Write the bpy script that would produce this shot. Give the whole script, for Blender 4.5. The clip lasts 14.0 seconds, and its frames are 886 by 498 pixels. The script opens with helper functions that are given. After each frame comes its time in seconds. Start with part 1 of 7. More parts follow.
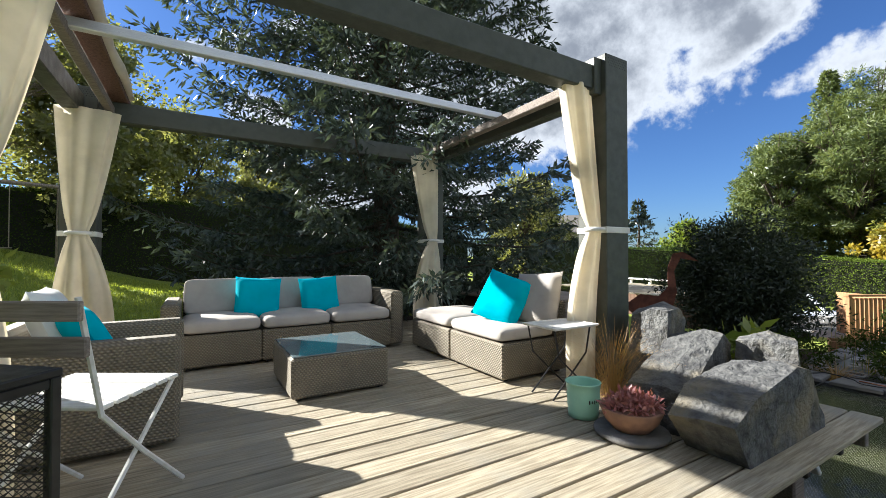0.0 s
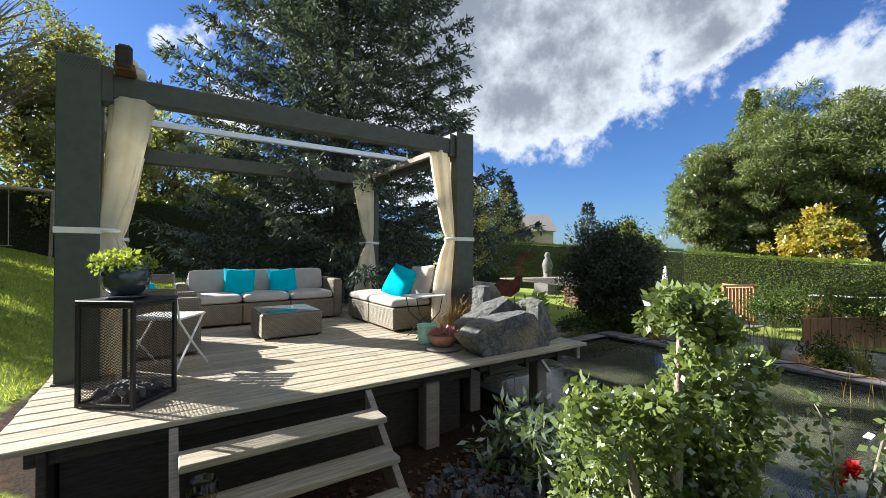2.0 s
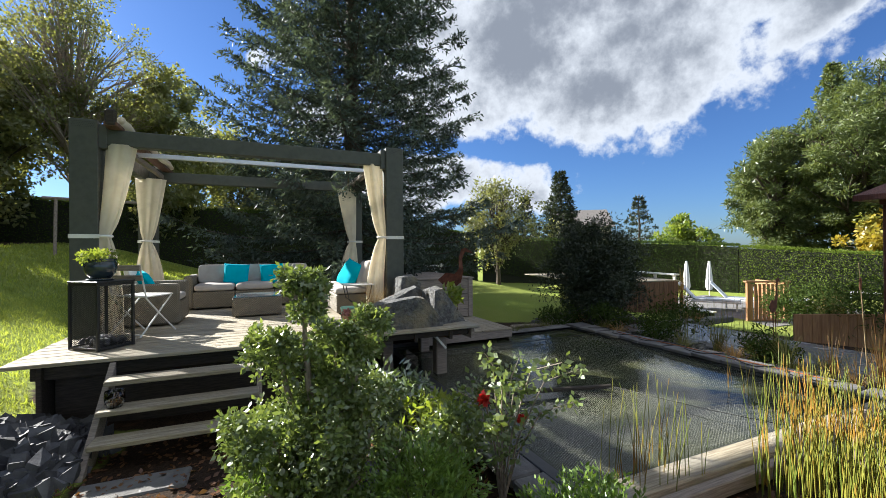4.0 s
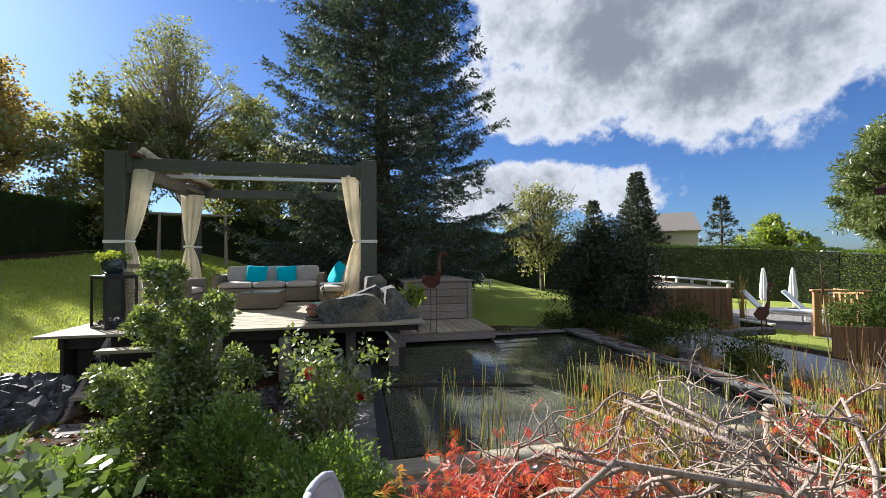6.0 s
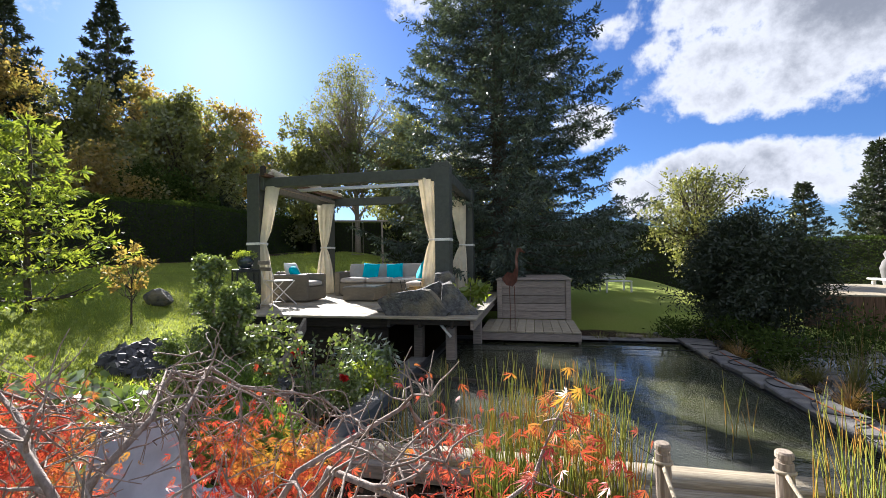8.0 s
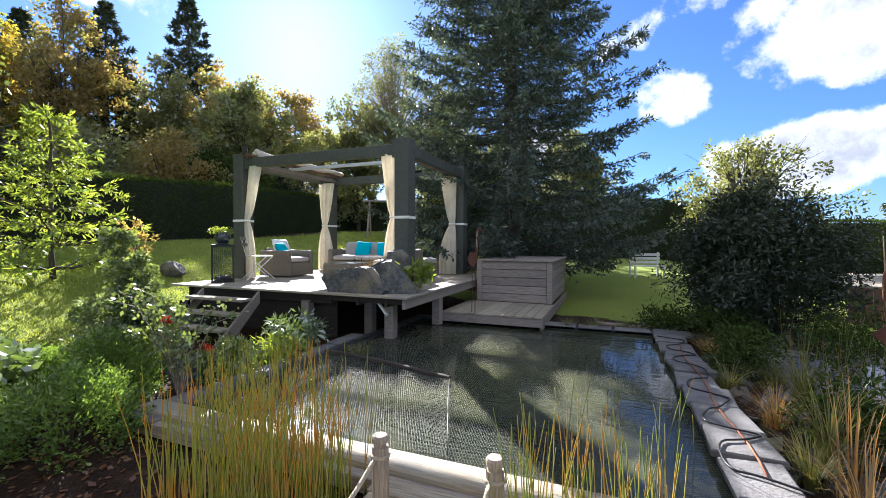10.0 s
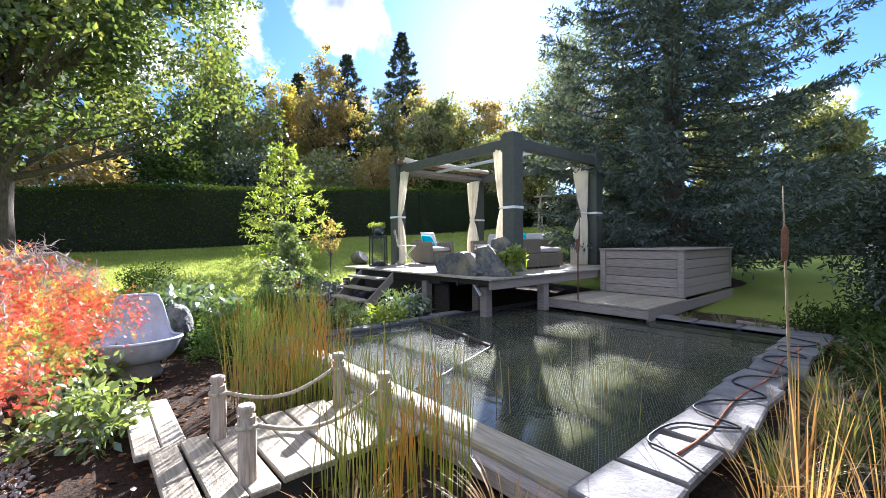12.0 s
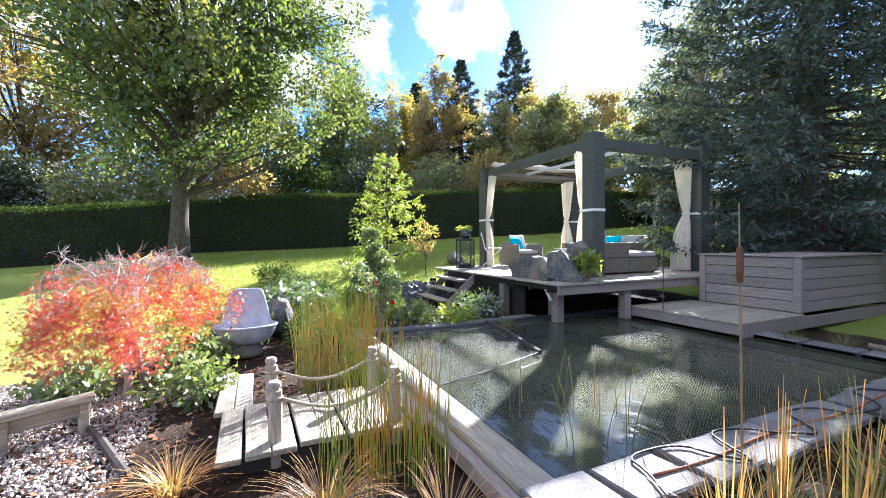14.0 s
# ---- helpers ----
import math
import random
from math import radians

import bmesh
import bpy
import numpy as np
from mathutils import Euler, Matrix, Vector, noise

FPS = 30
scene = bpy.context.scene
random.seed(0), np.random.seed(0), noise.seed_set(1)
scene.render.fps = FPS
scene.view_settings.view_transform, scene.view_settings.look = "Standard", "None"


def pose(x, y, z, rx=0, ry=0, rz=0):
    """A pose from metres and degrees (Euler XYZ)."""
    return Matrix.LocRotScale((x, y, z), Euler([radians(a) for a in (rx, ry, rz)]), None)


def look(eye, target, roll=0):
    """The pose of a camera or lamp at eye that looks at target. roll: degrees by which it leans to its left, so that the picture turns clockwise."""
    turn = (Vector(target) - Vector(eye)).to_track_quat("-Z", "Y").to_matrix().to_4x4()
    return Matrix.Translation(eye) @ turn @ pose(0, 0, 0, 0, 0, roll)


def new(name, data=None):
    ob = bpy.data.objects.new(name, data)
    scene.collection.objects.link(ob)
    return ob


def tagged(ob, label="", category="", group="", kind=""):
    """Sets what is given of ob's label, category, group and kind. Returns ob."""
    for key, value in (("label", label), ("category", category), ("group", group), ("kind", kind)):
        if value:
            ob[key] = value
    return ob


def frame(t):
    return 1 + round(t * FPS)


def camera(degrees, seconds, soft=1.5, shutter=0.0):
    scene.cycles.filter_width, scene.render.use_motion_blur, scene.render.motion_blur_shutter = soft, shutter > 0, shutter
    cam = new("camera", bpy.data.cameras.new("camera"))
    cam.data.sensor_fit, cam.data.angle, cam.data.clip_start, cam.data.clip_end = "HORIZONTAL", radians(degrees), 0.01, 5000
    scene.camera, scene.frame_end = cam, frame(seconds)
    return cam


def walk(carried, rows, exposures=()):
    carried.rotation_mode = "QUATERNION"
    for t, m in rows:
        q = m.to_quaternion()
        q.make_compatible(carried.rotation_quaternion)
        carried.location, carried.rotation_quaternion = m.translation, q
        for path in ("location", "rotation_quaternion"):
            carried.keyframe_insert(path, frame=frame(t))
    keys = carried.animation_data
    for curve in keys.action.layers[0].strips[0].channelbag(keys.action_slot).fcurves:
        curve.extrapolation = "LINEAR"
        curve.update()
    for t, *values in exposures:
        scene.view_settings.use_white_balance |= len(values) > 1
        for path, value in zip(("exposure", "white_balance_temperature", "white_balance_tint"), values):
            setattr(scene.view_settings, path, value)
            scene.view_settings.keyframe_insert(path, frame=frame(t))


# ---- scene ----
cam = camera(94.0, 14.0, soft=0.6)
PATH = [
    (0, (1.002, -1.946, 0.925), (2.028, -0.23, 0.957), 0.0),
    (0.5, (0.943, -2.367, 0.912), (2.018, -0.68, 0.933), -0.3),
    (1, (0.791, -2.841, 0.913), (1.916, -1.187, 0.939), 0.0),
    (1.5, (0.645, -3.413, 0.948), (1.787, -1.771, 0.961), -0.0),
    (2, (0.658, -3.989, 0.957), (1.774, -2.329, 0.972), 0.1),
    (2.5, (0.818, -4.51, 0.954), (1.9, -2.828, 0.966), -0.0),
    (3, (1.084, -4.975, 0.986), (2.105, -3.255, 0.989), 0.3),
    (3.2, (1.216, -5.146, 0.979), (2.209, -3.409, 0.979), 0.1),
    (5.5, (3.212, -6.42, 0.842), (3.65, -4.469, 0.883), -0.4),
    (6, (3.511, -6.618, 0.835), (3.91, -4.659, 0.88), -0.5),
    (6.5, (4.069, -6.843, 0.836), (4.295, -4.856, 0.876), -0.6),
    (7, (4.411, -7.01, 0.827), (4.39, -5.011, 0.869), -0.5),
    (7.5, (4.722, -6.883, 0.794), (4.445, -4.903, 0.846), -0.7),
    (8, (5.104, -6.635, 0.768), (4.683, -4.68, 0.823), -0.7),
    (10.3, (7.045, -5.856, 0.689), (6.185, -4.051, 0.639), -0.1),
    (10.5, (7.224, -5.803, 0.657), (6.271, -4.046, 0.609), -0.3),
    (11, (7.669, -5.716, 0.594), (6.507, -4.089, 0.548), -0.4),
    (11.5, (8.013, -5.625, 0.577), (6.664, -4.15, 0.529), -0.3),
    (12, (8.362, -5.483, 0.538), (6.84, -4.185, 0.5), -0.5),
    (12.5, (8.59, -5.441, 0.579), (6.942, -4.308, 0.545), -0.4),
    (13, (8.86, -5.299, 0.594), (7.115, -4.323, 0.555), -0.3),
    (13.5, (8.928, -5.177, 0.589), (7.133, -4.295, 0.557), -0.3),
    (14, (8.954, -5.032, 0.613), (7.131, -4.209, 0.575), -0.4),
]
walk(cam, [(t, look(eye, target, roll)) for t, eye, target, roll in PATH], [(0, 1.90, 6000, 8), (3, 1.93, 6000, 8), (5.5, 1.70, 6050, 10), (8, 1.92, 6000, 13), (10.5, 2.50, 5700, 15), (14, 2.98, 5400, 18)])

# ---- world, sun, exposure ----
SUN_AZ, SUN_EL = -41.0, 27.0
SUN_DIR = Vector((math.sin(radians(SUN_AZ)) * math.cos(radians(SUN_EL)), math.cos(radians(SUN_AZ)) * math.cos(radians(SUN_EL)), math.sin(radians(SUN_EL))))


def math_node(nt, op, a, b=None, clamp=False):
    n = nt.nodes.new("ShaderNodeMath")
    n.operation, n.use_clamp = op, clamp
    for i, v in enumerate((a, b)):
        if v is None:
            continue
        if isinstance(v, (int, float)):
            n.inputs[i].default_value = v
        else:
            nt.links.new(v, n.inputs[i])
    return n.outputs[0]


def smooth_node(nt, v, lo, hi, out_lo=0.0, out_hi=1.0):
    n = nt.nodes.new("ShaderNodeMapRange")
    n.interpolation_type = "SMOOTHSTEP"
    nt.links.new(v, n.inputs[0])
    for i, x in enumerate((lo, hi, out_lo, out_hi)):
        n.inputs[i + 1].default_value = x
    return n.outputs[0]


def mix_node(nt, f, a, b, blend="MIX"):
    n = nt.nodes.new("ShaderNodeMix")
    n.data_type, n.blend_type = "RGBA", blend
    for i, v in ((0, f), (6, a), (7, b)):
        if isinstance(v, (int, float)):
            n.inputs[i].default_value = v
        elif isinstance(v, tuple):
            n.inputs[i].default_value = (*v, 1) if len(v) == 3 else v
        else:
            nt.links.new(v, n.inputs[i])
    return n.outputs[2]


def noise_node(nt, vec, scale, detail=4, rough=0.55):
    n = nt.nodes.new("ShaderNodeTexNoise")
    n.inputs["Scale"].default_value, n.inputs["Detail"].default_value, n.inputs["Roughness"].default_value = scale, detail, rough
    if vec is not None:
        nt.links.new(vec, n.inputs["Vector"])
    return n.outputs[0]


# cloud centres: azimuth and elevation in degrees, half width and half height in degrees, tilt, weight
CLOUDS = [
    (40, 28, 19, 11, -20, 1.0), (24, 21, 9, 5, -10, 0.8), (60, 33, 14, 10, -10, 0.9), (49, 18, 12, 4, 6, 0.7),
    (20, 9, 9, 3.5, 4, 0.8), (33, 8.5, 8, 3, 0, 0.7), (6, 17, 4, 3, 0, 0.6), (-10, 13, 5, 3, 0, 0.6),
    (67, 24, 9, 2.4, 28, 0.8), (75, 19, 5, 2, 20, 0.6), (88, 16, 9, 5, 0, 0.7), (-14, 33, 6, 3, 0, 0.6),
    (-62, 27, 6, 4, -20, 0.7), (-49, 33, 5, 3, 0, 0.4), (8, 26, 7, 2, 20, 0.5), (-82, 30, 6, 4, 0, 0.6),
    # unseen clouds behind and overhead, added to raise the fill light
    (150, 30, 45, 17, 0, 0.9), (-140, 38, 40, 18, 0, 0.9), (60, 70, 30, 15, 0, 0.8), (-120, 65, 26, 14, 0, 0.7), (115, 22, 20, 9, 0, 0.8), (180, 60, 40, 16, 0, 0.9), (-110, 40, 22, 12, 0, 0.8),
]


def build_world():
    w = bpy.data.worlds.new("sky")
    scene.world = w
    w.use_nodes = True
    nt = w.node_tree
    bg = nt.nodes["Background"]
    sky = nt.nodes.new("ShaderNodeTexSky")
    sky.sky_type, sky.sun_disc = "NISHITA", False
    sky.sun_elevation, sky.sun_rotation = radians(SUN_EL), radians(SUN_AZ)
    sky.air_density, sky.dust_density, sky.ozone_density = 1.0, 0.4, 2.0
    tc = nt.nodes.new("ShaderNodeTexCoord")
    vec = tc.outputs["Generated"]
    warp = noise_node(nt, vec, 7.0, 7, 0.62)
    fine = noise_node(nt, vec, 22.0, 6, 0.6)
    total = None
    for az, el, hw, hh, tilt, weight in CLOUDS:
        a, e = radians(az), radians(el)
        c = Vector((math.sin(a) * math.cos(e), math.cos(a) * math.cos(e), math.sin(e)))
        r = Vector((math.cos(a), -math.sin(a), 0))
        u = r.cross(c)
        k = radians(tilt)
        r2, u2 = r * math.cos(k) + u * math.sin(k), u * math.cos(k) - r * math.sin(k)
        dots = []
        for axis, size in ((r2, hw), (u2, hh)):
            d = nt.nodes.new("ShaderNodeVectorMath")
            d.operation = "DOT_PRODUCT"
            nt.links.new(vec, d.inputs[0])
            d.inputs[1].default_value = axis
            off = math_node(nt, "SUBTRACT", d.outputs["Value"], c.dot(axis))
            off = math_node(nt, "DIVIDE", off, radians(size))
            dots.append(math_node(nt, "MULTIPLY", off, off))
        front = nt.nodes.new("ShaderNodeVectorMath")
        front.operation = "DOT_PRODUCT"
        nt.links.new(vec, front.inputs[0])
        front.inputs[1].default_value = c
        facing = smooth_node(nt, front.outputs["Value"], 0.2, 0.6)
        d2 = math_node(nt, "ADD", dots[0], dots[1])
        fall = smooth_node(nt, d2, 0.0, 2.6, weight, 0.0)
        fall = math_node(nt, "MULTIPLY", fall, facing)
        total = fall if total is None else math_node(nt, "MAXIMUM", total, fall)
    n1 = math_node(nt, "MULTIPLY", math_node(nt, "SUBTRACT", warp, 0.5), 1.7)
    n2 = math_node(nt, "MULTIPLY", math_node(nt, "SUBTRACT", fine, 0.5), 0.5)
    dens = math_node(nt, "ADD", total, math_node(nt, "ADD", n1, n2))
    mask = smooth_node(nt, dens, 0.33, 0.62)
    mask = math_node(nt, "MULTIPLY", mask, smooth_node(nt, total, 0.02, 0.12))
    # grey bellies where the cloud is thick
    belly = smooth_node(nt, dens, 0.5, 1.15)
    cloud = mix_node(nt, belly, (0.255, 0.26, 0.27), (0.09, 0.097, 0.112))
    skyc = mix_node(nt, 1.0, sky.outputs[0], (0.0185, 0.0255, 0.0385), "MULTIPLY")
    col = mix_node(nt, mask, skyc, cloud)
    nt.links.new(col, bg.inputs["Color"])
    bg.inputs["Strength"].default_value = 1.0


build_world()
sun = new("sun", bpy.data.lights.new("sun", "SUN"))
sun.data.energy, sun.data.angle, sun.data.color = 5.0, radians(0.6), (1.0, 0.93, 0.82)
sun.matrix_world = look((0, 0, 30), Vector((0, 0, 30)) - SUN_DIR)


# ---- materials ----
def material(name, color, rough=0.8, color2=None, scale=8.0, stretch=(1, 1, 1), bump=0.0, bump_scale=40.0, vary=0.0, metal=0.0, spec=0.4, stain=None, stain_scale=1.5, island=False, depth=0.01):
    """A surface with grain at one scale, stains at another, and a random tint per object or per piece."""
    m = bpy.data.materials.new(name)
    m.use_nodes = True
    nt = m.node_tree
    b = nt.nodes["Principled BSDF"]
    tc = nt.nodes.new("ShaderNodeTexCoord")
    mp = nt.nodes.new("ShaderNodeMapping")
    mp.inputs["Scale"].default_value = stretch
    nt.links.new(tc.outputs["Object"], mp.inputs[0])
    info = nt.nodes.new("ShaderNodeObjectInfo")
    vec = mp.outputs[0]
    if vary and not island:
        add = nt.nodes.new("ShaderNodeVectorMath")
        add.operation = "ADD"
        nt.links.new(vec, add.inputs[0])
        sc = math_node(nt, "MULTIPLY", info.outputs["Random"], 37.0)
        nt.links.new(sc, add.inputs[1])
        vec = add.outputs[0]
    grain = noise_node(nt, vec, scale, 6, 0.6)
    c2 = color2 or tuple(v * 0.6 for v in color)
    col = mix_node(nt, smooth_node(nt, grain, 0.3, 0.7), color, c2)
    if stain:
        big = noise_node(nt, tc.outputs["Object"], stain_scale, 4, 0.6)
        col = mix_node(nt, smooth_node(nt, big, 0.45, 0.7), col, stain)
    if vary:
        if island:
            geo = nt.nodes.new("ShaderNodeNewGeometry")
            rnd = geo.outputs["Random Per Island"]
        else:
            rnd = info.outputs["Random"]
        val = math_node(nt, "ADD", math_node(nt, "MULTIPLY", rnd, 2 * vary), 1 - vary)
        hsv = nt.nodes.new("ShaderNodeHueSaturation")
        nt.links.new(val, hsv.inputs["Value"])
        nt.links.new(col, hsv.inputs["Color"])
        col = hsv.outputs[0]
    nt.links.new(col, b.inputs["Base Color"])
    rr = smooth_node(nt, grain, 0.2, 0.8, max(rough - 0.1, 0.02), min(rough + 0.1, 1))
    nt.links.new(rr, b.inputs["Roughness"])
    b.inputs["Metallic"].default_value = metal
    b.inputs["Specular IOR Level"].default_value = spec
    if bump:
        bn = nt.nodes.new("ShaderNodeBump")
        bn.inputs["Strength"].default_value, bn.inputs["Distance"].default_value = min(bump, 1), depth
        nt.links.new(noise_node(nt, vec, bump_scale, 5, 0.6), bn.inputs["Height"])
        nt.links.new(bn.outputs[0], b.inputs["Normal"])
    return m


def leaf_material(name, color, color2, color3=None, trans=0.45, gloss=0.06, clump=1.2):
    """Thin leaves: diffuse, light passing through, a little gloss; tint varies by leaf and by clump."""
    m = bpy.data.materials.new(name)
    m.use_nodes = True
    nt = m.node_tree
    nt.nodes.remove(nt.nodes["Principled BSDF"])
    out = nt.nodes["Material Output"]
    geo = nt.nodes.new("ShaderNodeNewGeometry")
    tc = nt.nodes.new("ShaderNodeTexCoord")
    col = mix_node(nt, geo.outputs["Random Per Island"], color, color2)
    big = noise_node(nt, tc.outputs["Object"], clump, 3, 0.6)
    if color3:
        col = mix_node(nt, smooth_node(nt, big, 0.5, 0.62), col, color3)
    else:
        col = mix_node(nt, smooth_node(nt, big, 0.35, 0.65, 0.0, 0.5), col, tuple(v * 0.55 for v in color))
    dif, tra, glo = (nt.nodes.new("ShaderNodeBsdf" + k) for k in ("Diffuse", "Translucent", "Glossy"))
    nt.links.new(col, dif.inputs[0])
    warm = mix_node(nt, 1.0, col, (1.25, 1.2, 0.6), "MULTIPLY")
    nt.links.new(warm, tra.inputs[0])
    glo.inputs["Roughness"].default_value = 0.35
    glo.inputs[0].default_value = (1, 1, 1, 1)
    a, b2 = nt.nodes.new("ShaderNodeMixShader"), nt.nodes.new("ShaderNodeMixShader")
    a.inputs[0].default_value, b2.inputs[0].default_value = trans, gloss
    nt.links.new(dif.outputs[0], a.inputs[1]), nt.links.new(tra.outputs[0], a.inputs[2])
    nt.links.new(a.outputs[0], b2.inputs[1]), nt.links.new(glo.outputs[0], b2.inputs[2])
    nt.links.new(b2.outputs[0], out.inputs["Surface"])
    return m


def wicker_material(name, light, dark):
    """Woven flat strands: a checker of over and under, with bump."""
    m = bpy.data.materials.new(name)
    m.use_nodes = True
    nt = m.node_tree
    b = nt.nodes["Principled BSDF"]
    tc = nt.nodes.new("ShaderNodeTexCoord")
    sep = nt.nodes.new("ShaderNodeSeparateXYZ")
    nt.links.new(tc.outputs["Object"], sep.inputs[0])
    s = math_node(nt, "ADD", sep.outputs[0], sep.outputs[1])
    u = math_node(nt, "MULTIPLY", s, 2 * math.pi / 0.022)
    v = math_node(nt, "MULTIPLY", sep.outputs[2], 2 * math.pi / 0.013)
    row = math_node(nt, "MULTIPLY", math_node(nt, "SIGN", math_node(nt, "SINE", math_node(nt, "MULTIPLY", v, 0.5))), math.pi / 2)
    a = math_node(nt, "SINE", math_node(nt, "ADD", u, row))
    c = math_node(nt, "ABSOLUTE", math_node(nt, "SINE", math_node(nt, "MULTIPLY", v, 0.5)))
    h = math_node(nt, "MULTIPLY", math_node(nt, "ADD", math_node(nt, "MULTIPLY", a, 0.5), 0.5), c)
    n = noise_node(nt, tc.outputs["Object"], 9.0, 5)
    base = mix_node(nt, h, dark, light)
    nt.links.new(mix_node(nt, smooth_node(nt, n, 0.35, 0.75, 0.0, 0.5), base, dark), b.inputs["Base Color"])
    b.inputs["Roughness"].default_value = 0.6
    bn = nt.nodes.new("ShaderNodeBump")
    bn.inputs["Strength"].default_value, bn.inputs["Distance"].default_value = 0.9, 0.006
    nt.links.new(h, bn.inputs["Height"])
    nt.links.new(bn.outputs[0], b.inputs["Normal"])
    return m


def glass_material(name, tint=(0.9, 0.95, 0.95), rough=0.02):
    m = bpy.data.materials.new(name)
    m.use_nodes = True
    b = m.node_tree.nodes["Principled BSDF"]
    b.inputs["Base Color"].default_value = (*tint, 1)
    b.inputs["Roughness"].default_value, b.inputs["Transmission Weight"].default_value, b.inputs["IOR"].default_value = rough, 1.0, 1.45
    return m


def water_material():
    """Murky pond water, dark and glossy, with small ripples."""
    m = bpy.data.materials.new("pond_water")
    m.use_nodes = True
    nt = m.node_tree
    b = nt.nodes["Principled BSDF"]
    tc = nt.nodes.new("ShaderNodeTexCoord")
    n = noise_node(nt, tc.outputs["Object"], 0.7, 3)
    nt.links.new(mix_node(nt, smooth_node(nt, n, 0.35, 0.65), (0.022, 0.026, 0.017), (0.050, 0.054, 0.026)), b.inputs["Base Color"])
    b.inputs["Roughness"].default_value, b.inputs["IOR"].default_value, b.inputs["Specular IOR Level"].default_value = 0.053, 1.33, 0.35
    mp = nt.nodes.new("ShaderNodeMapping")
    mp.inputs["Scale"].default_value = (1.0, 2.2, 1.0)
    nt.links.new(tc.outputs["Object"], mp.inputs[0])
    bn = nt.nodes.new("ShaderNodeBump")
    bn.inputs["Strength"].default_value, bn.inputs["Distance"].default_value = 0.2, 0.012
    nt.links.new(noise_node(nt, mp.outputs[0], 5.0, 3, 0.5), bn.inputs["Height"])
    nt.links.new(bn.outputs[0], b.inputs["Normal"])
    return m


def cutout_material(name, color, pattern, rough=0.5, metal=0.0):
    """A sheet with a regular pattern of holes: 'mesh' diamonds of expanded metal, or a fine pond 'net'."""
    m = bpy.data.materials.new(name)
    m.use_nodes = True
    nt = m.node_tree
    b = nt.nodes["Principled BSDF"]
    b.inputs["Base Color"].default_value = (*color, 1)
    b.inputs["Roughness"].default_value, b.inputs["Metallic"].default_value = rough, metal
    out = nt.nodes["Material Output"]
    tc = nt.nodes.new("ShaderNodeTexCoord")
    sep = nt.nodes.new("ShaderNodeSeparateXYZ")
    nt.links.new(tc.outputs["Object"], sep.inputs[0])
    if pattern == "mesh":
        p = math_node(nt, "MULTIPLY", math_node(nt, "ADD", sep.outputs[0], sep.outputs[1]), math.pi / 0.030)
        q = math_node(nt, "MULTIPLY", sep.outputs[2], math.pi / 0.018)
        one = math_node(nt, "ABSOLUTE", math_node(nt, "SINE", math_node(nt, "ADD", p, q)))
        two = math_node(nt, "ABSOLUTE", math_node(nt, "SINE", math_node(nt, "SUBTRACT", p, q)))
        keep = math_node(nt, "LESS_THAN", math_node(nt, "MINIMUM", one, two), 0.30)
    else:
        one = math_node(nt, "ABSOLUTE", math_node(nt, "SINE", math_node(nt, "MULTIPLY", math_node(nt, "ADD", sep.outputs[0], math_node(nt, "MULTIPLY", sep.outputs[1], 0.55)), math.pi / 0.02)))
        two = math_node(nt, "ABSOLUTE", math_node(nt, "SINE", math_node(nt, "MULTIPLY", math_node(nt, "SUBTRACT", sep.outputs[1], math_node(nt, "MULTIPLY", sep.outputs[0], 0.55)), math.pi / 0.02)))
        keep = math_node(nt, "LESS_THAN", math_node(nt, "MINIMUM", one, two), 0.06)
        b.inputs["Specular IOR Level"].default_value = 0.05
    tr = nt.nodes.new("ShaderNodeBsdfTransparent")
    mx = nt.nodes.new("ShaderNodeMixShader")
    nt.links.new(keep, mx.inputs[0])
    nt.links.new(tr.outputs[0], mx.inputs[1])
    nt.links.new(b.outputs[0], mx.inputs[2])
    nt.links.new(mx.outputs[0], out.inputs["Surface"])
    return m


def cloth_material(name, color, trans=0.3, bump=0.25, weave=900.0):
    m = bpy.data.materials.new(name)
    m.use_nodes = True
    nt = m.node_tree
    b = nt.nodes["Principled BSDF"]
    tc = nt.nodes.new("ShaderNodeTexCoord")
    n = noise_node(nt, tc.outputs["Object"], 5.0, 5)
    col = mix_node(nt, smooth_node(nt, n, 0.35, 0.75), color, tuple(v * 0.82 for v in color))
    nt.links.new(col, b.inputs["Base Color"])
    b.inputs["Roughness"].default_value, b.inputs["Specular IOR Level"].default_value = 0.9, 0.15
    bn = nt.nodes.new("ShaderNodeBump")
    bn.inputs["Strength"].default_value, bn.inputs["Distance"].default_value = bump, 0.004
    nt.links.new(noise_node(nt, tc.outputs["Object"], 45.0, 6, 0.7), bn.inputs["Height"])
    nt.links.new(bn.outputs[0], b.inputs["Normal"])
    if trans:
        t = nt.nodes.new("ShaderNodeBsdfTranslucent")
        nt.links.new(col, t.inputs[0])
        mx = nt.nodes.new("ShaderNodeMixShader")
        mx.inputs[0].default_value = trans
        nt.links.new(b.outputs[0], mx.inputs[1]), nt.links.new(t.outputs[0], mx.inputs[2])
        nt.links.new(mx.outputs[0], nt.nodes["Material Output"].inputs["Surface"])
    return m


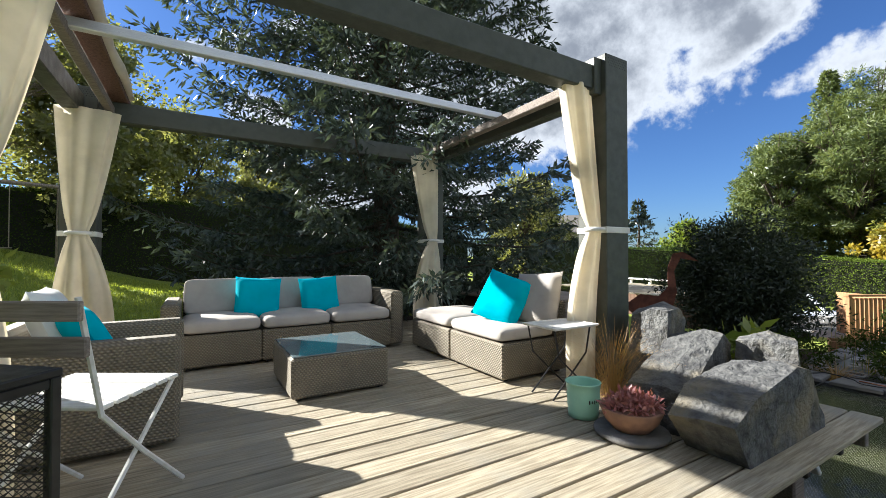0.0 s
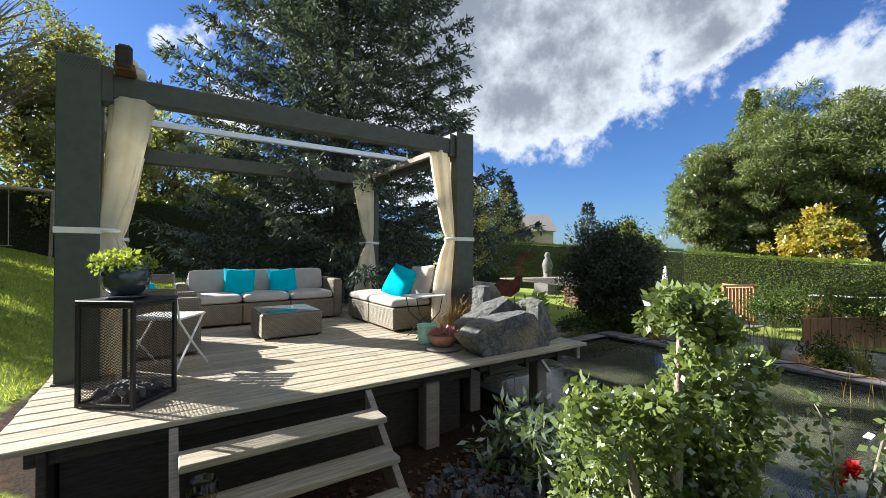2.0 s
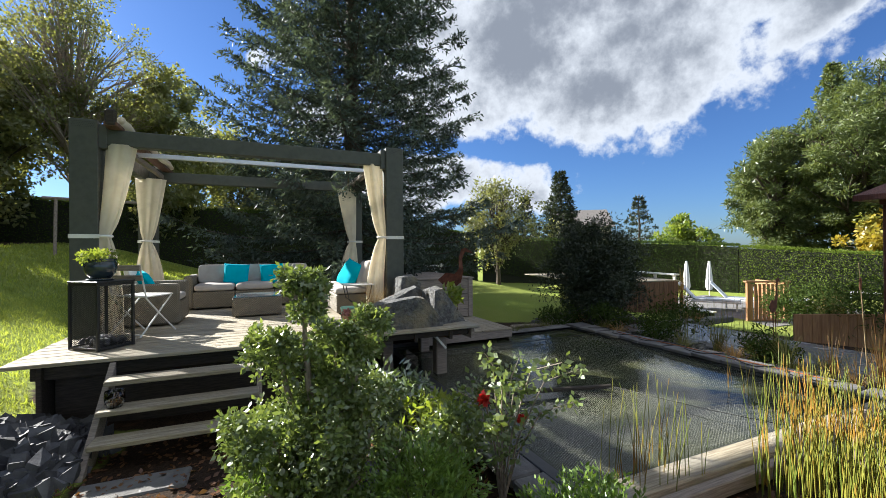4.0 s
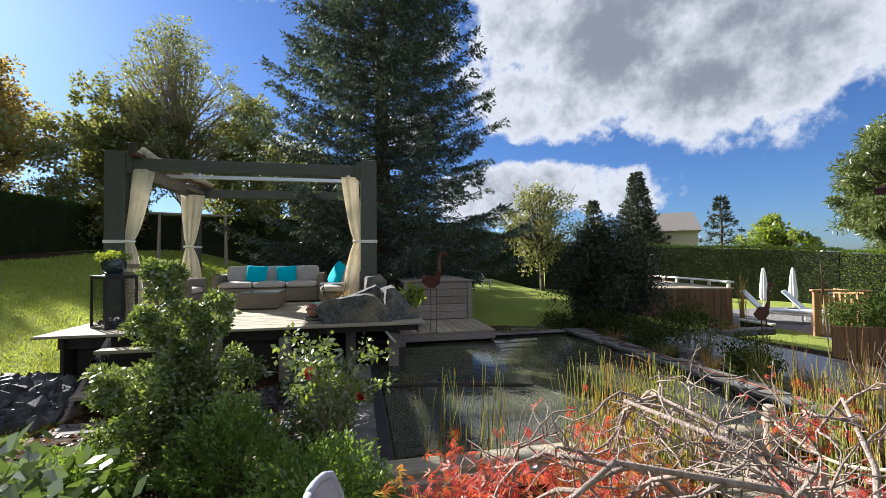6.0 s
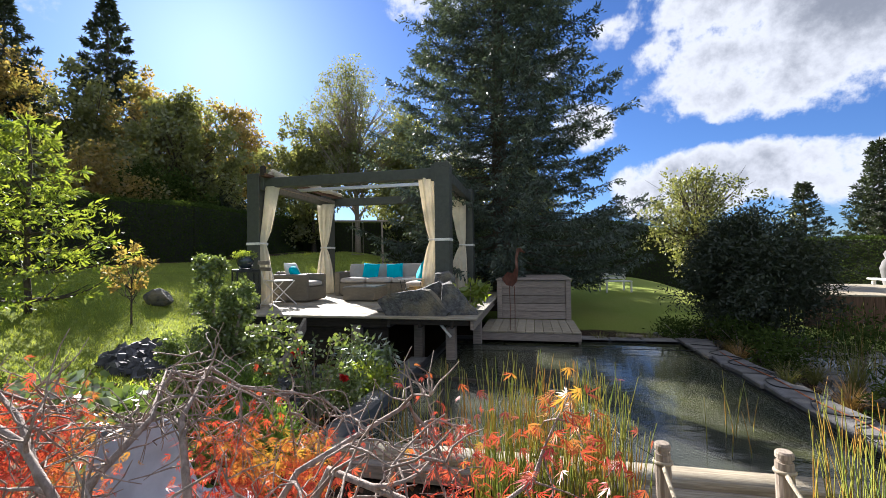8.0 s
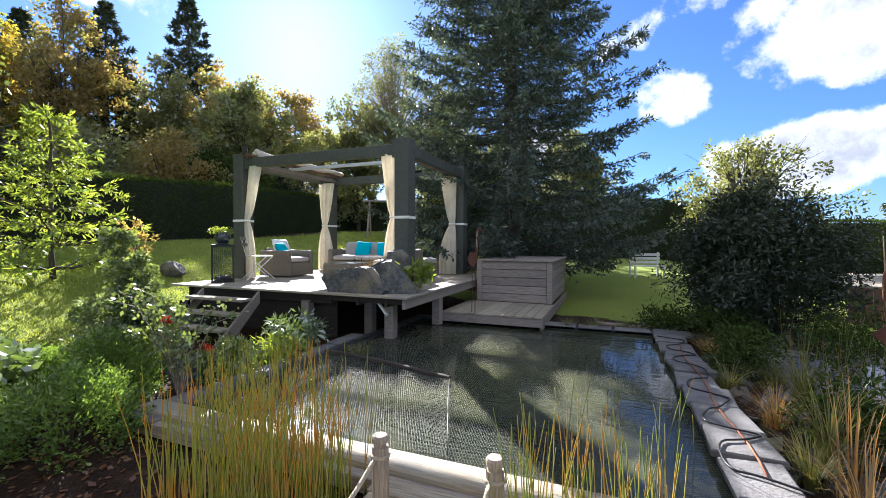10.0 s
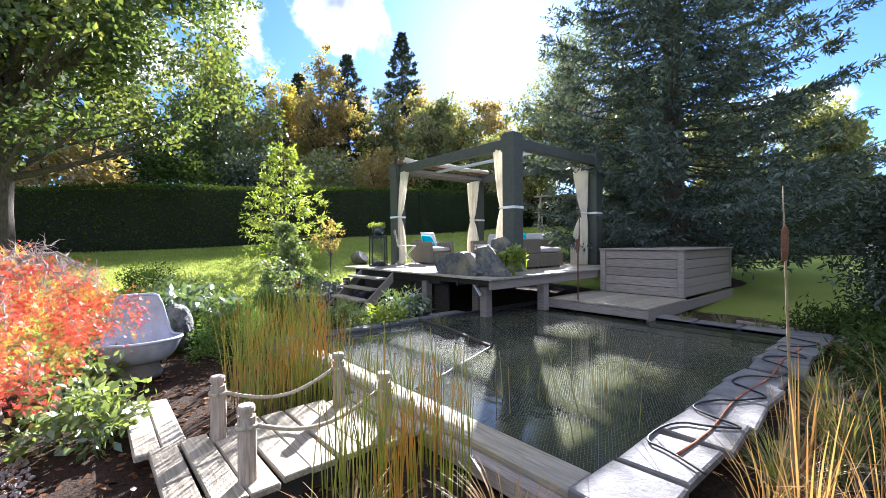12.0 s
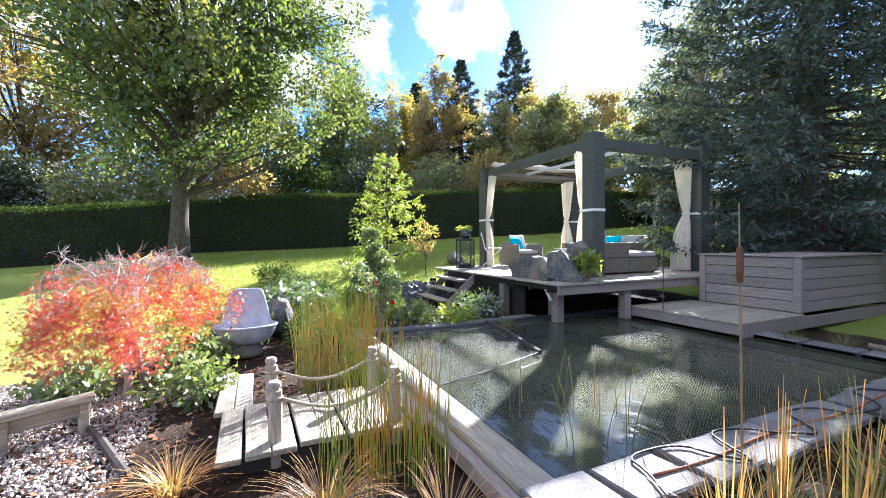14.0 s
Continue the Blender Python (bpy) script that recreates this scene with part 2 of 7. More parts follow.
def ground_material():
    """Lawn, bark mulch and bare soil blended by where they lie."""
    m = bpy.data.materials.new("garden_ground")
    m.use_nodes = True
    nt = m.node_tree
    b = nt.nodes["Principled BSDF"]
    tc = nt.nodes.new("ShaderNodeTexCoord")
    pos = tc.outputs["Object"]
    at = nt.nodes.new("ShaderNodeAttribute")
    at.attribute_name = "soil"
    soil_v = at.outputs["Fac"]
    n_big, n_fine, n_mid = noise_node(nt, pos, 0.35, 4), noise_node(nt, pos, 55.0, 5, 0.7), noise_node(nt, pos, 6.0, 5)
    grass = mix_node(nt, smooth_node(nt, n_fine, 0.3, 0.7), (0.27, 0.33, 0.065), (0.15, 0.20, 0.035))
    grass = mix_node(nt, smooth_node(nt, n_big, 0.4, 0.7, 0.0, 0.6), grass, (0.26, 0.28, 0.07))
    soil = mix_node(nt, smooth_node(nt, n_fine, 0.35, 0.7), (0.055, 0.036, 0.024), (0.018, 0.013, 0.010))
    soil = mix_node(nt, smooth_node(nt, n_mid, 0.55, 0.75, 0.0, 0.6), soil, (0.12, 0.065, 0.035))
    edge = math_node(nt, "ADD", soil_v, math_node(nt, "MULTIPLY", math_node(nt, "SUBTRACT", n_mid, 0.5), 0.6))
    nt.links.new(mix_node(nt, smooth_node(nt, edge, 0.4, 0.6), grass, soil), b.inputs["Base Color"])
    b.inputs["Roughness"].default_value, b.inputs["Specular IOR Level"].default_value = 0.95, 0.1
    bn = nt.nodes.new("ShaderNodeBump")
    bn.inputs["Strength"].default_value, bn.inputs["Distance"].default_value = 0.8, 0.03
    nt.links.new(n_fine, bn.inputs["Height"])
    nt.links.new(bn.outputs[0], b.inputs["Normal"])
    return m


GROUND = ground_material()
DECKWOOD = material("weathered_deck_wood", (0.45, 0.39, 0.285), 0.75, (0.23, 0.19, 0.13), 5.0, (0.9, 16, 16), 0.5, 60, 0.16, stain=(0.27, 0.255, 0.215), stain_scale=1.3)
GREYWOOD = material("silvered_wood", (0.33, 0.28, 0.24), 0.8, (0.20, 0.165, 0.14), 5.0, (1.2, 20, 20), 0.4, 60, 0.15)
DARKWOOD = material("dark_framing_wood", (0.055, 0.043, 0.034), 0.85, (0.03, 0.025, 0.021), 6.0, (1.5, 15, 15), 0.3, 50, 0.15)
POSTWOOD = material("grey_round_post_wood", (0.40, 0.33, 0.26), 0.8, (0.24, 0.19, 0.15), 5.0, (18, 18, 1.5), 0.5, 50, 0.12)
REDWOOD = material("red_brown_wood", (0.16, 0.085, 0.052), 0.75, (0.09, 0.05, 0.033), 4.0, (14, 14, 1.0), 0.3, 50, 0.18)
ORANGEWOOD = material("orange_brown_wood", (0.38, 0.20, 0.09), 0.7, (0.26, 0.13, 0.06), 4.0, (14, 14, 1.0), 0.3, 50, 0.15)
STEEL = material("dark_green_grey_powder_coat", (0.075, 0.08, 0.068), 0.5, (0.06, 0.064, 0.055), 14, (1, 1, 1), 0.1, 120, 0, stain=(0.08, 0.082, 0.07))
BLACK = material("black_metal", (0.02, 0.02, 0.022), 0.4, (0.03, 0.03, 0.03), 20, bump=0.1, metal=0.3)
ALU = material("brushed_aluminium", (0.75, 0.76, 0.78), 0.35, (0.62, 0.63, 0.66), 12, (1, 30, 30), 0.1, metal=0.6)
WHITEMETAL = material("white_painted_metal", (0.78, 0.77, 0.74), 0.45, (0.62, 0.6, 0.56), 18, bump=0.1)
STRAP = cloth_material("white_strap", (0.82, 0.81, 0.78), 0.0)
CURTAIN = cloth_material("cream_cotton", (0.86, 0.80, 0.67), 0.48, 0.35)
CANVAS = cloth_material("cream_canvas", (0.74, 0.68, 0.56), 0.3, 0.3)
SEATCLOTH = cloth_material("grey_seat_fabric", (0.43, 0.395, 0.365), 0.0, 0.3)
WHITECLOTH = cloth_material("white_fabric", (0.80, 0.80, 0.78), 0.0, 0.25)
TURQ = cloth_material("turquoise_fabric", (0.0, 0.42, 0.56), 0.0, 0.3)
WICKER = wicker_material("woven_resin_wicker", (0.31, 0.265, 0.19), (0.13, 0.11, 0.08))
GLASSTOP = material("tempered_table_glass", (0.10, 0.13, 0.14), 0.06, (0.09, 0.12, 0.13), 3, spec=0.7)
GLASS = glass_material("clear_glass")
WATER = water_material()
MESH = cutout_material("expanded_metal", (0.02, 0.02, 0.022), "mesh", 0.4, 0.5)
NET = cutout_material("fine_pond_net", (0.25, 0.25, 0.22), "net", 0.7)
TWIG = material("grey_brown_twig_bark", (0.38, 0.31, 0.27), 0.85, (0.20, 0.155, 0.13), 12, (5, 5, 1.5), 0.8, 50)
ROCK = material("basalt_rock", (0.145, 0.145, 0.14), 0.85, (0.06, 0.06, 0.063), 16, bump=1.0, bump_scale=30, vary=0.12, stain=(0.24, 0.205, 0.14), stain_scale=2.4, depth=0.03)
SLATE = material("dark_slate_chips", (0.10, 0.10, 0.11), 0.7, (0.05, 0.05, 0.056), 9, bump=0.6, bump_scale=40, vary=0.4, island=True)
STONE = material("grey_coping_stone", (0.175, 0.167, 0.163), 0.88, (0.11, 0.106, 0.105), 7, bump=0.7, bump_scale=45, vary=0.18, stain=(0.16, 0.15, 0.13))
LINER = material("black_pond_liner", (0.022, 0.023, 0.026), 0.45, (0.035, 0.036, 0.04), 5, bump=0.4, bump_scale=9)
GRAVEL = material("pale_gravel", (0.44, 0.375, 0.32), 0.95, (0.28, 0.235, 0.20), 60, bump=1.0, bump_scale=90)
BARK = material("brown_bark", (0.11, 0.085, 0.065), 0.95, (0.05, 0.04, 0.03), 7, (5, 5, 1.2), 1.0, 26)
PALEBARK = material("pale_bark", (0.40, 0.33, 0.27), 0.9, (0.20, 0.16, 0.13), 9, (5, 5, 1.5), 0.8, 40)
RUST = material("rusted_steel", (0.14, 0.045, 0.025), 0.85, (0.07, 0.025, 0.016), 14, bump=0.4)
TERRA = material("terracotta", (0.30, 0.16, 0.10), 0.85, (0.2, 0.11, 0.08), 10, bump=0.3)
GLAZE = material("dark_blue_glaze", (0.02, 0.028, 0.04), 0.12, (0.035, 0.05, 0.06), 7, bump=0.15, bump_scale=10, spec=0.7)
MINT = material("mint_enamel", (0.34, 0.62, 0.47), 0.35, (0.3, 0.55, 0.42), 9, bump=0.1)
INK = material("dark_print", (0.03, 0.03, 0.03), 0.6)
ZINC = material("grey_blue_enamelled_metal", (0.42, 0.46, 0.54), 0.45, (0.33, 0.36, 0.43), 6, bump=0.2, bump_scale=12, stain=(0.28, 0.30, 0.34))
SPRUCE = leaf_material("blue_spruce_needles", (0.04, 0.056, 0.046), (0.15, 0.195, 0.17), None, 0.22, 0.03, 0.8)
PINE = leaf_material("pine_needles", (0.09, 0.125, 0.045), (0.20, 0.235, 0.09), None, 0.35, 0.02, 0.5)
DARKFIR = leaf_material("dark_fir_needles", (0.03, 0.042, 0.026), (0.06, 0.075, 0.045), None, 0.2, 0.03, 0.4)
OAK = leaf_material("green_tree_leaves", (0.06, 0.095, 0.03), (0.135, 0.18, 0.05), (0.20, 0.21, 0.055), 0.42, 0.05, 0.5)
AUTUMN = leaf_material("yellow_autumn_leaves", (0.36, 0.25, 0.09), (0.25, 0.21, 0.085), (0.19, 0.19, 0.075), 0.5, 0.03, 0.4)
GOLD = leaf_material("golden_autumn_leaves", (0.42, 0.31, 0.05), (0.30, 0.27, 0.05), (0.22, 0.24, 0.06), 0.5, 0.03, 0.6)
CATLEAF = leaf_material("orange_tan_reed_blades", (0.34, 0.17, 0.07), (0.26, 0.18, 0.10), (0.20, 0.16, 0.07), 0.4, 0.03, 6)
OLIVE = leaf_material("olive_green_leaves", (0.16, 0.185, 0.07), (0.28, 0.28, 0.12), None, 0.5, 0.05, 0.6)
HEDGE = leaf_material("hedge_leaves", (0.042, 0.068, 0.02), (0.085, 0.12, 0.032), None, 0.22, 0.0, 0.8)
# lighter copy of the hedge leaves: sunlight is put into the colour
HEDGELIT = leaf_material("hedge_leaves_lit_copy", (0.085, 0.13, 0.024), (0.17, 0.225, 0.045), None, 0.35, 0.0, 0.8)
BOX = leaf_material("small_glossy_leaves", (0.10, 0.15, 0.04), (0.25, 0.31, 0.10), None, 0.38, 0.08, 4.0)
SHINY = leaf_material("large_glossy_leaves", (0.08, 0.13, 0.035), (0.14, 0.20, 0.06), None, 0.35, 0.20, 4.0)
LIME = leaf_material("bright_juniper_leaves", (0.11, 0.19, 0.035), (0.24, 0.36, 0.075), None, 0.38, 0.04, 4.0)
YELLOWGREEN = leaf_material("yellow_green_leaves", (0.17, 0.24, 0.03), (0.28, 0.32, 0.06), (0.12, 0.18, 0.03), 0.5, 0.05, 1.5)
RED = leaf_material("red_maple_leaves", (0.40, 0.04, 0.055), (0.46, 0.11, 0.07), (0.42, 0.26, 0.06), 0.42, 0.02, 3.0)
ROSE = leaf_material("red_petals", (0.65, 0.02, 0.015), (0.5, 0.02, 0.02), None, 0.3, 0.05, 6)
PINK = leaf_material("pink_succulent", (0.45, 0.20, 0.20), (0.36, 0.13, 0.12), None, 0.25, 0.05, 6)
STRAW = leaf_material("straw_grass", (0.44, 0.30, 0.14), (0.32, 0.19, 0.08), (0.46, 0.23, 0.08), 0.4, 0.03, 5)
REED = leaf_material("green_yellow_reed", (0.15, 0.22, 0.035), (0.34, 0.31, 0.05), (0.40, 0.22, 0.035), 0.3, 0.06, 2.6)
BLADE = leaf_material("grass_blades", (0.27, 0.34, 0.055), (0.42, 0.47, 0.10), None, 0.6, 0.04, 2)
SEDGE = leaf_material("olive_sedge_blades", (0.13, 0.155, 0.045), (0.24, 0.21, 0.085), None, 0.4, 0.03, 5)
LITTER = leaf_material("fallen_brown_leaves", (0.20, 0.10, 0.045), (0.12, 0.055, 0.03), None, 0.2, 0.03, 2)


# ---- mesh helpers ----
class Build:
    """Collects points and faces of one mesh."""

    def __init__(self):
        self.v, self.f = [], []

    def add(self, verts, faces, m=None):
        n = len(self.v)
        self.v += [tuple(m @ Vector(p)) for p in verts] if m is not None else [tuple(p) for p in verts]
        self.f += [tuple(i + n for i in f) for f in faces]
        return self

    def box(self, x0, y0, z0, x1, y1, z1, c=0.006, m=None):
        """A box with chamfered edges."""
        c = min(c, (x1 - x0) / 3, (y1 - y0) / 3, (z1 - z0) / 3)
        lo, hi = (x0, y0, z0), (x1, y1, z1)
        verts, idx = [], {}
        for s in [(a, b, d) for a in (0, 1) for b in (0, 1) for d in (0, 1)]:
            for ax in range(3):
                p = [(hi[k] if s[k] else lo[k]) if k == ax else (hi[k] - c if s[k] else lo[k] + c) for k in range(3)]
                idx[s, ax] = len(verts)
                verts.append(p)
        faces = []
        for ax in range(3):
            o = [k for k in range(3) if k != ax]
            for side in (0, 1):
                ring = []
                for a, b in ((0, 0), (1, 0), (1, 1), (0, 1)):
                    s = [0, 0, 0]
                    s[ax], s[o[0]], s[o[1]] = side, a, b
                    ring.append(idx[tuple(s), ax])
                flip = (side == 1) == (ax == 1)
                faces.append(tuple(reversed(ring)) if flip else tuple(ring))
        for ax in range(3):
            o = [k for k in range(3) if k != ax]
            for a in (0, 1):
                for b in (0, 1):
                    s0, s1 = [0, 0, 0], [0, 0, 0]
                    s0[ax], s1[ax] = 0, 1
                    for s in (s0, s1):
                        s[o[0]], s[o[1]] = a, b
                    s0, s1 = tuple(s0), tuple(s1)
                    q = (idx[s0, o[0]], idx[s1, o[0]], idx[s1, o[1]], idx[s0, o[1]])
                    faces.append(q)
        for s in [(a, b, d) for a in (0, 1) for b in (0, 1) for d in (0, 1)]:
            faces.append((idx[s, 0], idx[s, 1], idx[s, 2]))
        return self.add(verts, faces, m)

    def tube(self, pts, radii, n=8, cap=True):
        pts = [Vector(p) for p in pts]
        if not hasattr(radii, "__len__"):
            radii = [radii] * len(pts)
        base, ref = len(self.v), None
        for i, p in enumerate(pts):
            d = (pts[min(i + 1, len(pts) - 1)] - pts[max(i - 1, 0)]).normalized()
            if ref is None:
                ref = Vector((1, 0, 0)) if abs(d.x) < 0.9 else Vector((0, 1, 0))
            u = (ref - d * ref.dot(d)).normalized()
            ref, w = u, d.cross(u)
            for k in range(n):
                a = 2 * math.pi * k / n
                self.v.append(tuple(p + (u * math.cos(a) + w * math.sin(a)) * radii[i]))
        for i in range(len(pts) - 1):
            for k in range(n):
                a, b = base + i * n + k, base + i * n + (k + 1) % n
                self.f.append((a, b, b + n, a + n))
        if cap:
            self.f.append(tuple(base + k for k in reversed(range(n))))
            self.f.append(tuple(base + (len(pts) - 1) * n + k for k in range(n)))
        return self

    def lathe(self, profile, n=24, m=None):
        """A turned shape from (radius, height) pairs."""
        verts, faces = [], []
        for r, z in profile:
            verts += [(r * math.cos(2 * math.pi * k / n), r * math.sin(2 * math.pi * k / n), z) for k in range(n)]
        for i in range(len(profile) - 1):
            for k in range(n):
                a, b = i * n + k, i * n + (k + 1) % n
                faces.append((a, b, b + n, a + n))
        faces.append(tuple(reversed(range(n))))
        faces.append(tuple((len(profile) - 1) * n + k for k in range(n)))
        return self.add(verts, faces, m)

    def grid(self, nu, nv, fn, m=None):
        verts = [fn(i / (nu - 1), j / (nv - 1)) for j in range(nv) for i in range(nu)]
        faces = [(j * nu + i, j * nu + i + 1, (j + 1) * nu + i + 1, (j + 1) * nu + i) for j in range(nv - 1) for i in range(nu - 1)]
        return self.add(verts, faces, m)

    def mesh(self, name, mat, smooth=False):
        me = bpy.data.meshes.new(name)
        me.from_pydata(self.v, [], self.f)
        me.materials.append(mat)
        if smooth:
            me.polygons.foreach_set("use_smooth", [True] * len(me.polygons))
        me.update()
        return me


def fix_normals(me):
    bm = bmesh.new()
    bm.from_mesh(me)
    bmesh.ops.recalc_face_normals(bm, faces=bm.faces)
    bm.to_mesh(me)
    bm.free()


def part(name, b, mat, parent=None, label="", smooth=False, at=None):
    """Links a mesh as one object, under a thing or on its own."""
    me = b.mesh(name, mat, smooth) if isinstance(b, Build) else b
    if isinstance(b, Build) and len(me.polygons) < 20000:
        fix_normals(me)
    ob = new(name, me)
    if at is not None:
        ob.matrix_basis = at
    if parent is not None:
        ob.parent = parent
    if label:
        ob["label"] = label
    return ob


def thing(name, m, label, category, group="", kind=""):
    """An empty at the base of a thing, which carries its parts."""
    ob = new(name)
    ob.empty_display_size = 0.1
    ob.matrix_basis = m
    return tagged(ob, label, category, group, kind)


def quads_mesh(name, mat, P):
    """A mesh of loose quads from an array (n, 4, 3)."""
    P = np.asarray(P, dtype=np.float32)
    n = len(P)
    me = bpy.data.meshes.new(name)
    me.vertices.add(4 * n), me.loops.add(4 * n), me.polygons.add(n)
    me.vertices.foreach_set("co", P.reshape(-1))
    me.loops.foreach_set("vertex_index", np.arange(4 * n, dtype=np.int32))
    me.polygons.foreach_set("loop_start", np.arange(0, 4 * n, 4, dtype=np.int32))
    me.polygons.foreach_set("loop_total", np.full(n, 4, dtype=np.int32))
    me.materials.append(mat)
    me.update(calc_edges=True)
    return me


def unit(a):
    return a / (np.linalg.norm(a, axis=-1, keepdims=True) + 1e-9)


def leaf_quads(C, D, N, length, width):
    """Pointed leaf quads at C, growing along D, with normals near N."""
    D = unit(D)
    S = unit(np.cross(D, N))
    L, W = np.reshape(length, (-1, 1)), np.reshape(width, (-1, 1))
    return np.stack([C, C + D * L * 0.45 + S * W * 0.5, C + D * L, C + D * L * 0.45 - S * W * 0.5], 1)


def scatter_leaves(rng, centres, radii, per, length, width, up=0.4, flat=1.0):
    """Leaves strewn through round clumps."""
    centres, radii = np.asarray(centres, float), np.asarray(radii, float)
    C = np.repeat(centres, per, 0)
    R = np.repeat(radii, per)[:, None]
    d = unit(rng.normal(size=C.shape))
    rad = rng.random((len(C), 1)) ** 0.45
    P = C + d * R * rad * np.array([1, 1, flat])
    D = unit(d * 0.6 + rng.normal(size=C.shape) * 0.7)
    N = unit(rng.normal(size=C.shape) + np.array([0, 0, up]))
    s = 0.7 + 0.6 * rng.random(len(C))
    return leaf_quads(P, D, N, length * s, width * s)


# ---- the ground ----
def sstep(x):
    x = np.clip(x, 0, 1)
    return x * x * (3 - 2 * x)


def ground_z(x, y):
    """Height of the ground: a garden that rises to the hedge on one side and falls to a terrace on the other."""
    x, y = np.asarray(x, float), np.asarray(y, float)
    high = 0.35 + 0.05 * np.clip(y + 4.7, -10, 22)
    t = sstep((1.2 - x) / 7.5)
    low = -0.72 - 0.5 * sstep((x - 9.0) / 6.0) + 0.05 * np.clip(y - 1.6, 0, 10) * sstep((13.0 - x) / 3.0)
    z = low * (1 - t) + high * t
    z = z + 0.05 * np.sin(x * 0.9 + 1.0) * np.sin(y * 0.7) * sstep((np.hypot(x - 4, y) - 5) / 5)
    return z


POND = (3.75, -3.68, 7.40, 0.62)
WATER_Z = -0.62


def pond_inside(x, y, grow=0.0):
    return (x > POND[0] - grow) & (x < POND[2] + grow) & (y > POND[1] - grow) & (y < POND[3] + grow)


def axis_steps(lo, hi, fine_lo, fine_hi, fine, grow=1.35):
    a = list(np.arange(fine_lo, fine_hi + fine / 2, fine))
    s, v = fine, fine_lo
    while v > lo:
        s *= grow
        v -= s
        a.insert(0, max(v, lo))
    s, v = fine, a[-1]
    while v < hi:
        s *= grow
        v += s
        a.append(min(v, hi))
    return np.array(a)


def soil_at(x, y):
    """1 where beds of soil and bark lie, 0 on the lawn."""
    s = np.zeros_like(x)
    def spot(cx, cy, rx, ry):
        d = np.hypot((x - cx) / rx, (y - cy) / ry)
        return sstep((1.15 - d) / 0.3)
    for cx, cy, rx, ry in ((2.6, -2.2, 1.9, 2.0), (2.0, 1.2, 2.6, 2.6), (5.2, -5.4, 2.1, 1.5), (6.0, -1.5, 3.4, 3.8), (9.5, -2.5, 3.0, 4.5), (3.0, -4.2, 1.5, 1.0),
                           (8.5, -7.5, 4, 3.2), (9.0, 1.2, 1.6, 1.5), (4.2, 5.7, 1.5, 1.4), (5.2, -7.6, 1.6, 1.4)):
        s = np.maximum(s, spot(cx, cy, rx, ry))
    s = np.maximum(s, sstep((-5.2 - x) / 1.0) * sstep((x + 9) / 2))
    s = np.maximum(s, sstep((-9 - x) / 3))
    return s


def build_ground():
    xs = axis_steps(-900, 900, -9, 14, 0.16)
    ys = axis_steps(-900, 900, -9, 8, 0.16)
    X, Y = np.meshgrid(xs, ys)
    Z = ground_z(X, Y)
    Z = np.where(pond_inside(X, Y, 0.08), -1.5, Z)
    nx, ny = len(xs), len(ys)
    me = bpy.data.meshes.new("ground")
    idx = np.arange(nx * ny).reshape(ny, nx)
    faces = np.stack([idx[:-1, :-1], idx[:-1, 1:], idx[1:, 1:], idx[1:, :-1]], -1).reshape(-1, 4)
    me.from_pydata(np.stack([X, Y, Z], -1).reshape(-1, 3).tolist(), [], faces.tolist())
    at = me.attributes.new("soil", "FLOAT", "POINT")
    at.data.foreach_set("value", soil_at(X, Y).reshape(-1).astype(np.float32))
    me.materials.append(GROUND)
    me.polygons.foreach_set("use_smooth", [True] * len(me.polygons))
    tagged(new("ground", me), "sloping garden ground of lawn and dark bark-covered beds", "ground", kind="structure")


build_ground()


# ---- pond ----
def build_pond():
    x0, y0, x1, y1 = POND
    b = Build()
    b.grid(2, 2, lambda u, v: (x0 - 0.06 + u * (x1 - x0 + 0.12), y0 - 0.06 + v * (y1 - y0 + 0.12), WATER_Z))
    tagged(part("water", b, WATER), "dark murky green pond water with small ripples", "water", kind="structure")
    b = Build()
    t = 0.1
    for a in ((x0 - t, y0 - t, x0, y1 + t), (x1, y0 - t, x1 + t, y1 + t), (x0, y0 - t, x1, y0), (x0, y1, x1, y1 + t)):
        b.box(a[0], a[1], -1.5, a[2], a[3], -0.575)
    b.box(x0, y0, -1.5, x1, y1, -1.4)
    tagged(part("pond_liner", b, LINER), "black rubber liner along the pond walls", "pond liner", kind="structure")


build_pond()


# ---- deck ----
DECK_X0, DECK_X1, DECK_Y0, DECK_Y1 = -0.06, 4.38, -1.2, 3.42


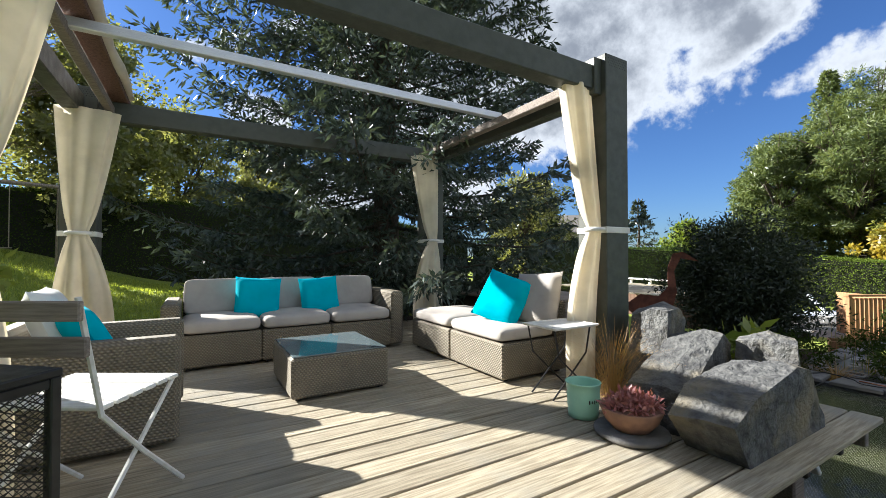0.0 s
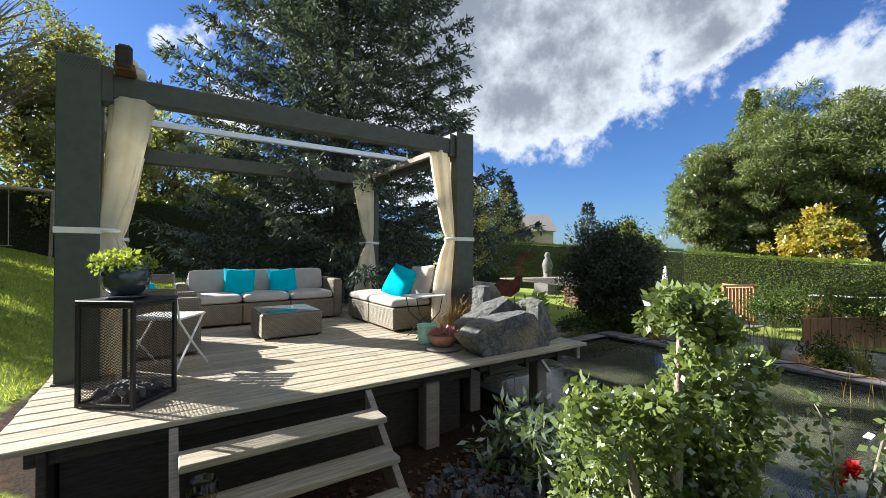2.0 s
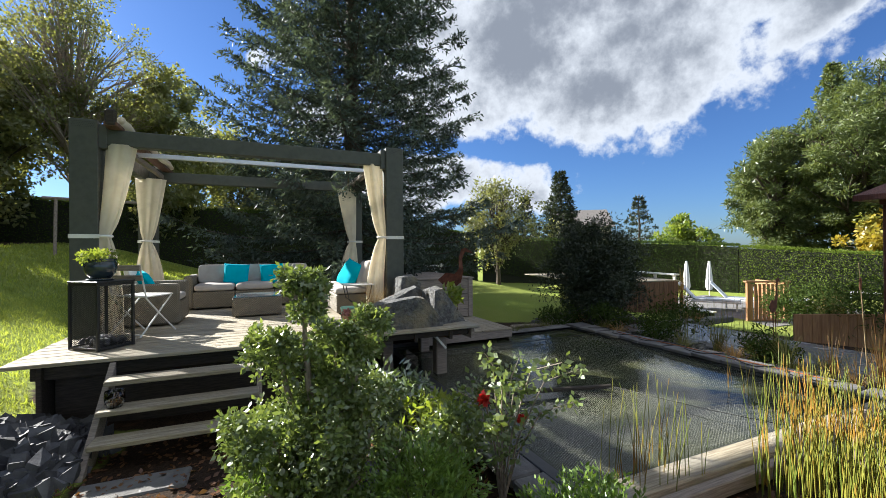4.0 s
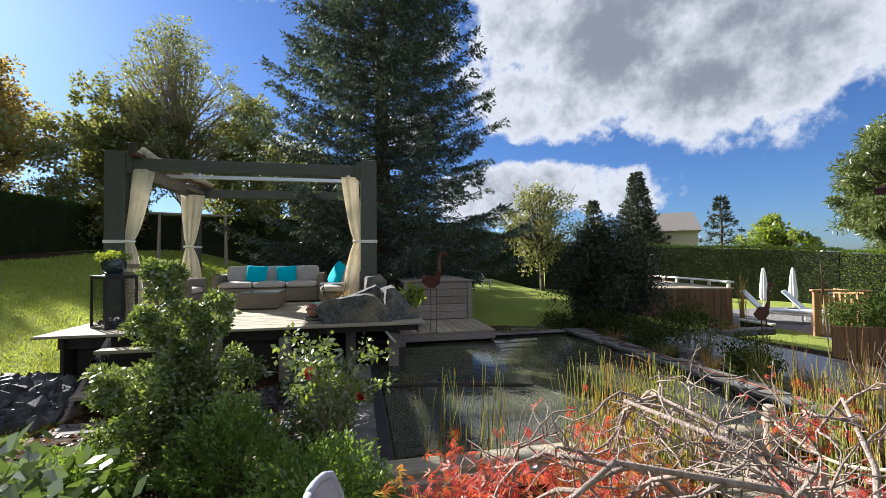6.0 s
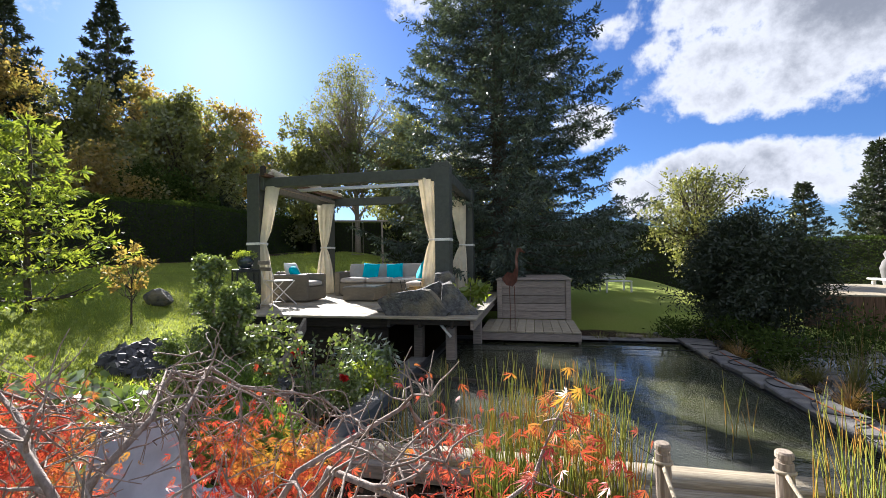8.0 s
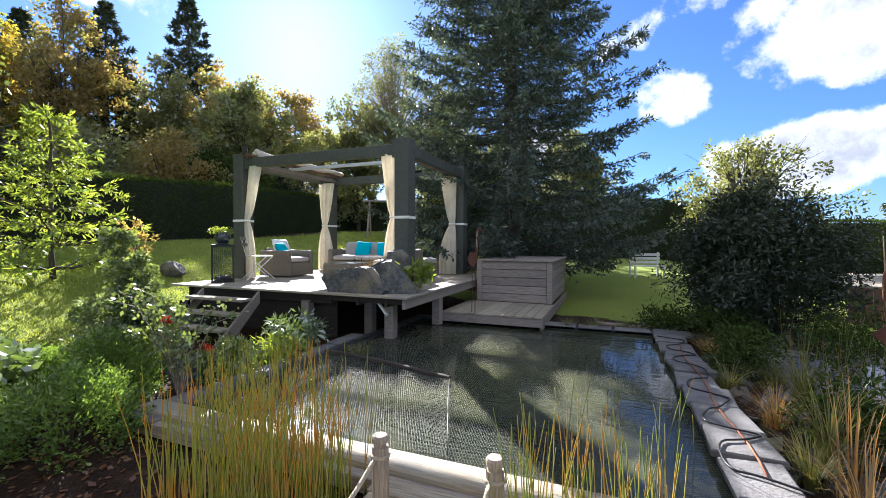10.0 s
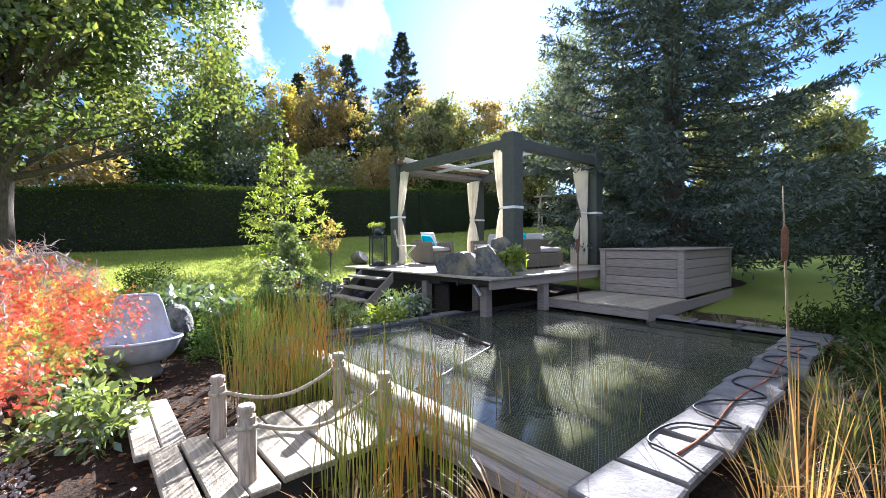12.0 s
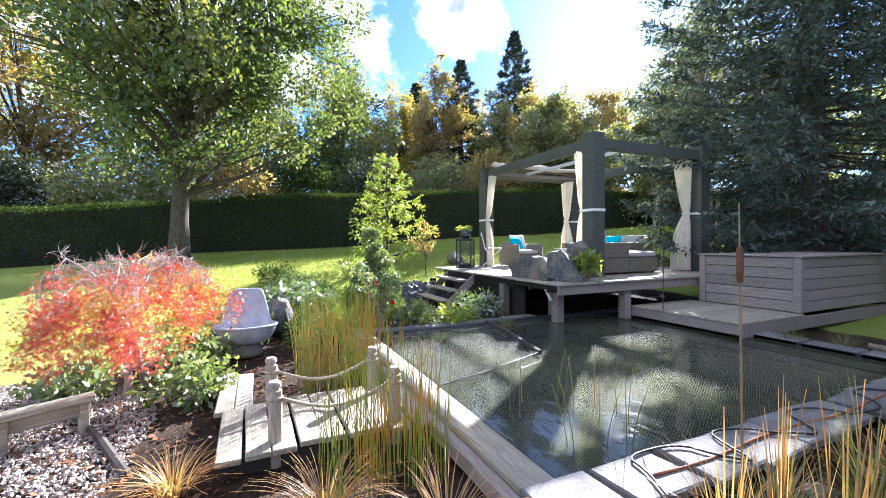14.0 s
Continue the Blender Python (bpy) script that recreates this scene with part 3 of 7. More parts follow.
def build_deck():
    deck = thing("deck", pose(0, 0, 0), "raised deck of weathered pale wooden boards on posts", "deck", kind="structure")
    w, gap = 0.139, 0.010
    n = int((DECK_Y1 - DECK_Y0) / (w + gap))
    L = DECK_X1 - DECK_X0
    b = Build().box(0, 0, -0.032, L, w, 0, 0.005)
    me = b.mesh("board", DECKWOOD)
    fix_normals(me)
    for i in range(n):
        ob = new("board", me)
        ob.parent = deck
        ob.location = (DECK_X0 + random.uniform(-0.012, 0.0), DECK_Y0 + i * (w + gap), random.uniform(-0.003, 0.0))
    me2 = Build().box(DECK_X0 + 0.1, -0.022, -0.2, DECK_X1 - 1.35, 0.022, -0.036).mesh("joist", DARKWOOD)
    for y in (-0.92, 0.4, 1.9, 3.3):
        ob = new("joist", me2)
        ob.parent, ob.location = deck, (0, y, 0)
    # set-back dark board put where the space under the deck is open and shaded
    part("fascia", Build().box(0.16, -0.80, -0.75, 3.0, -0.76, -0.2), DARKWOOD, deck)
    part("fascia", Build().box(0.10, -1.0, -0.72, 0.14, 3.3, -0.04), DARKWOOD, deck)
    part("side_beam", Build().box(4.28, -1.15, -0.17, 4.33, 3.3, -0.036), GREYWOOD, deck)
    for x in (3.1, 3.55, 4.0):
        part("joist", Build().box(x, -1.12, -0.16, x + 0.045, 3.3, -0.037), DARKWOOD, deck)
    # dark strip standing in for the shade below the thin deck edge
    part("edge_beam", Build().box(3.0, -1.10, -0.12, 4.27, -1.06, -0.037), DARKWOOD, deck)
    for x, y in ((3.32, -0.55), (4.12, 0.2), (2.5, -1.0), (3.9, -0.95)):
        part("support_post", Build().box(x, y, -1.4, x + 0.14, y + 0.14, -0.16, 0.01), GREYWOOD, deck)
    part("brace", Build().box(0, 0, 0, 0.03, 0.05, 0.24, m=pose(3.98, -1.04, -0.30, 0, -40, 0)), WHITEMETAL, deck)
    return deck


build_deck()


def build_stairs():
    st = thing("stairs", pose(0.70, -1.2, -0.76), "short open wooden stairs with three treads up to the deck", "stairs", kind="structure")
    me = Build().box(0, 0, -0.04, 1.16, 0.2, 0, 0.006).mesh("tread", DECKWOOD)
    fix_normals(me)
    for k in range(3):
        ob = new("tread", me)
        ob.parent, ob.location = st, (0.02, -0.32 - 0.185 * k, 0.632 - 0.185 * k)
    prof = [(0.0, 0.72), (0.0, 0.55), (-0.62, -0.06), (-0.78, -0.06), (-0.78, 0.05)]
    for x in (-0.02, 1.16):
        b = Build()
        v = [(x + d, y, z) for d in (0, 0.045) for y, z in prof]
        n = len(prof)
        b.add(v, [tuple(range(n)), tuple(reversed(range(n, 2 * n)))] + [(i, (i + 1) % n, n + (i + 1) % n, n + i) for i in range(n)])
        part("stringer", b, GREYWOOD, st)
    slab = tagged(part("stone_slab", Build().box(0.72, -2.32, -0.80, 1.42, -2.02, -0.705, 0.02), STONE), "grey stone slab at the foot of the stairs", "paving slab", kind="structure")


build_stairs()

# ---- pergola ----
PW, PD, PH = 3.79, 2.97, 2.40


def build_pergola():
    pg = thing("pergola", pose(0, 0, 0), "dark grey-green metal pergola with cream curtains tied at its posts", "pergola", kind="structure")
    a, d = 0.25, 0.26
    for x, y in ((0, 0), (PW - a, 0), (0, PD - d), (PW - a, PD - d)):
        p = part("post", Build().box(x, y, 0.002, x + a, y + d, PH, 0.006), STEEL, pg)
        part("base_plate", Build().box(x - 0.015, y - 0.015, 0.001, x + a + 0.015, y + d + 0.015, 0.012, 0.003), STEEL, p)
        holes = Build()
        for i in range(11):
            for j in range(4):
                cx, cz = x + 0.03 + i * 0.019 + (j % 2) * 0.009, PH - 0.03 - j * 0.018
                holes.add([(cx - 0.005, y - 0.0012, cz), (cx, y - 0.0012, cz - 0.005), (cx + 0.005, y - 0.0012, cz), (cx, y - 0.0012, cz + 0.005)], [(0, 1, 2, 3)])
                cy = y + 0.03 + i * 0.019 + (j % 2) * 0.009
                holes.add([(x + a + 0.0012, cy - 0.005, cz), (x + a + 0.0012, cy, cz - 0.005), (x + a + 0.0012, cy + 0.005, cz), (x + a + 0.0012, cy, cz + 0.005)], [(0, 1, 2, 3)])
        part("perforation", holes, INK, p)
        part("strap", Build().box(x - 0.008, y - 0.008, 1.09, x + a + 0.008, y + d + 0.008, 1.135, 0.004), STRAP, pg, "white tie-back strap")
    for y in (0.06, PD - 0.2):
        bm_ = part("beam", Build().box(a - 0.02, y, 2.14, PW - a + 0.02, y + 0.13, 2.32, 0.008), STEEL, pg)
        part("bracket", Build().box(a - 0.005, y - 0.02, 2.10, a + 0.07, y + 0.15, 2.37, 0.006), STEEL, pg)
        part("bracket", Build().box(PW - a - 0.07, y - 0.02, 2.10, PW - a + 0.005, y + 0.15, 2.37, 0.006), STEEL, pg)
    part("beam", Build().box(0.04, d - 0.01, 2.14, 0.16, PD - d + 0.01, 2.32, 0.008), STEEL, pg)
    part("beam", Build().box(PW - 0.17, d - 0.01, 2.14, PW - 0.05, PD - d + 0.01, 2.32, 0.008), STEEL, pg)
    for k, x in enumerate((PW - 0.33, PW - 0.25)):
        part("rail", Build().box(x, 0.19, 2.18 + 0.03 * k, x + 0.06, PD - 0.2, 2.25 + 0.03 * k, 0.006), GREYWOOD, pg, "weathered wooden side rail")
    part("rail", Build().box(0.30, 0.19, 2.20, 0.36, PD - 0.2, 2.27, 0.006), GREYWOOD, pg)
    part("cross_bar", Build().box(0.30, 1.17, 2.245, PW - 0.26, 1.23, 2.305, 0.005), ALU, pg, "shiny aluminium cross bar")
    # rolled-up roof cloth resting on the beams
    roof = thing("rolled_canopy", pose(0.33, 0.0, 2.322), "rolled cream canvas roof on a brown wooden batten", "canopy")
    part("batten", Build().box(0.0, -0.10, 0.0, 0.13, PD + 0.02, 0.05, 0.006), REDWOOD, roof)
    rnd = random.Random(5)
    b = Build()
    for k in range(3):
        pts = [(0.04 + 0.045 * k + 0.012 * math.sin(j * 1.1 + k), 0.16 + j * (PD - 0.2) / 14, 0.09 + 0.02 * math.sin(j * 0.8 + 2 * k) + 0.03 * (k == 1)) for j in range(15)]
        b.tube(pts, [0.042 + rnd.uniform(-0.01, 0.012) for _ in pts], 10)
    part("roll", b, CANVAS, roof, smooth=True)
    part("end_cap", Build().box(0.01, -0.11, 0.0, 0.115, -0.05, 0.19, 0.02), DARKWOOD, roof)


build_pergola()


def curtain(top, top_w, tie, bottom, bot_w, label, seed):
    """A gathered curtain: hung from the beam, pulled to the post at the tie, loose below it."""
    th = thing("curtain", pose(tie[0], tie[1], 0.0), label, "curtain", "pergola curtains")
    rnd = random.Random(seed)
    ph, folds = rnd.uniform(0, 6), rnd.randint(9, 11)
    zt, zb, zk = 2.16, 0.015, 1.12

    def surf(u, v):
        z = zb + (zt - zb) * v
        if z > zk:
            k = (z - zk) / (zt - zk)
            e = k ** 0.75
            cx, cy = tie[0] + (top[0] - tie[0]) * e, tie[1] + (top[1] - tie[1]) * e
            w = 0.13 + (top_w - 0.13) * e
        else:
            k = (zk - z) / zk
            e = 1 - (1 - min(1, k * 1.25)) ** 2
            cx, cy = tie[0] + (bottom[0] - tie[0]) * e, tie[1] + (bottom[1] - tie[1]) * e
            w = 0.13 + (bot_w - 0.13) * e
        a = 2 * math.pi * u
        pinch = math.exp(-((z - zk) / 0.10) ** 2)
        amp = 0.041 * (1 - 0.6 * pinch) * (0.7 + 0.5 * math.sin(ph + z * 1.7))
        r = 0.5 * w * (1 - 0.12 * pinch)
        f1 = math.sin(folds * a + ph + 0.6 * math.sin(2.2 * z))
        f2 = math.sin((folds - 4) * a + 2 * ph - 0.8 * z)
        bulge = 1 + (0.55 * f1 + 0.35 * f2) * amp / 0.05
        fx = math.cos(a) * r * (1 + 0.10 * f2)
        fy = math.sin(a) * min(0.085, r * 0.5) * bulge + 0.4 * amp * f1
        return (cx + fx - tie[0], cy + fy - tie[1], z)

    part("drape", Build().grid(150, 52, surf), CURTAIN, th, smooth=True)
    b = Build()
    ring = [(math.cos(2 * math.pi * k / 16) * 0.075, math.sin(2 * math.pi * k / 16) * 0.06, 1.115) for k in range(17)]
    b.tube(ring, 0.016, 8)
    part("tie", b, STRAP, th, smooth=True)
    for k in range(3):
        hx = top[0] + (k - 1) * top_w * 0.35 - tie[0]
        part("hook", Build().tube([(hx, top[1] - tie[1], 2.12), (hx, top[1] - tie[1], 2.16)], 0.006, 6), ALU, th)


curtain((0.44, 0.12), 0.28, (0.285, 0.06), (0.34, 0.10), 0.20, "cream cotton curtain tied back beside a front post", 1)
curtain((3.37, 0.13), 0.26, (3.50, 0.07), (3.40, 0.12), 0.24, "cream cotton curtain tied back beside a front post", 2)
curtain((0.20, 2.60), 0.42, (0.15, 2.60), (0.19, 2.58), 0.40, "cream cotton curtain tied at a back post", 3)
curtain((3.46, 2.62), 0.36, (3.57, 2.60), (3.47, 2.57), 0.38, "cream cotton curtain tied at a back post", 4)


# ---- lounge furniture ----
def cushion(b, x0, y0, z0, x1, y1, z1, puff=0.02, m=None, ez=0.6):
    """A soft box cushion with a crowned top and rounded edges."""
    cx, cy, hx, hy = (x0 + x1) / 2, (y0 + y1) / 2, (x1 - x0) / 2, (y1 - y0) / 2
    zc, hz = (z0 + z1) / 2, (z1 - z0) / 2

    def sq(a, e=0.17):
        return math.copysign(abs(a) ** e, a)

    verts, faces, nu, nv = [], [], 44, 16
    for j in range(nv + 1):
        ph = math.pi * (j / nv - 0.5)
        for i in range(nu):
            th = 2 * math.pi * i / nu
            x = sq(math.cos(ph), 0.22) * sq(math.cos(th))
            y = sq(math.cos(ph), 0.22) * sq(math.sin(th))
            z = sq(math.sin(ph), ez)
            crown = puff * (1 - min(1, x * x)) * (1 - min(1, y * y))
            verts.append((cx + hx * x, cy + hy * y, zc + hz * z + (crown if z > 0 else 0)))
    for j in range(nv):
        for i in range(nu):
            a, c = j * nu + i, j * nu + (i + 1) % nu
            faces.append((a, c, c + nu, a + nu))
    return b.add(verts, faces, m)


def pillow(name, m, size, mat, label, group=""):
    """A scatter pillow with pinched corners, lying in its own xz plane."""
    b = Build()

    def half(sign):
        def fn(u, v):
            x, z = 2 * u - 1, 2 * v - 1
            f = max(0.0, (1 - x ** 4) * (1 - z ** 4)) ** 0.5
            pull = 1 - 0.10 * (1 - abs(x) ** 2 * abs(z) ** 2) * (abs(x) ** 4 + abs(z) ** 4) * 0.5
            return (x * size / 2 * pull, sign * 0.075 * f, z * size / 2 * pull)
        return fn

    b.grid(15, 15, half(1)).grid(15, 15, half(-1))
    ob = part(name, b, mat, None, smooth=True, at=m)
    return tagged(ob, label, "pillow", group)


def sofa_module(name, x0, y0, x1, y1, label, back="", cushion_mat=None):
    """One wicker seat unit with its seat cushion, and a back on the named side."""
    s = thing(name, pose(x0, y0, 0.002), label, "sofa", "lounge set")
    w, d = x1 - x0, y1 - y0
    part("base", Build().box(0.0, 0.0, 0.025, w, d, 0.285, 0.012), WICKER, s)
    for fx in (0.04, w - 0.08):
        for fy in (0.04, d - 0.08):
            part("foot", Build().box(fx, fy, 0, fx + 0.04, fy + 0.04, 0.026, 0.003), BLACK, s)
    if back == "y":
        part("backrest", Build().box(0.0, d - 0.11, 0.287, w, d, 0.60, 0.018), WICKER, s)
        c = Build()
        cushion(c, 0.005, -0.015, 0.288, w - 0.005, d - 0.12, 0.40)
        part("seat_cushion", c, cushion_mat or SEATCLOTH, s, smooth=True)
    elif back == "x":
        part("backrest", Build().box(w - 0.11, 0, 0.287, w, d, 0.57, 0.018), WICKER, s)
        c = Build()
        cushion(c, -0.015, 0.005, 0.288, w - 0.12, d - 0.005, 0.39)
        part("seat_cushion", c, cushion_mat or SEATCLOTH, s, smooth=True)
    else:
        c = Build()
        cushion(c, -0.015, 0.005, 0.288, w, d - 0.005, 0.39)
        part("seat_cushion", c, cushion_mat or SEATCLOTH, s, smooth=True)
    return s


for k in range(3):
    x = 0.90 + k * 0.60
    s = sofa_module("sofa_unit", x, 1.90, x + 0.594, 2.62, "grey-brown wicker sofa unit with grey cushions", "y")
    c = Build()
    cushion(c, 0.0, -0.07, 0.0, 0.575, 0.07, 0.32, 0.0, m=pose(0.010, 0.525, 0.385, -14, 0, 0), ez=0.28)
    part("back_cushion", c, SEATCLOTH, s, smooth=True)
    if k == 0:
        part("armrest", Build().box(-0.13, 0.0, 0.03, -0.004, 0.72, 0.54, 0.02), WICKER, s)
    if k == 2:
        part("armrest", Build().box(0.600, 0.0, 0.03, 0.73, 0.72, 0.56, 0.02), WICKER, s)
pillow("pillow", pose(1.50, 2.25, 0.525, -14, 4, -2), 0.40, TURQ, "turquoise scatter pillow leaning on the sofa", "turquoise pillows")
pillow("pillow", pose(2.07, 2.25, 0.52, -14, -3, 3), 0.39, TURQ, "turquoise scatter pillow leaning on the sofa", "turquoise pillows")

sofa_module("sofa_unit", 2.895, 0.385, 3.55, 1.105, "wicker lounge unit with back and pale cushion", "x")
sofa_module("ottoman", 2.895, 1.115, 3.55, 1.835, "wicker lounge footstool unit with pale cushion", "")
pillow("pillow", pose(3.15, 0.70, 0.575, 26, -16, 112), 0.42, TURQ, "turquoise scatter pillow leaning on grey pillow", "turquoise pillows")
pillow("pillow", pose(3.33, 0.50, 0.58, 18, 4, 98), 0.44, SEATCLOTH, "grey scatter pillow leaning on the wicker back")

tb = thing("coffee_table", pose(1.52, 0.765, 0.002), "low square wicker coffee table with a glass top", "table")
part("base", Build().box(0, 0, 0.015, 0.655, 0.70, 0.272, 0.014), WICKER, tb)
part("glass_top", Build().box(0.012, 0.012, 0.273, 0.643, 0.688, 0.283, 0.003), GLASSTOP, tb)
for fx in (0.03, 0.585):
    for fy in (0.03, 0.63):
        part("foot", Build().box(fx, fy, 0, fx + 0.04, fy + 0.04, 0.016, 0.003), BLACK, tb)

ac = thing("armchair", pose(0.19, 0.445, 0.002), "wicker armchair with white and turquoise cushions", "armchair")
part("base", Build().box(0.1, 0.115, 0.02, 0.74, 0.655, 0.285, 0.012), WICKER, ac)
part("armrest", Build().box(0.0, 0.0, 0.02, 0.75, 0.11, 0.53, 0.022), WICKER, ac)
part("armrest", Build().box(0.0, 0.66, 0.02, 0.75, 0.77, 0.53, 0.022), WICKER, ac)
part("backrest", Build().box(0.0, 0.112, 0.02, 0.098, 0.658, 0.58, 0.022), WICKER, ac)
c = Build()
cushion(c, 0.10, 0.118, 0.287, 0.74, 0.652, 0.39)
part("seat_cushion", c, SEATCLOTH, ac, smooth=True)
pillow("pillow", pose(0.40, 0.86, 0.555, 20, 0, -86), 0.44, WHITECLOTH, "white pillow leaning in the armchair")
pillow("pillow", pose(0.53, 0.74, 0.53, 28, 6, -66), 0.36, TURQ, "small turquoise pillow in the armchair", "turquoise pillows")


# ---- platform and planter box beside the deck ----
def build_platform():
    x0, x1, y0, y1, z = 4.40, 5.87, 0.35, 4.24, -0.42
    pl = thing("low_platform", pose(0, 0, 0), "low weathered wooden platform over the pond edge", "platform", kind="structure")
    n = int((x1 - x0 + 0.24) / 0.149)
    me = Build().box(0, 0, -0.03, 0.142, 1.42, 0, 0.005).mesh("board", DECKWOOD)
    for i in range(n):
        ob = new("board", me)
        ob.parent, ob.location = pl, (x1 - (i + 1) * 0.149, y0, z - random.uniform(0, 0.003))
    part("fascia", Build().box(x0 - 0.2, y0 + 0.01, z - 0.16, x1 - 0.01, y0 + 0.05, z - 0.034), GREYWOOD, pl)
    part("fascia", Build().box(x1 - 0.05, y0 + 0.055, z - 0.20, x1 - 0.01, y1, z - 0.034), GREYWOOD, pl)
    for x, y in ((4.5, 0.6), (5.6, 0.6), (5.6, 1.6)):
        part("support_post", Build().box(x, y, -1.3, x + 0.1, y + 0.1, z - 0.036), GREYWOOD, pl)
    bx = thing("wooden_box", pose(0, 0, 0), "large planked box of silvered wood with a flat top", "storage box")
    bz0, bz1 = z + 0.003, 0.350
    by0, bxx0, x1 = 1.75, 4.40, 5.84
    nb = 5
    h = (bz1 - bz0) / nb
    for k in range(nb):
        part("plank", Build().box(bxx0 + 0.1, by0 + 0.02, bz0 + k * h + 0.004, x1 - 0.11, by0 + 0.05, bz0 + (k + 1) * h - 0.004, 0.006), GREYWOOD, bx)
        part("plank", Build().box(x1 - 0.05, by0 + 0.11, bz0 + k * h + 0.004, x1 - 0.02, y1 - 0.1, bz0 + (k + 1) * h - 0.004, 0.006), GREYWOOD, bx)
    for xx, yy in ((bxx0, by0), (x1 - 0.108, by0), (x1 - 0.108, y1 - 0.1)):
        part("corner_post", Build().box(xx, yy, bz0, xx + 0.098, yy + 0.1, bz1, 0.006), GREYWOOD, bx)
    part("core", Build().box(bxx0 + 0.02, by0 + 0.06, bz0, x1 - 0.06, y1, bz1 - 0.02), DARKWOOD, bx)
    nt_ = 17
    me = Build().box(0, 0, 0, x1 - bxx0 + 0.04, 0.135, 0.026, 0.004).mesh("top_board", GREYWOOD)
    for i in range(nt_):
        ob = new("top_board", me)
        ob.parent, ob.location = bx, (bxx0 - 0.02, by0 - 0.015 + i * 0.144, bz1 + 0.001)


build_platform()


# ---- trees and hedges ----
def spruce_tree(name, pos, height, radius, trunk_r, seed, label, mat=None, bare=0.9, density=1.0, needle=0.085, whorl=0.30, droop=0.28):
    """A conifer: straight trunk, whorls of drooping limbs, each with side twigs clad in needles."""
    rng = np.random.default_rng(seed)
    t = thing(name, pose(*pos), label, "conifer tree")
    b = Build()
    b.tube([(0.03 * math.sin(k), 0.02 * math.cos(k * 1.3), -0.1 + (height + 0.1) * k / 12) for k in range(13)], [trunk_r * (1 - k / 12.6) ** 0.85 + 0.01 for k in range(13)], 12)
    part("trunk", b, BARK, t, smooth=True)
    wood, Q = Build(), []
    z = bare
    while z < height - 0.25:
        k = (z - bare) / (height - bare)
        rmax = radius * (1 - k) ** 0.9 * (0.64 + 0.36 * min(1, (k + 0.02) / 0.10)) + 0.12
        n = max(4, int((8 if k < 0.7 else 6) * min(1.0, density + 0.3)))
        a0 = rng.random() * 6.28
        for i in range(n):
            a = a0 + 6.283 * i / n + rng.normal() * 0.2
            L = rmax * (0.68 + 0.42 * rng.random())
            dirv = np.array([math.cos(a), math.sin(a), 0.0])
            side = np.array([-math.sin(a), math.cos(a), 0.0])
            lift = 0.30 * k - droop * (1 - k) * (0.8 + 0.5 * rng.random())
            s = np.linspace(0, 1, 6)
            path = np.array([0, 0, z]) + dirv * (L * s)[:, None] + np.array([0, 0, 1.0]) * (L * (lift * s + 0.28 * s ** 3 * (1 - k * 0.5)))[:, None]
            if L > 0.4:
                wood.tube(path.tolist(), [0.028 * (1 - 0.9 * q) * (1 - 0.6 * k) + 0.003 for q in s], 4, cap=False)
            m = max(3, int(L * 8.5 * density))
            ss = np.sort(0.12 + 0.88 * rng.random(m) ** 0.75)
            for q in ss:
                c = np.array([np.interp(q, s, path[:, d]) for d in range(3)])
                for sg in (-1, 1):
                    tl = (0.16 + 0.42 * (1 - q)) * min(1.0, L / 1.6) * (0.7 + 0.6 * rng.random()) + 0.08
                    td = unit(dirv * 0.75 + side * sg * (0.9 + 0.3 * rng.normal()) + np.array([0, 0, -0.22 + 0.18 * rng.normal()]))
                    Q.append((c, td, tl))
            Q.append((path[-2], unit(path[-1] - path[-2]), 0.3 * min(1.0, L)))
        z += whorl * (1 - 0.45 * k) * (0.8 + 0.4 * rng.random())
    part("branchwork", wood, BARK, t)
    C, D, T = np.array([q[0] for q in Q]), np.array([q[1] for q in Q]), np.array([q[2] for q in Q])
    per = 8
    u = np.tile(np.linspace(0.05, 1.0, per), len(C))[:, None]
    CC, DD = np.repeat(C, per, 0), np.repeat(D, per, 0)
    P = CC + DD * np.repeat(T, per)[:, None] * u + rng.normal(size=CC.shape) * 0.008
    out = unit(np.cross(DD, rng.normal(size=CC.shape)))
    ND = unit(DD * 0.85 + out * 0.9)
    sz = needle * 1.14 * (0.75 + 0.5 * rng.random(len(P)))
    quads = leaf_quads(P, ND, rng.normal(size=P.shape), sz, sz * 0.30)
    part("crown", quads_mesh("crown", mat or SPRUCE, quads), None, t)
    return t


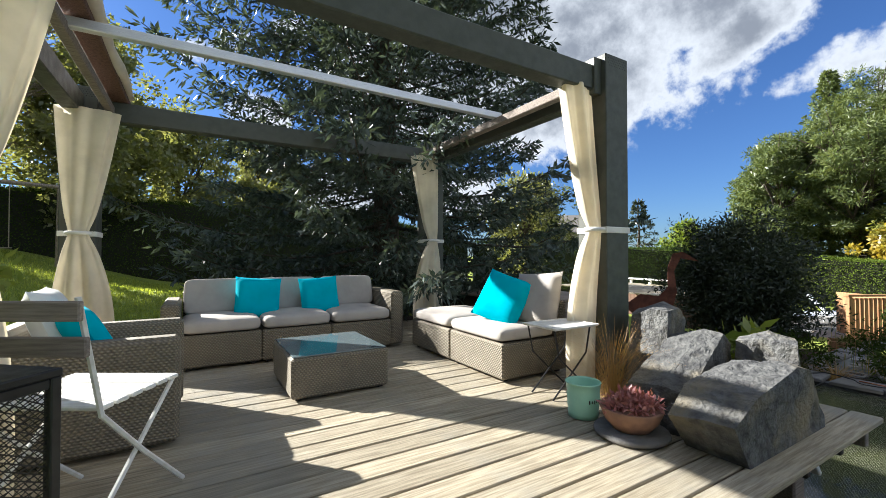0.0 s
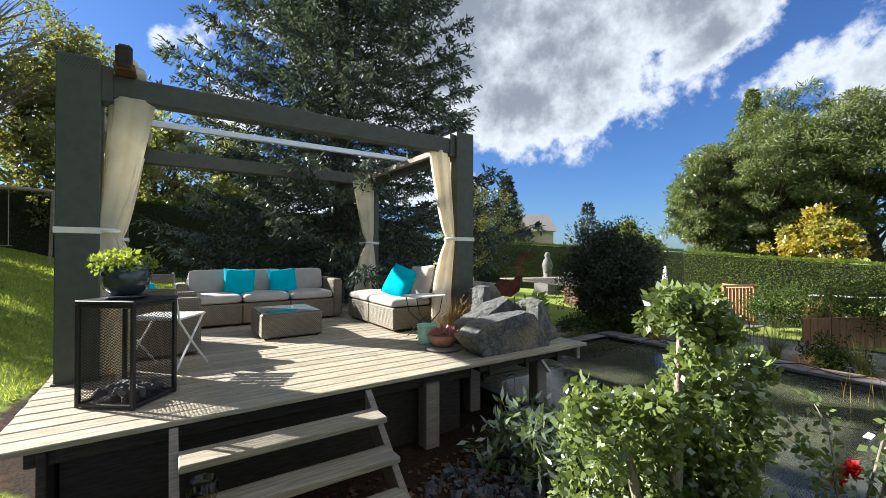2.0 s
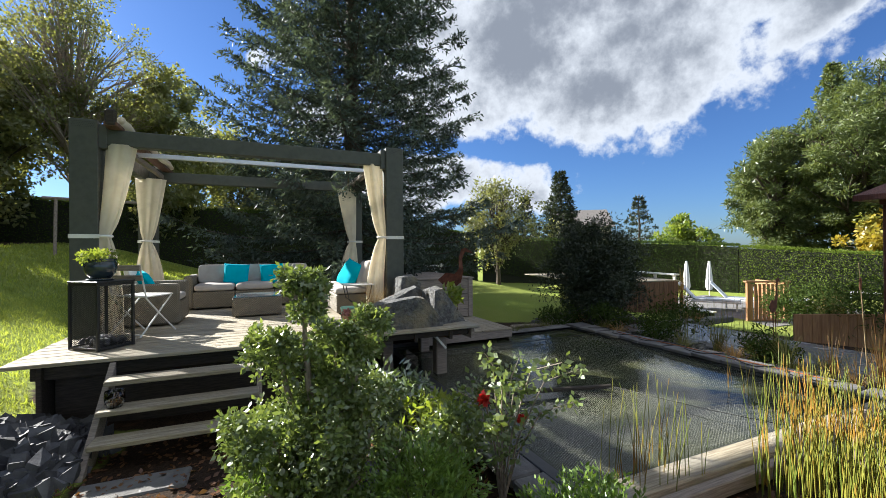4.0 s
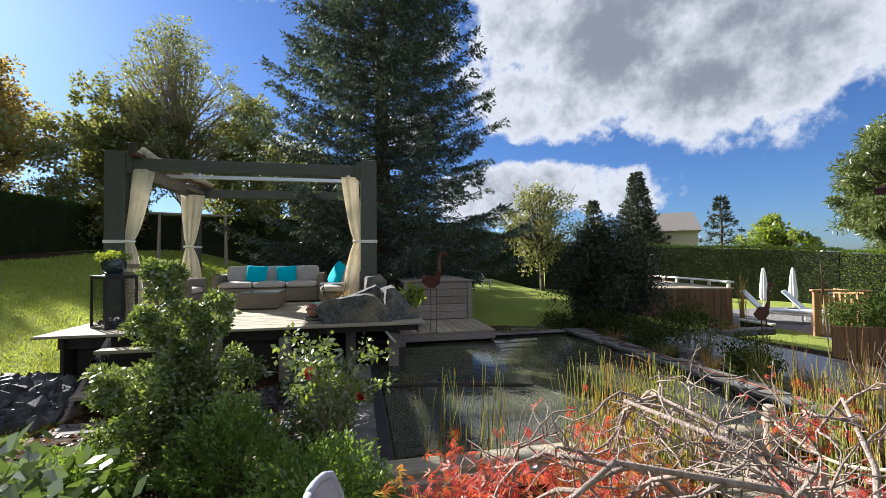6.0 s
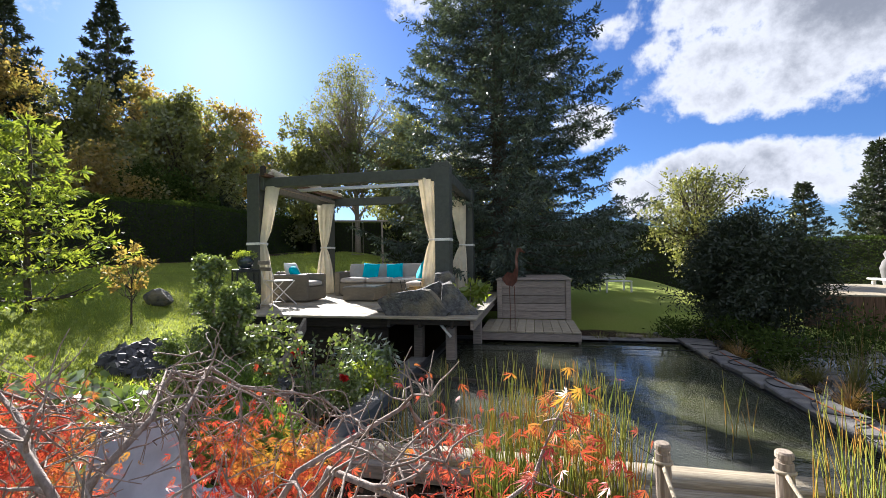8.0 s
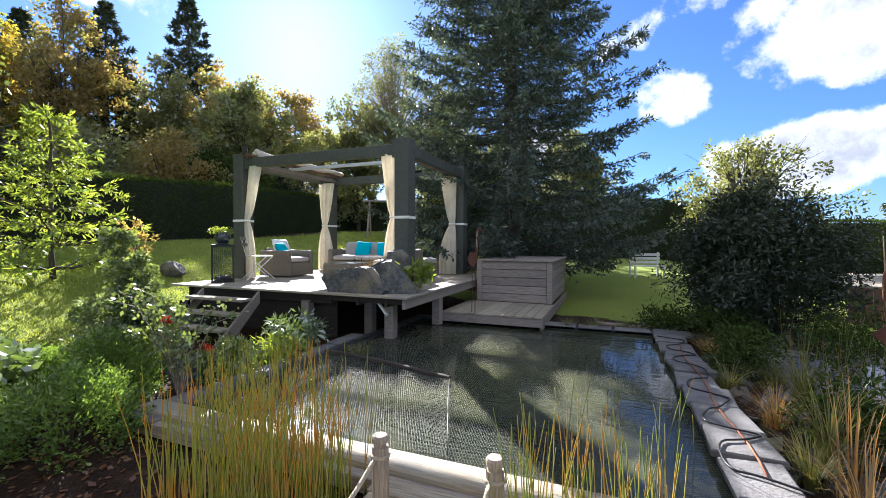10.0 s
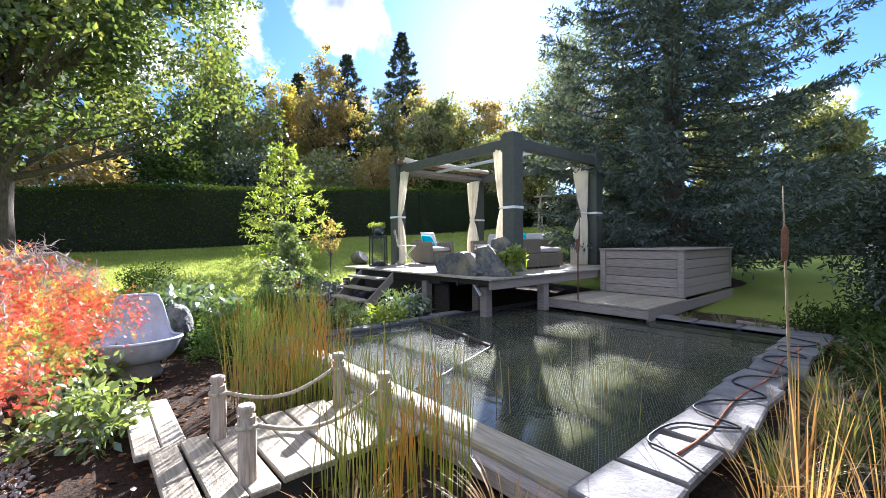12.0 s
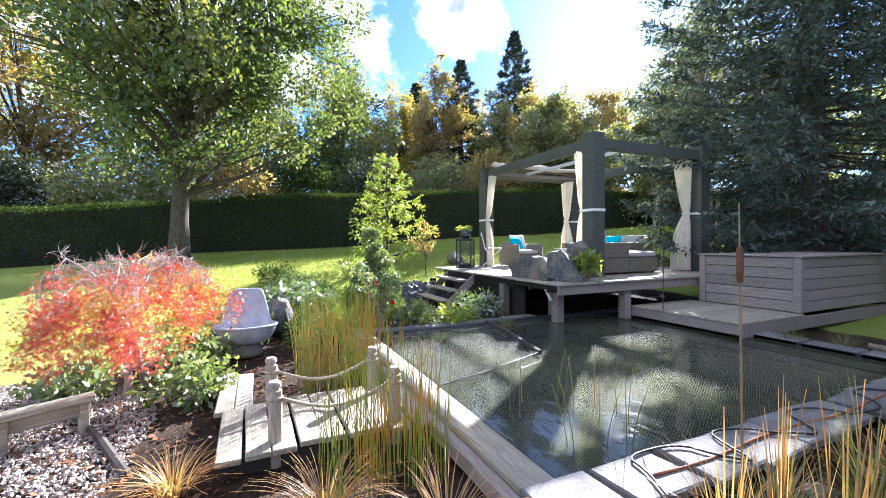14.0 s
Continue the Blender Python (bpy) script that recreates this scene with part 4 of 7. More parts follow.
def leafy_tree(name, pos, height, crown_r, crown_z0, trunk_r, seed, label, mat, clumps=140, per=110, leaf=0.10, wid=0.6, squash=1.0, spread=0.13, bark=None, limbs=26, top_power=0.7, category="tree", loose=1.0, flat=1.0):
    """A broadleaf tree: forked trunk, limbs out to clumps, and leaves through an uneven crown."""
    rng = np.random.default_rng(seed)
    t = thing(name, pose(*pos), label, category)
    b = Build()
    fork = crown_z0 + (height - crown_z0) * 0.35
    n = 8
    lean = rng.normal(size=2) * 0.03 * height
    trunk = [np.array([lean[0] * (k / n) ** 2, lean[1] * (k / n) ** 2, -0.15 + (fork + 0.15) * k / n]) for k in range(n + 1)]
    b.tube([p.tolist() for p in trunk], [trunk_r * (1.25 - 0.25 * min(1, k / 2)) * (1 - 0.5 * k / n) for k in range(n + 1)], 10)
    cs, rs = [], []
    zc, hz = (crown_z0 + height) / 2, (height - crown_z0) / 2
    while len(cs) < clumps:
        p = rng.uniform(-1, 1, 3)
        q = np.linalg.norm(p)
        if q > 1 or q < 0.35 * rng.random() ** 0.5:
            continue
        wob = 0.78 + 0.22 * math.sin(3 * math.atan2(p[1], p[0]) + seed) + 0.12 * rng.normal()
        taper = 1.0 - 0.35 * max(0, p[2]) ** (1 / top_power)
        cs.append(np.array([p[0] * crown_r * wob * taper + lean[0], p[1] * crown_r * wob * taper * squash + lean[1], zc + p[2] * hz * (0.92 + 0.1 * rng.normal())]))
        rs.append(crown_r * spread * (0.7 + 0.8 * rng.random()) * loose)
    cs = np.array(cs)
    for i in rng.choice(len(cs), min(limbs, len(cs)), replace=False):
        c = cs[i]
        k = min(n, max(2, int(n * np.clip((c[2] * 0.7) / fork, 0.35, 1))))
        a = trunk[k]
        mid = a * 0.5 + c * 0.5 + np.array([0, 0, 0.08 * height]) * rng.uniform(-0.3, 0.6)
        b.tube([a.tolist(), (a * 0.7 + mid * 0.3 + rng.normal(size=3) * 0.03).tolist(), mid.tolist(), (mid * 0.4 + c * 0.6).tolist(), c.tolist()], [trunk_r * q for q in (0.42, 0.32, 0.22, 0.13, 0.05)], 6, cap=False)
        for _ in range(3):
            e = c + rng.normal(size=3) * crown_r * 0.16
            b.tube([mid.tolist(), ((mid + e) / 2 + rng.normal(size=3) * 0.05).tolist(), e.tolist()], [trunk_r * q for q in (0.12, 0.08, 0.03)], 4, cap=False)
    part("trunk", b, bark or BARK, t, smooth=True)
    part("crown", quads_mesh("crown", mat, scatter_leaves(rng, cs, rs, per, leaf, leaf * wid, flat=flat)), None, t)
    return t


def gz(x, y):
    return float(ground_z(x, y))


def ray_place(x, y, h=0.0):
    return (x, y, gz(x, y) + h)


def hedge(name, pts, width, height, seed, label, mat=None, per_m2=260, leaf=0.06, tops=None):
    """A clipped hedge along a line: a near-black box core, inner shade put in as colour, clad in leaves."""
    rng = np.random.default_rng(seed)
    t = thing(name, pose(0, 0, 0), label, "hedge", kind="structure")
    quads, core = [], Build()
    for k in range(len(pts) - 1):
        a, b = np.array(pts[k], float), np.array(pts[k + 1], float)
        L = np.linalg.norm(b[:2] - a[:2])
        d = np.array([*(b - a)[:2], 0]) / L
        nrm = np.array([-d[1], d[0], 0])
        steps = max(2, int(L / 1.2))
        for i in range(steps):
            p, q = a + (b - a) * i / steps, a + (b - a) * (i + 1) / steps
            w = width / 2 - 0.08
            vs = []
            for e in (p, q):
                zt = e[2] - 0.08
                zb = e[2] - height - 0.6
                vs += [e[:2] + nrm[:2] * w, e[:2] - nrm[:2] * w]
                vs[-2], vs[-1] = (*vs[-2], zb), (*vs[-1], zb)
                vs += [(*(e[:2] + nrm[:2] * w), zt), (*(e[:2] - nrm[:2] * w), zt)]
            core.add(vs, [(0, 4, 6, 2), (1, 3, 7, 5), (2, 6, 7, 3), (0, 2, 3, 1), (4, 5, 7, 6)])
        def face(n_leaf, fn, out):
            u = rng.random(n_leaf)
            P = np.array([fn(x) for x in u])
            D = unit(out * 0.5 + rng.normal(size=P.shape))
            s = leaf * (0.7 + 0.6 * rng.random(n_leaf))
            quads.append(leaf_quads(P, D, unit(out + rng.normal(size=P.shape) * 0.8), s * 1.5, s))
        for sg in (1, -1):
            n_leaf = int(L * height * per_m2)
            face(n_leaf, lambda x, sg=sg: a + (b - a) * x + nrm * sg * (width / 2 + 0.05 * rng.normal() - 0.02) + np.array([0, 0, -rng.random() * height + 0.03 * math.sin(x * L * 1.3)]), nrm * sg)
        n_leaf = int(L * width * per_m2 * 1.6)
        face(n_leaf, lambda x: a + (b - a) * x + nrm * (rng.random() - 0.5) * width + np.array([0, 0, abs(rng.normal()) * 0.05 + 0.03 * math.sin(x * L * 1.3) - 0.03]), np.array([0, 0, 1.0]))
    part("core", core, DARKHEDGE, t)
    part("foliage", quads_mesh("foliage", mat or HEDGE, np.concatenate(quads)), None, t)
    return t


# near-black: the shade inside the hedges is put into this colour
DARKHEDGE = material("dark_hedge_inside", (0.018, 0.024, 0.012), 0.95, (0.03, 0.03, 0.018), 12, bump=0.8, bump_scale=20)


def far(x, y, h, k=1.6):
    """Moves a tree of the wood outwards from the garden's middle, and lets it grow with the distance."""
    nx, ny = 6 + k * (x - 6), -6 + k * (y + 6)
    top = 0.85 + k * (gz(x, y) + h - 0.85)
    return (nx, ny, gz(nx, ny)), top - gz(nx, ny)


def spot_trees():
    spruce_tree("blue_spruce", (4.2, 5.65, -0.62), 15.4, 4.4, 0.27, 11, "tall blue spruce with dense drooping branches behind the pergola", bare=1.0, density=1.3, needle=0.11, whorl=0.31)
    leafy_tree("tree", ray_place(-4.2, -6.95), 11.0, 5.0, 2.2, 0.25, 21, "large leafy green tree with a grey trunk on the lawn", OAK, 360, 150, 0.13, 0.62, spread=0.11, limbs=60)
    leafy_tree("fruit_tree", ray_place(10.6, 8.6), 4.25, 2.0, 0.9, 0.09, 22, "small fruit tree with pale sparse leaves", OLIVE, 150, 60, 0.10, 0.6, limbs=60)
    for x, y, h, r, s in ((-17, 11.5, 14.5, 3.0, 31), (-19.5, 8.5, 13.0, 3.0, 32), (-22, 6.0, 12.0, 2.6, 33)):
        p, h = far(x, y, h)
        spruce_tree("fir", p, h, r * 2.0, 0.3, s, "dark fir in the woods beyond the hedge", DARKFIR, 1.0, 0.4, 0.36, 0.75, 0.15)
    for x, y, h, r, s, m in ((-17, 5.6, 12.0, 3.0, 41, AUTUMN), (-13, 10.5, 9.2, 2.9, 42, AUTUMN), (-9.5, 8.5, 7.4, 2.8, 43, OLIVE), (-13.5, -1.5, 9.0, 3.4, 44, OAK), (-14, -8, 9.5, 3.5, 45, OAK),
                             (-11, -13, 10, 3.5, 46, AUTUMN), (-10.5, 13.5, 8.6, 2.8, 47, AUTUMN), (-20, 0.5, 12, 3.6, 48, OLIVE), (-8.5, -17, 11, 4.0, 49, OAK), (-15, 8.6, 9.6, 2.6, 141, OLIVE), (-11.6, 12.2, 8.2, 2.4, 142, AUTUMN), (-18.5, 3.0, 10.5, 3.0, 143, GOLD), (-16, -4.6, 9.5, 3.2, 144, OLIVE), (-20.5, 10.5, 10.5, 2.8, 145, AUTUMN)):
        p, h = far(x, y, h)
        leafy_tree("woodland_tree", p, h, r * 1.55, 1.5, 0.25, s, "autumn-tinted woodland tree beyond the hedge", m, 160, 80, 0.28, 0.6)
    leafy_tree("bare_tree", ray_place(-5.3, 17.0), 12.0, 3.6, 2.4, 0.18, 51, "nearly bare tree with a fan of fine twigs", OLIVE, 300, 60, 0.13, 0.6, limbs=120, bark=PALEBARK)
    leafy_tree("laurel_tree", ray_place(-7.7, 16.0), 8.7, 3.2, 0.3, 0.13, 52, "dense broadleaf tree behind the pergola", OLIVE, 190, 110, 0.19, 0.6)
    for x, y, h, r, s in ((28.6, 8.2, 9.0, 3.2, 61), (30.5, 5.2, 11.6, 4.0, 62), (32, 1.2, 11.6, 4.4, 63), (33, -4, 11, 4.5, 64)):
        leafy_tree("pine_tree", ray_place(x, y), h, r, 1.5, 0.35, s, "broad green pine beyond the far hedge", PINE, 260, 190, 0.26, 0.2, spread=0.13, limbs=40, flat=0.6)
    # trees added mostly out of sight behind the spruce, to cast shade on the lawn
    for x, y, h, s in ((0.5, 22.5, 9.0, 73), (4.2, 24.0, 8.6, 74), (-2.2, 18.4, 9.6, 75)):
        leafy_tree("woodland_tree", ray_place(x, y), h, 3.4, 0.5, 0.2, s, "dense tree added behind the hedge to shade the lawn", OLIVE, 190, 110, 0.2, 0.6, limbs=10)
    leafy_tree("yellow_tree", ray_place(28.0, 2.7), 4.4, 1.9, 0.4, 0.12, 65, "low yellow autumn tree in front of pines", GOLD, 110, 80, 0.2, 0.6)
    spruce_tree("conifer", ray_place(26, 23.5), 9.2, 2.6, 0.2, 66, "pointed dark conifer beside a far roof", DARKFIR, 0.6, 0.7, 0.2, 0.45, 0.1)
    spruce_tree("conifer", ray_place(23.8, 13.3), 5.6, 1.5, 0.12, 67, "small open conifer behind the hedge", DARKFIR, 0.8, 0.4, 0.16, 0.5, 0.05)
    spruce_tree("conifer", ray_place(20.5, 21), 6.3, 1.8, 0.12, 68, "small conifer behind the hedge", DARKFIR, 0.6, 0.6, 0.18, 0.5, 0.05)
    leafy_tree("round_shrub", ray_place(24, 10.5), 4.0, 2.2, 0.2, 0.1, 69, "round yellow-green shrub behind the hedge", YELLOWGREEN, 90, 80, 0.2, 0.6)
    spruce_tree("conifer", ray_place(31, 6.6), 12.4, 2.8, 0.2, 72, "slim pointed conifer among the pines", PINE, 1.0, 0.6, 0.2, 0.45, 0.1)
    rnd = random.Random(12)
    for k in range(13):
        y = -19 + k * 4.2
        x = -13.5 - 3.0 * rnd.random() - 0.12 * (y + 19)
        leafy_tree("thicket", ray_place(x, y), 4.6 + 1.6 * rnd.random(), 3.4, 0.0, 0.12, 500 + k, "dense dark undergrowth beyond the hedge", (HEDGE, DARKFIR, OLIVE, AUTUMN)[k % 4], 110, 80, 0.2, 0.55, spread=0.2, limbs=6, category="shrub")
    leafy_tree("yew_shrub", ray_place(8.8, 1.4), 2.3, 1.32, 0.0, 0.07, 71, "dense dark evergreen shrub beside the pond", DARKFIR, 230, 190, 0.075, 0.32, spread=0.21, category="shrub")


spot_trees()
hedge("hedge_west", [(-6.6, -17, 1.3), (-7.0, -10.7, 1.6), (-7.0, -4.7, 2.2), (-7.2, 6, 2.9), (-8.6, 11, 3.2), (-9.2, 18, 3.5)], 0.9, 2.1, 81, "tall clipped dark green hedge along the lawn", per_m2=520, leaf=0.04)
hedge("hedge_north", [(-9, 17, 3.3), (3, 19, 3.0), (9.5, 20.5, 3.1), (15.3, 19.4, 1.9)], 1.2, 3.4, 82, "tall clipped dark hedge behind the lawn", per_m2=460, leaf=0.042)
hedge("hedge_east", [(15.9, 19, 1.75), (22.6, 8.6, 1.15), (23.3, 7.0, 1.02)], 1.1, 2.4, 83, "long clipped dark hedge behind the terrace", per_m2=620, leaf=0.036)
# hedge_east continued; its sunlit look comes from the lighter leaf copy
hedge("hedge_south", [(23.3, 6.95, 0.98), (26.3, 0.0, 0.45), (27, -9, 0.25)], 1.1, 2.4, 84, "clipped yellow-green hedge beyond the raised bed, sunlight put into its leaf colour", HEDGELIT, per_m2=520, leaf=0.038)


# ---- things on the deck ----
def soft_rock(name, m, size, seed, label, cuts=5, mat=None, group="boulders", flat=0.0):
    """A broken boulder: a sphere cut by planes and roughened."""
    rng = random.Random(seed)
    bm = bmesh.new()
    bmesh.ops.create_icosphere(bm, subdivisions=4, radius=1.0)
    planes = [(Vector((rng.gauss(0, 1), rng.gauss(0, 1), rng.gauss(0, 1))).normalized(), rng.uniform(0.5, 0.8)) for _ in range(cuts)]
    for v in bm.verts:
        for n_, d in planes:
            over = v.co.dot(n_) - d
            if over > 0:
                v.co -= n_ * over * 0.94
        p = v.co + Vector((seed * 3.1, 0, 0))
        v.co += v.co.normalized() * (0.07 * noise.noise(p * 2.2) + 0.03 * noise.noise(p * 6) + 0.014 * noise.noise(p * 14))
        v.co = Vector((v.co.x * size[0] / 2, v.co.y * size[1] / 2, v.co.z * size[2] / 2))
    me = bpy.data.meshes.new(name)
    bm.to_mesh(me)
    bm.free()
    me.materials.append(mat or ROCK)
    ob = new(name, me)
    ob.matrix_basis = m
    return tagged(ob, label, "rock", group)


def slab_rock(name, m, pts, y0, y1, seed, label):
    """A broken block of rock with a given outline in xz: flat faces, sharp edges, a rough skin."""
    rng = random.Random(seed)
    bm = bmesh.new()
    n = len(pts)
    for k, y in enumerate((y0, y0 + 0.45 * (y1 - y0), y1)):
        for x, z in pts:
            g = (0.96, 1.0, 0.9)[k]
            bm.verts.new((x * g + rng.uniform(-0.015, 0.015), y + rng.uniform(-0.02, 0.02), max(0.0, z * g + rng.uniform(-0.012, 0.012)) if z > 0 else 0.0))
    bmesh.ops.convex_hull(bm, input=bm.verts)
    bmesh.ops.delete(bm, geom=[v for v in bm.verts if not v.link_faces], context="VERTS")
    for _ in range(4):
        bmesh.ops.subdivide_edges(bm, edges=[e for e in bm.edges if e.calc_length() > 0.035], cuts=1)
        bmesh.ops.triangulate(bm, faces=bm.faces)
    bm.normal_update()
    move = {}
    for v in bm.verts:
        p = v.co + Vector((seed * 5.0, 1, 2))
        r = abs(noise.noise(p * 4.0)) * 0.014 + noise.noise(p * 13) * 0.006 + noise.noise(p * 31) * 0.004
        chip = max(0.0, noise.noise(p * 8 + Vector((3, 7, 1))) - 0.25) * 0.05
        move[v] = v.co - v.normal * (r + chip)
    for v, c in move.items():
        v.co = c if v.co.z > 0.001 else v.co
    me = bpy.data.meshes.new(name)
    bm.to_mesh(me)
    bm.free()
    me.materials.append(ROCK)
    ob = new(name, me)
    ob.matrix_basis = m
    return tagged(ob, label, "rock", "boulders")


slab_rock("boulder", pose(2.98, -1.10, 0.0, 0, 0, 2), [(0.10, 0.0), (0.98, 0.0), (1.03, 0.05), (0.74, 0.37), (0.62, 0.38), (0.14, 0.31), (-0.04, 0.20)], 0.0, 0.30, 1, "wedge-shaped grey basalt boulder on the deck edge")
slab_rock("boulder", pose(3.12, -0.76, 0.0, 0, 0, 8), [(0.0, 0.0), (0.76, 0.0), (0.80, 0.38), (0.66, 0.47), (0.05, 0.22)], 0.0, 0.30, 2, "rugged grey basalt boulder behind the edge stone")
slab_rock("boulder", pose(3.58, -0.40, 0.0, 0, 0, 12), [(0.0, 0.0), (0.36, 0.0), (0.36, 0.50), (0.26, 0.60), (0.04, 0.58)], 0.0, 0.26, 3, "upright grey basalt boulder beside the post")
slab_rock("boulder", pose(3.86, -1.02, 0.0, 0, 0, 16), [(0.0, 0.0), (0.54, 0.0), (0.50, 0.08), (0.16, 0.47), (0.02, 0.45)], 0.04, 0.32, 4, "leaning grey basalt boulder at the deck corner")


def tuft(name, pos, height, spread, count, width, mat, label, category, seed, droop=0.5, base=0.08, kind=""):
    """A tuft of arching blades."""
    rng = np.random.default_rng(seed)
    a = rng.random(count) * 6.283
    h = height * (0.55 + 0.5 * rng.random(count))
    lean = spread * rng.random(count) ** 0.6
    o = np.stack([np.cos(a), np.sin(a), 0 * a], 1)
    s = np.stack([-np.sin(a), np.cos(a), 0 * a], 1) * (width / 2)
    root = o * (base * rng.random(count))[:, None]
    Q, steps = [], 5
    prev = None
    for k in range(steps + 1):
        u = k / steps
        z = h * (u - droop * 0.45 * u ** 3 * (lean / (spread + 1e-6)))
        c = root + o * (lean * u ** 1.8)[:, None] + np.array([0, 0, 1.0]) * z[:, None]
        w = s * (1 - 0.85 * u)
        if prev is not None:
            Q.append(np.stack([prev[0] - prev[1], prev[0] + prev[1], c + w, c - w], 1))
        prev = (c, w)
    ob = part(name, quads_mesh(name, mat, np.concatenate(Q)), None, None, at=pose(*pos))
    return tagged(ob, label, category, kind=kind)


def leafy_plant(name, pos, rad, height, clumps, per, leaf, wid, mat, label, seed, stems=8, category="plant", clump_r=0.35, low=0.1):
    """A low plant: stems from one foot and clumps of leaves at their ends."""
    rng = np.random.default_rng(seed)
    t = thing(name, pose(*pos), label, category)
    cs = []
    while len(cs) < clumps:
        p = rng.uniform(-1, 1, 3)
        if np.linalg.norm(p) > 1:
            continue
        wob = 0.8 + 0.25 * rng.random()
        cs.append((p[0] * rad * wob, p[1] * rad * wob, height * (low + (1 - low) * (p[2] * 0.5 + 0.5))))
    cs = np.array(cs)
    b = Build()
    for i in range(min(stems, clumps)):
        c = cs[i]
        b.tube([(0, 0, -0.03), (c[0] * 0.4, c[1] * 0.4, c[2] * 0.55), tuple(c)], [0.012, 0.008, 0.004], 5, cap=False)
    part("stem", b, PALEBARK, t)
    r = np.full(clumps, rad * clump_r) * (0.7 + 0.6 * rng.random(clumps))
    part("foliage", quads_mesh("foliage", mat, scatter_leaves(rng, cs, r, per, leaf, leaf * wid)), None, t)
    return t


tuft("dry_grass", (3.30, -0.22, 0.0), 0.58, 0.42, 300, 0.0032, STRAW, "tuft of dry reddish straw grass beside the post", "ornamental grass", 7, 1.0, 0.10)

# lantern
LM = pose(0.465, -0.63, 0.002, 0, 0, -40)
lan = thing("lantern", LM, "tall black lantern with expanded metal sides", "lantern")
hw, hd, hh = 0.185, 0.165, 0.655
for sx in (-1, 1):
    for sy in (-1, 1):
        part("corner_bar", Build().box(sx * hw - 0.012, sy * hd - 0.012, 0, sx * hw + 0.012, sy * hd + 0.012, hh - 0.02, 0.003), BLACK, lan)
for z in (0.005, hh - 0.045):
    for sy in (-1, 1):
        part("rail", Build().box(-hw + 0.013, sy * hd - 0.010, z, hw - 0.013, sy * hd + 0.010, z + 0.024, 0.003), BLACK, lan)
    for sx in (-1, 1):
        part("rail", Build().box(sx * hw - 0.010, -hd + 0.013, z, sx * hw + 0.010, hd - 0.013, z + 0.024, 0.003), BLACK, lan)
part("top_plate", Build().box(-hw - 0.014, -hd - 0.014, hh - 0.02, hw + 0.014, hd + 0.014, hh, 0.004), BLACK, lan)
part("floor_plate", Build().box(-hw + 0.013, -hd + 0.013, 0.010, hw - 0.013, hd - 0.013, 0.018, 0.002), BLACK, lan)
for sy in (-1, 1):
    part("mesh_panel", Build().grid(2, 2, lambda u, v, sy=sy: (-hw + 0.012 + u * (2 * hw - 0.024), sy * hd, 0.03 + v * (hh - 0.075))), MESH, lan)
for sx in (-1, 1):
    part("mesh_panel", Build().grid(2, 2, lambda u, v, sx=sx: (sx * hw, -hd + 0.012 + u * (2 * hd - 0.024), 0.03 + v * (hh - 0.075))), MESH, lan)


def chip_heap(name, area, count, size, seed, label, mat, zfn, heap=0.0, category="stones"):
    """A bed of angular stone chips."""
    rng = np.random.default_rng(seed)
    V, F = [], []
    cube = np.array([(x, y, z) for x in (-1, 1) for y in (-1, 1) for z in (-1, 1)], float)
    cf = [(0, 1, 3, 2), (4, 6, 7, 5), (0, 4, 5, 1), (2, 3, 7, 6), (0, 2, 6, 4), (1, 5, 7, 3)]
    x0, y0, x1, y1 = area
    n = 0
    while n < count:
        u, v = rng.random(2)
        if (2 * u - 1) ** 2 + (2 * v - 1) ** 2 > 1.05:
            continue
        x, y = x0 + u * (x1 - x0), y0 + v * (y1 - y0)
        h = heap * max(0, 1 - ((2 * u - 1) ** 2 + (2 * v - 1) ** 2))
        s = size * (0.5 + 0.9 * rng.random())
        M = np.array(Euler(rng.random(3) * 6.28).to_matrix())
        c = (cube + rng.normal(size=(8, 3)) * 0.28) * np.array([1, 0.8, 0.45]) * s / 2
        V.append(c @ M.T + np.array([x, y, zfn(x, y) + h * rng.random() + s * 0.12]))
        F += [tuple(i + 8 * n for i in f) for f in cf]
        n += 1
    me = bpy.data.meshes.new(name)
    me.from_pydata(np.concatenate(V).tolist(), [], F)
    me.materials.append(mat)
    return tagged(new(name, me), label, category, kind="stuff")


rk = np.random.default_rng(3)
b = Build()
for k in range(60):
    s = 0.02 + 0.02 * rk.random()
    x, y = rk.uniform(-0.14, 0.14), rk.uniform(-0.12, 0.12)
    b.box(-s, -s * 0.7, -s * 0.5, s, s * 0.7, s * 0.5, 0.006, m=pose(x, y, 0.035 + 0.05 * rk.random(), *(rk.random(3) * 360)))
part("slate_filling", b, SLATE, lan)

pot = thing("plant_pot", LM @ pose(-0.02, 0.0, hh + 0.001), "dark blue glazed pot with a yellow-green plant on the lantern", "plant pot")
part("saucer", Build().lathe([(0.02, 0.0), (0.10, 0.0), (0.125, 0.012), (0.118, 0.016), (0.09, 0.01), (0.02, 0.009)], 28), GLAZE, pot, smooth=True)
part("pot", Build().lathe([(0.03, 0.017), (0.075, 0.017), (0.115, 0.06), (0.135, 0.12), (0.13, 0.17), (0.118, 0.19), (0.13, 0.20), (0.128, 0.212), (0.108, 0.208), (0.10, 0.18), (0.02, 0.175)], 32), GLAZE, pot, smooth=True)
rng_ = np.random.default_rng(8)
cs_ = np.stack([rng_.normal(size=26) * 0.07, rng_.normal(size=26) * 0.07, 0.215 + 0.06 * rng_.random(26)], 1)
part("plant", quads_mesh("plant", YELLOWGREEN, scatter_leaves(rng_, cs_, np.full(26, 0.05), 26, 0.035, 0.02)), None, pot)

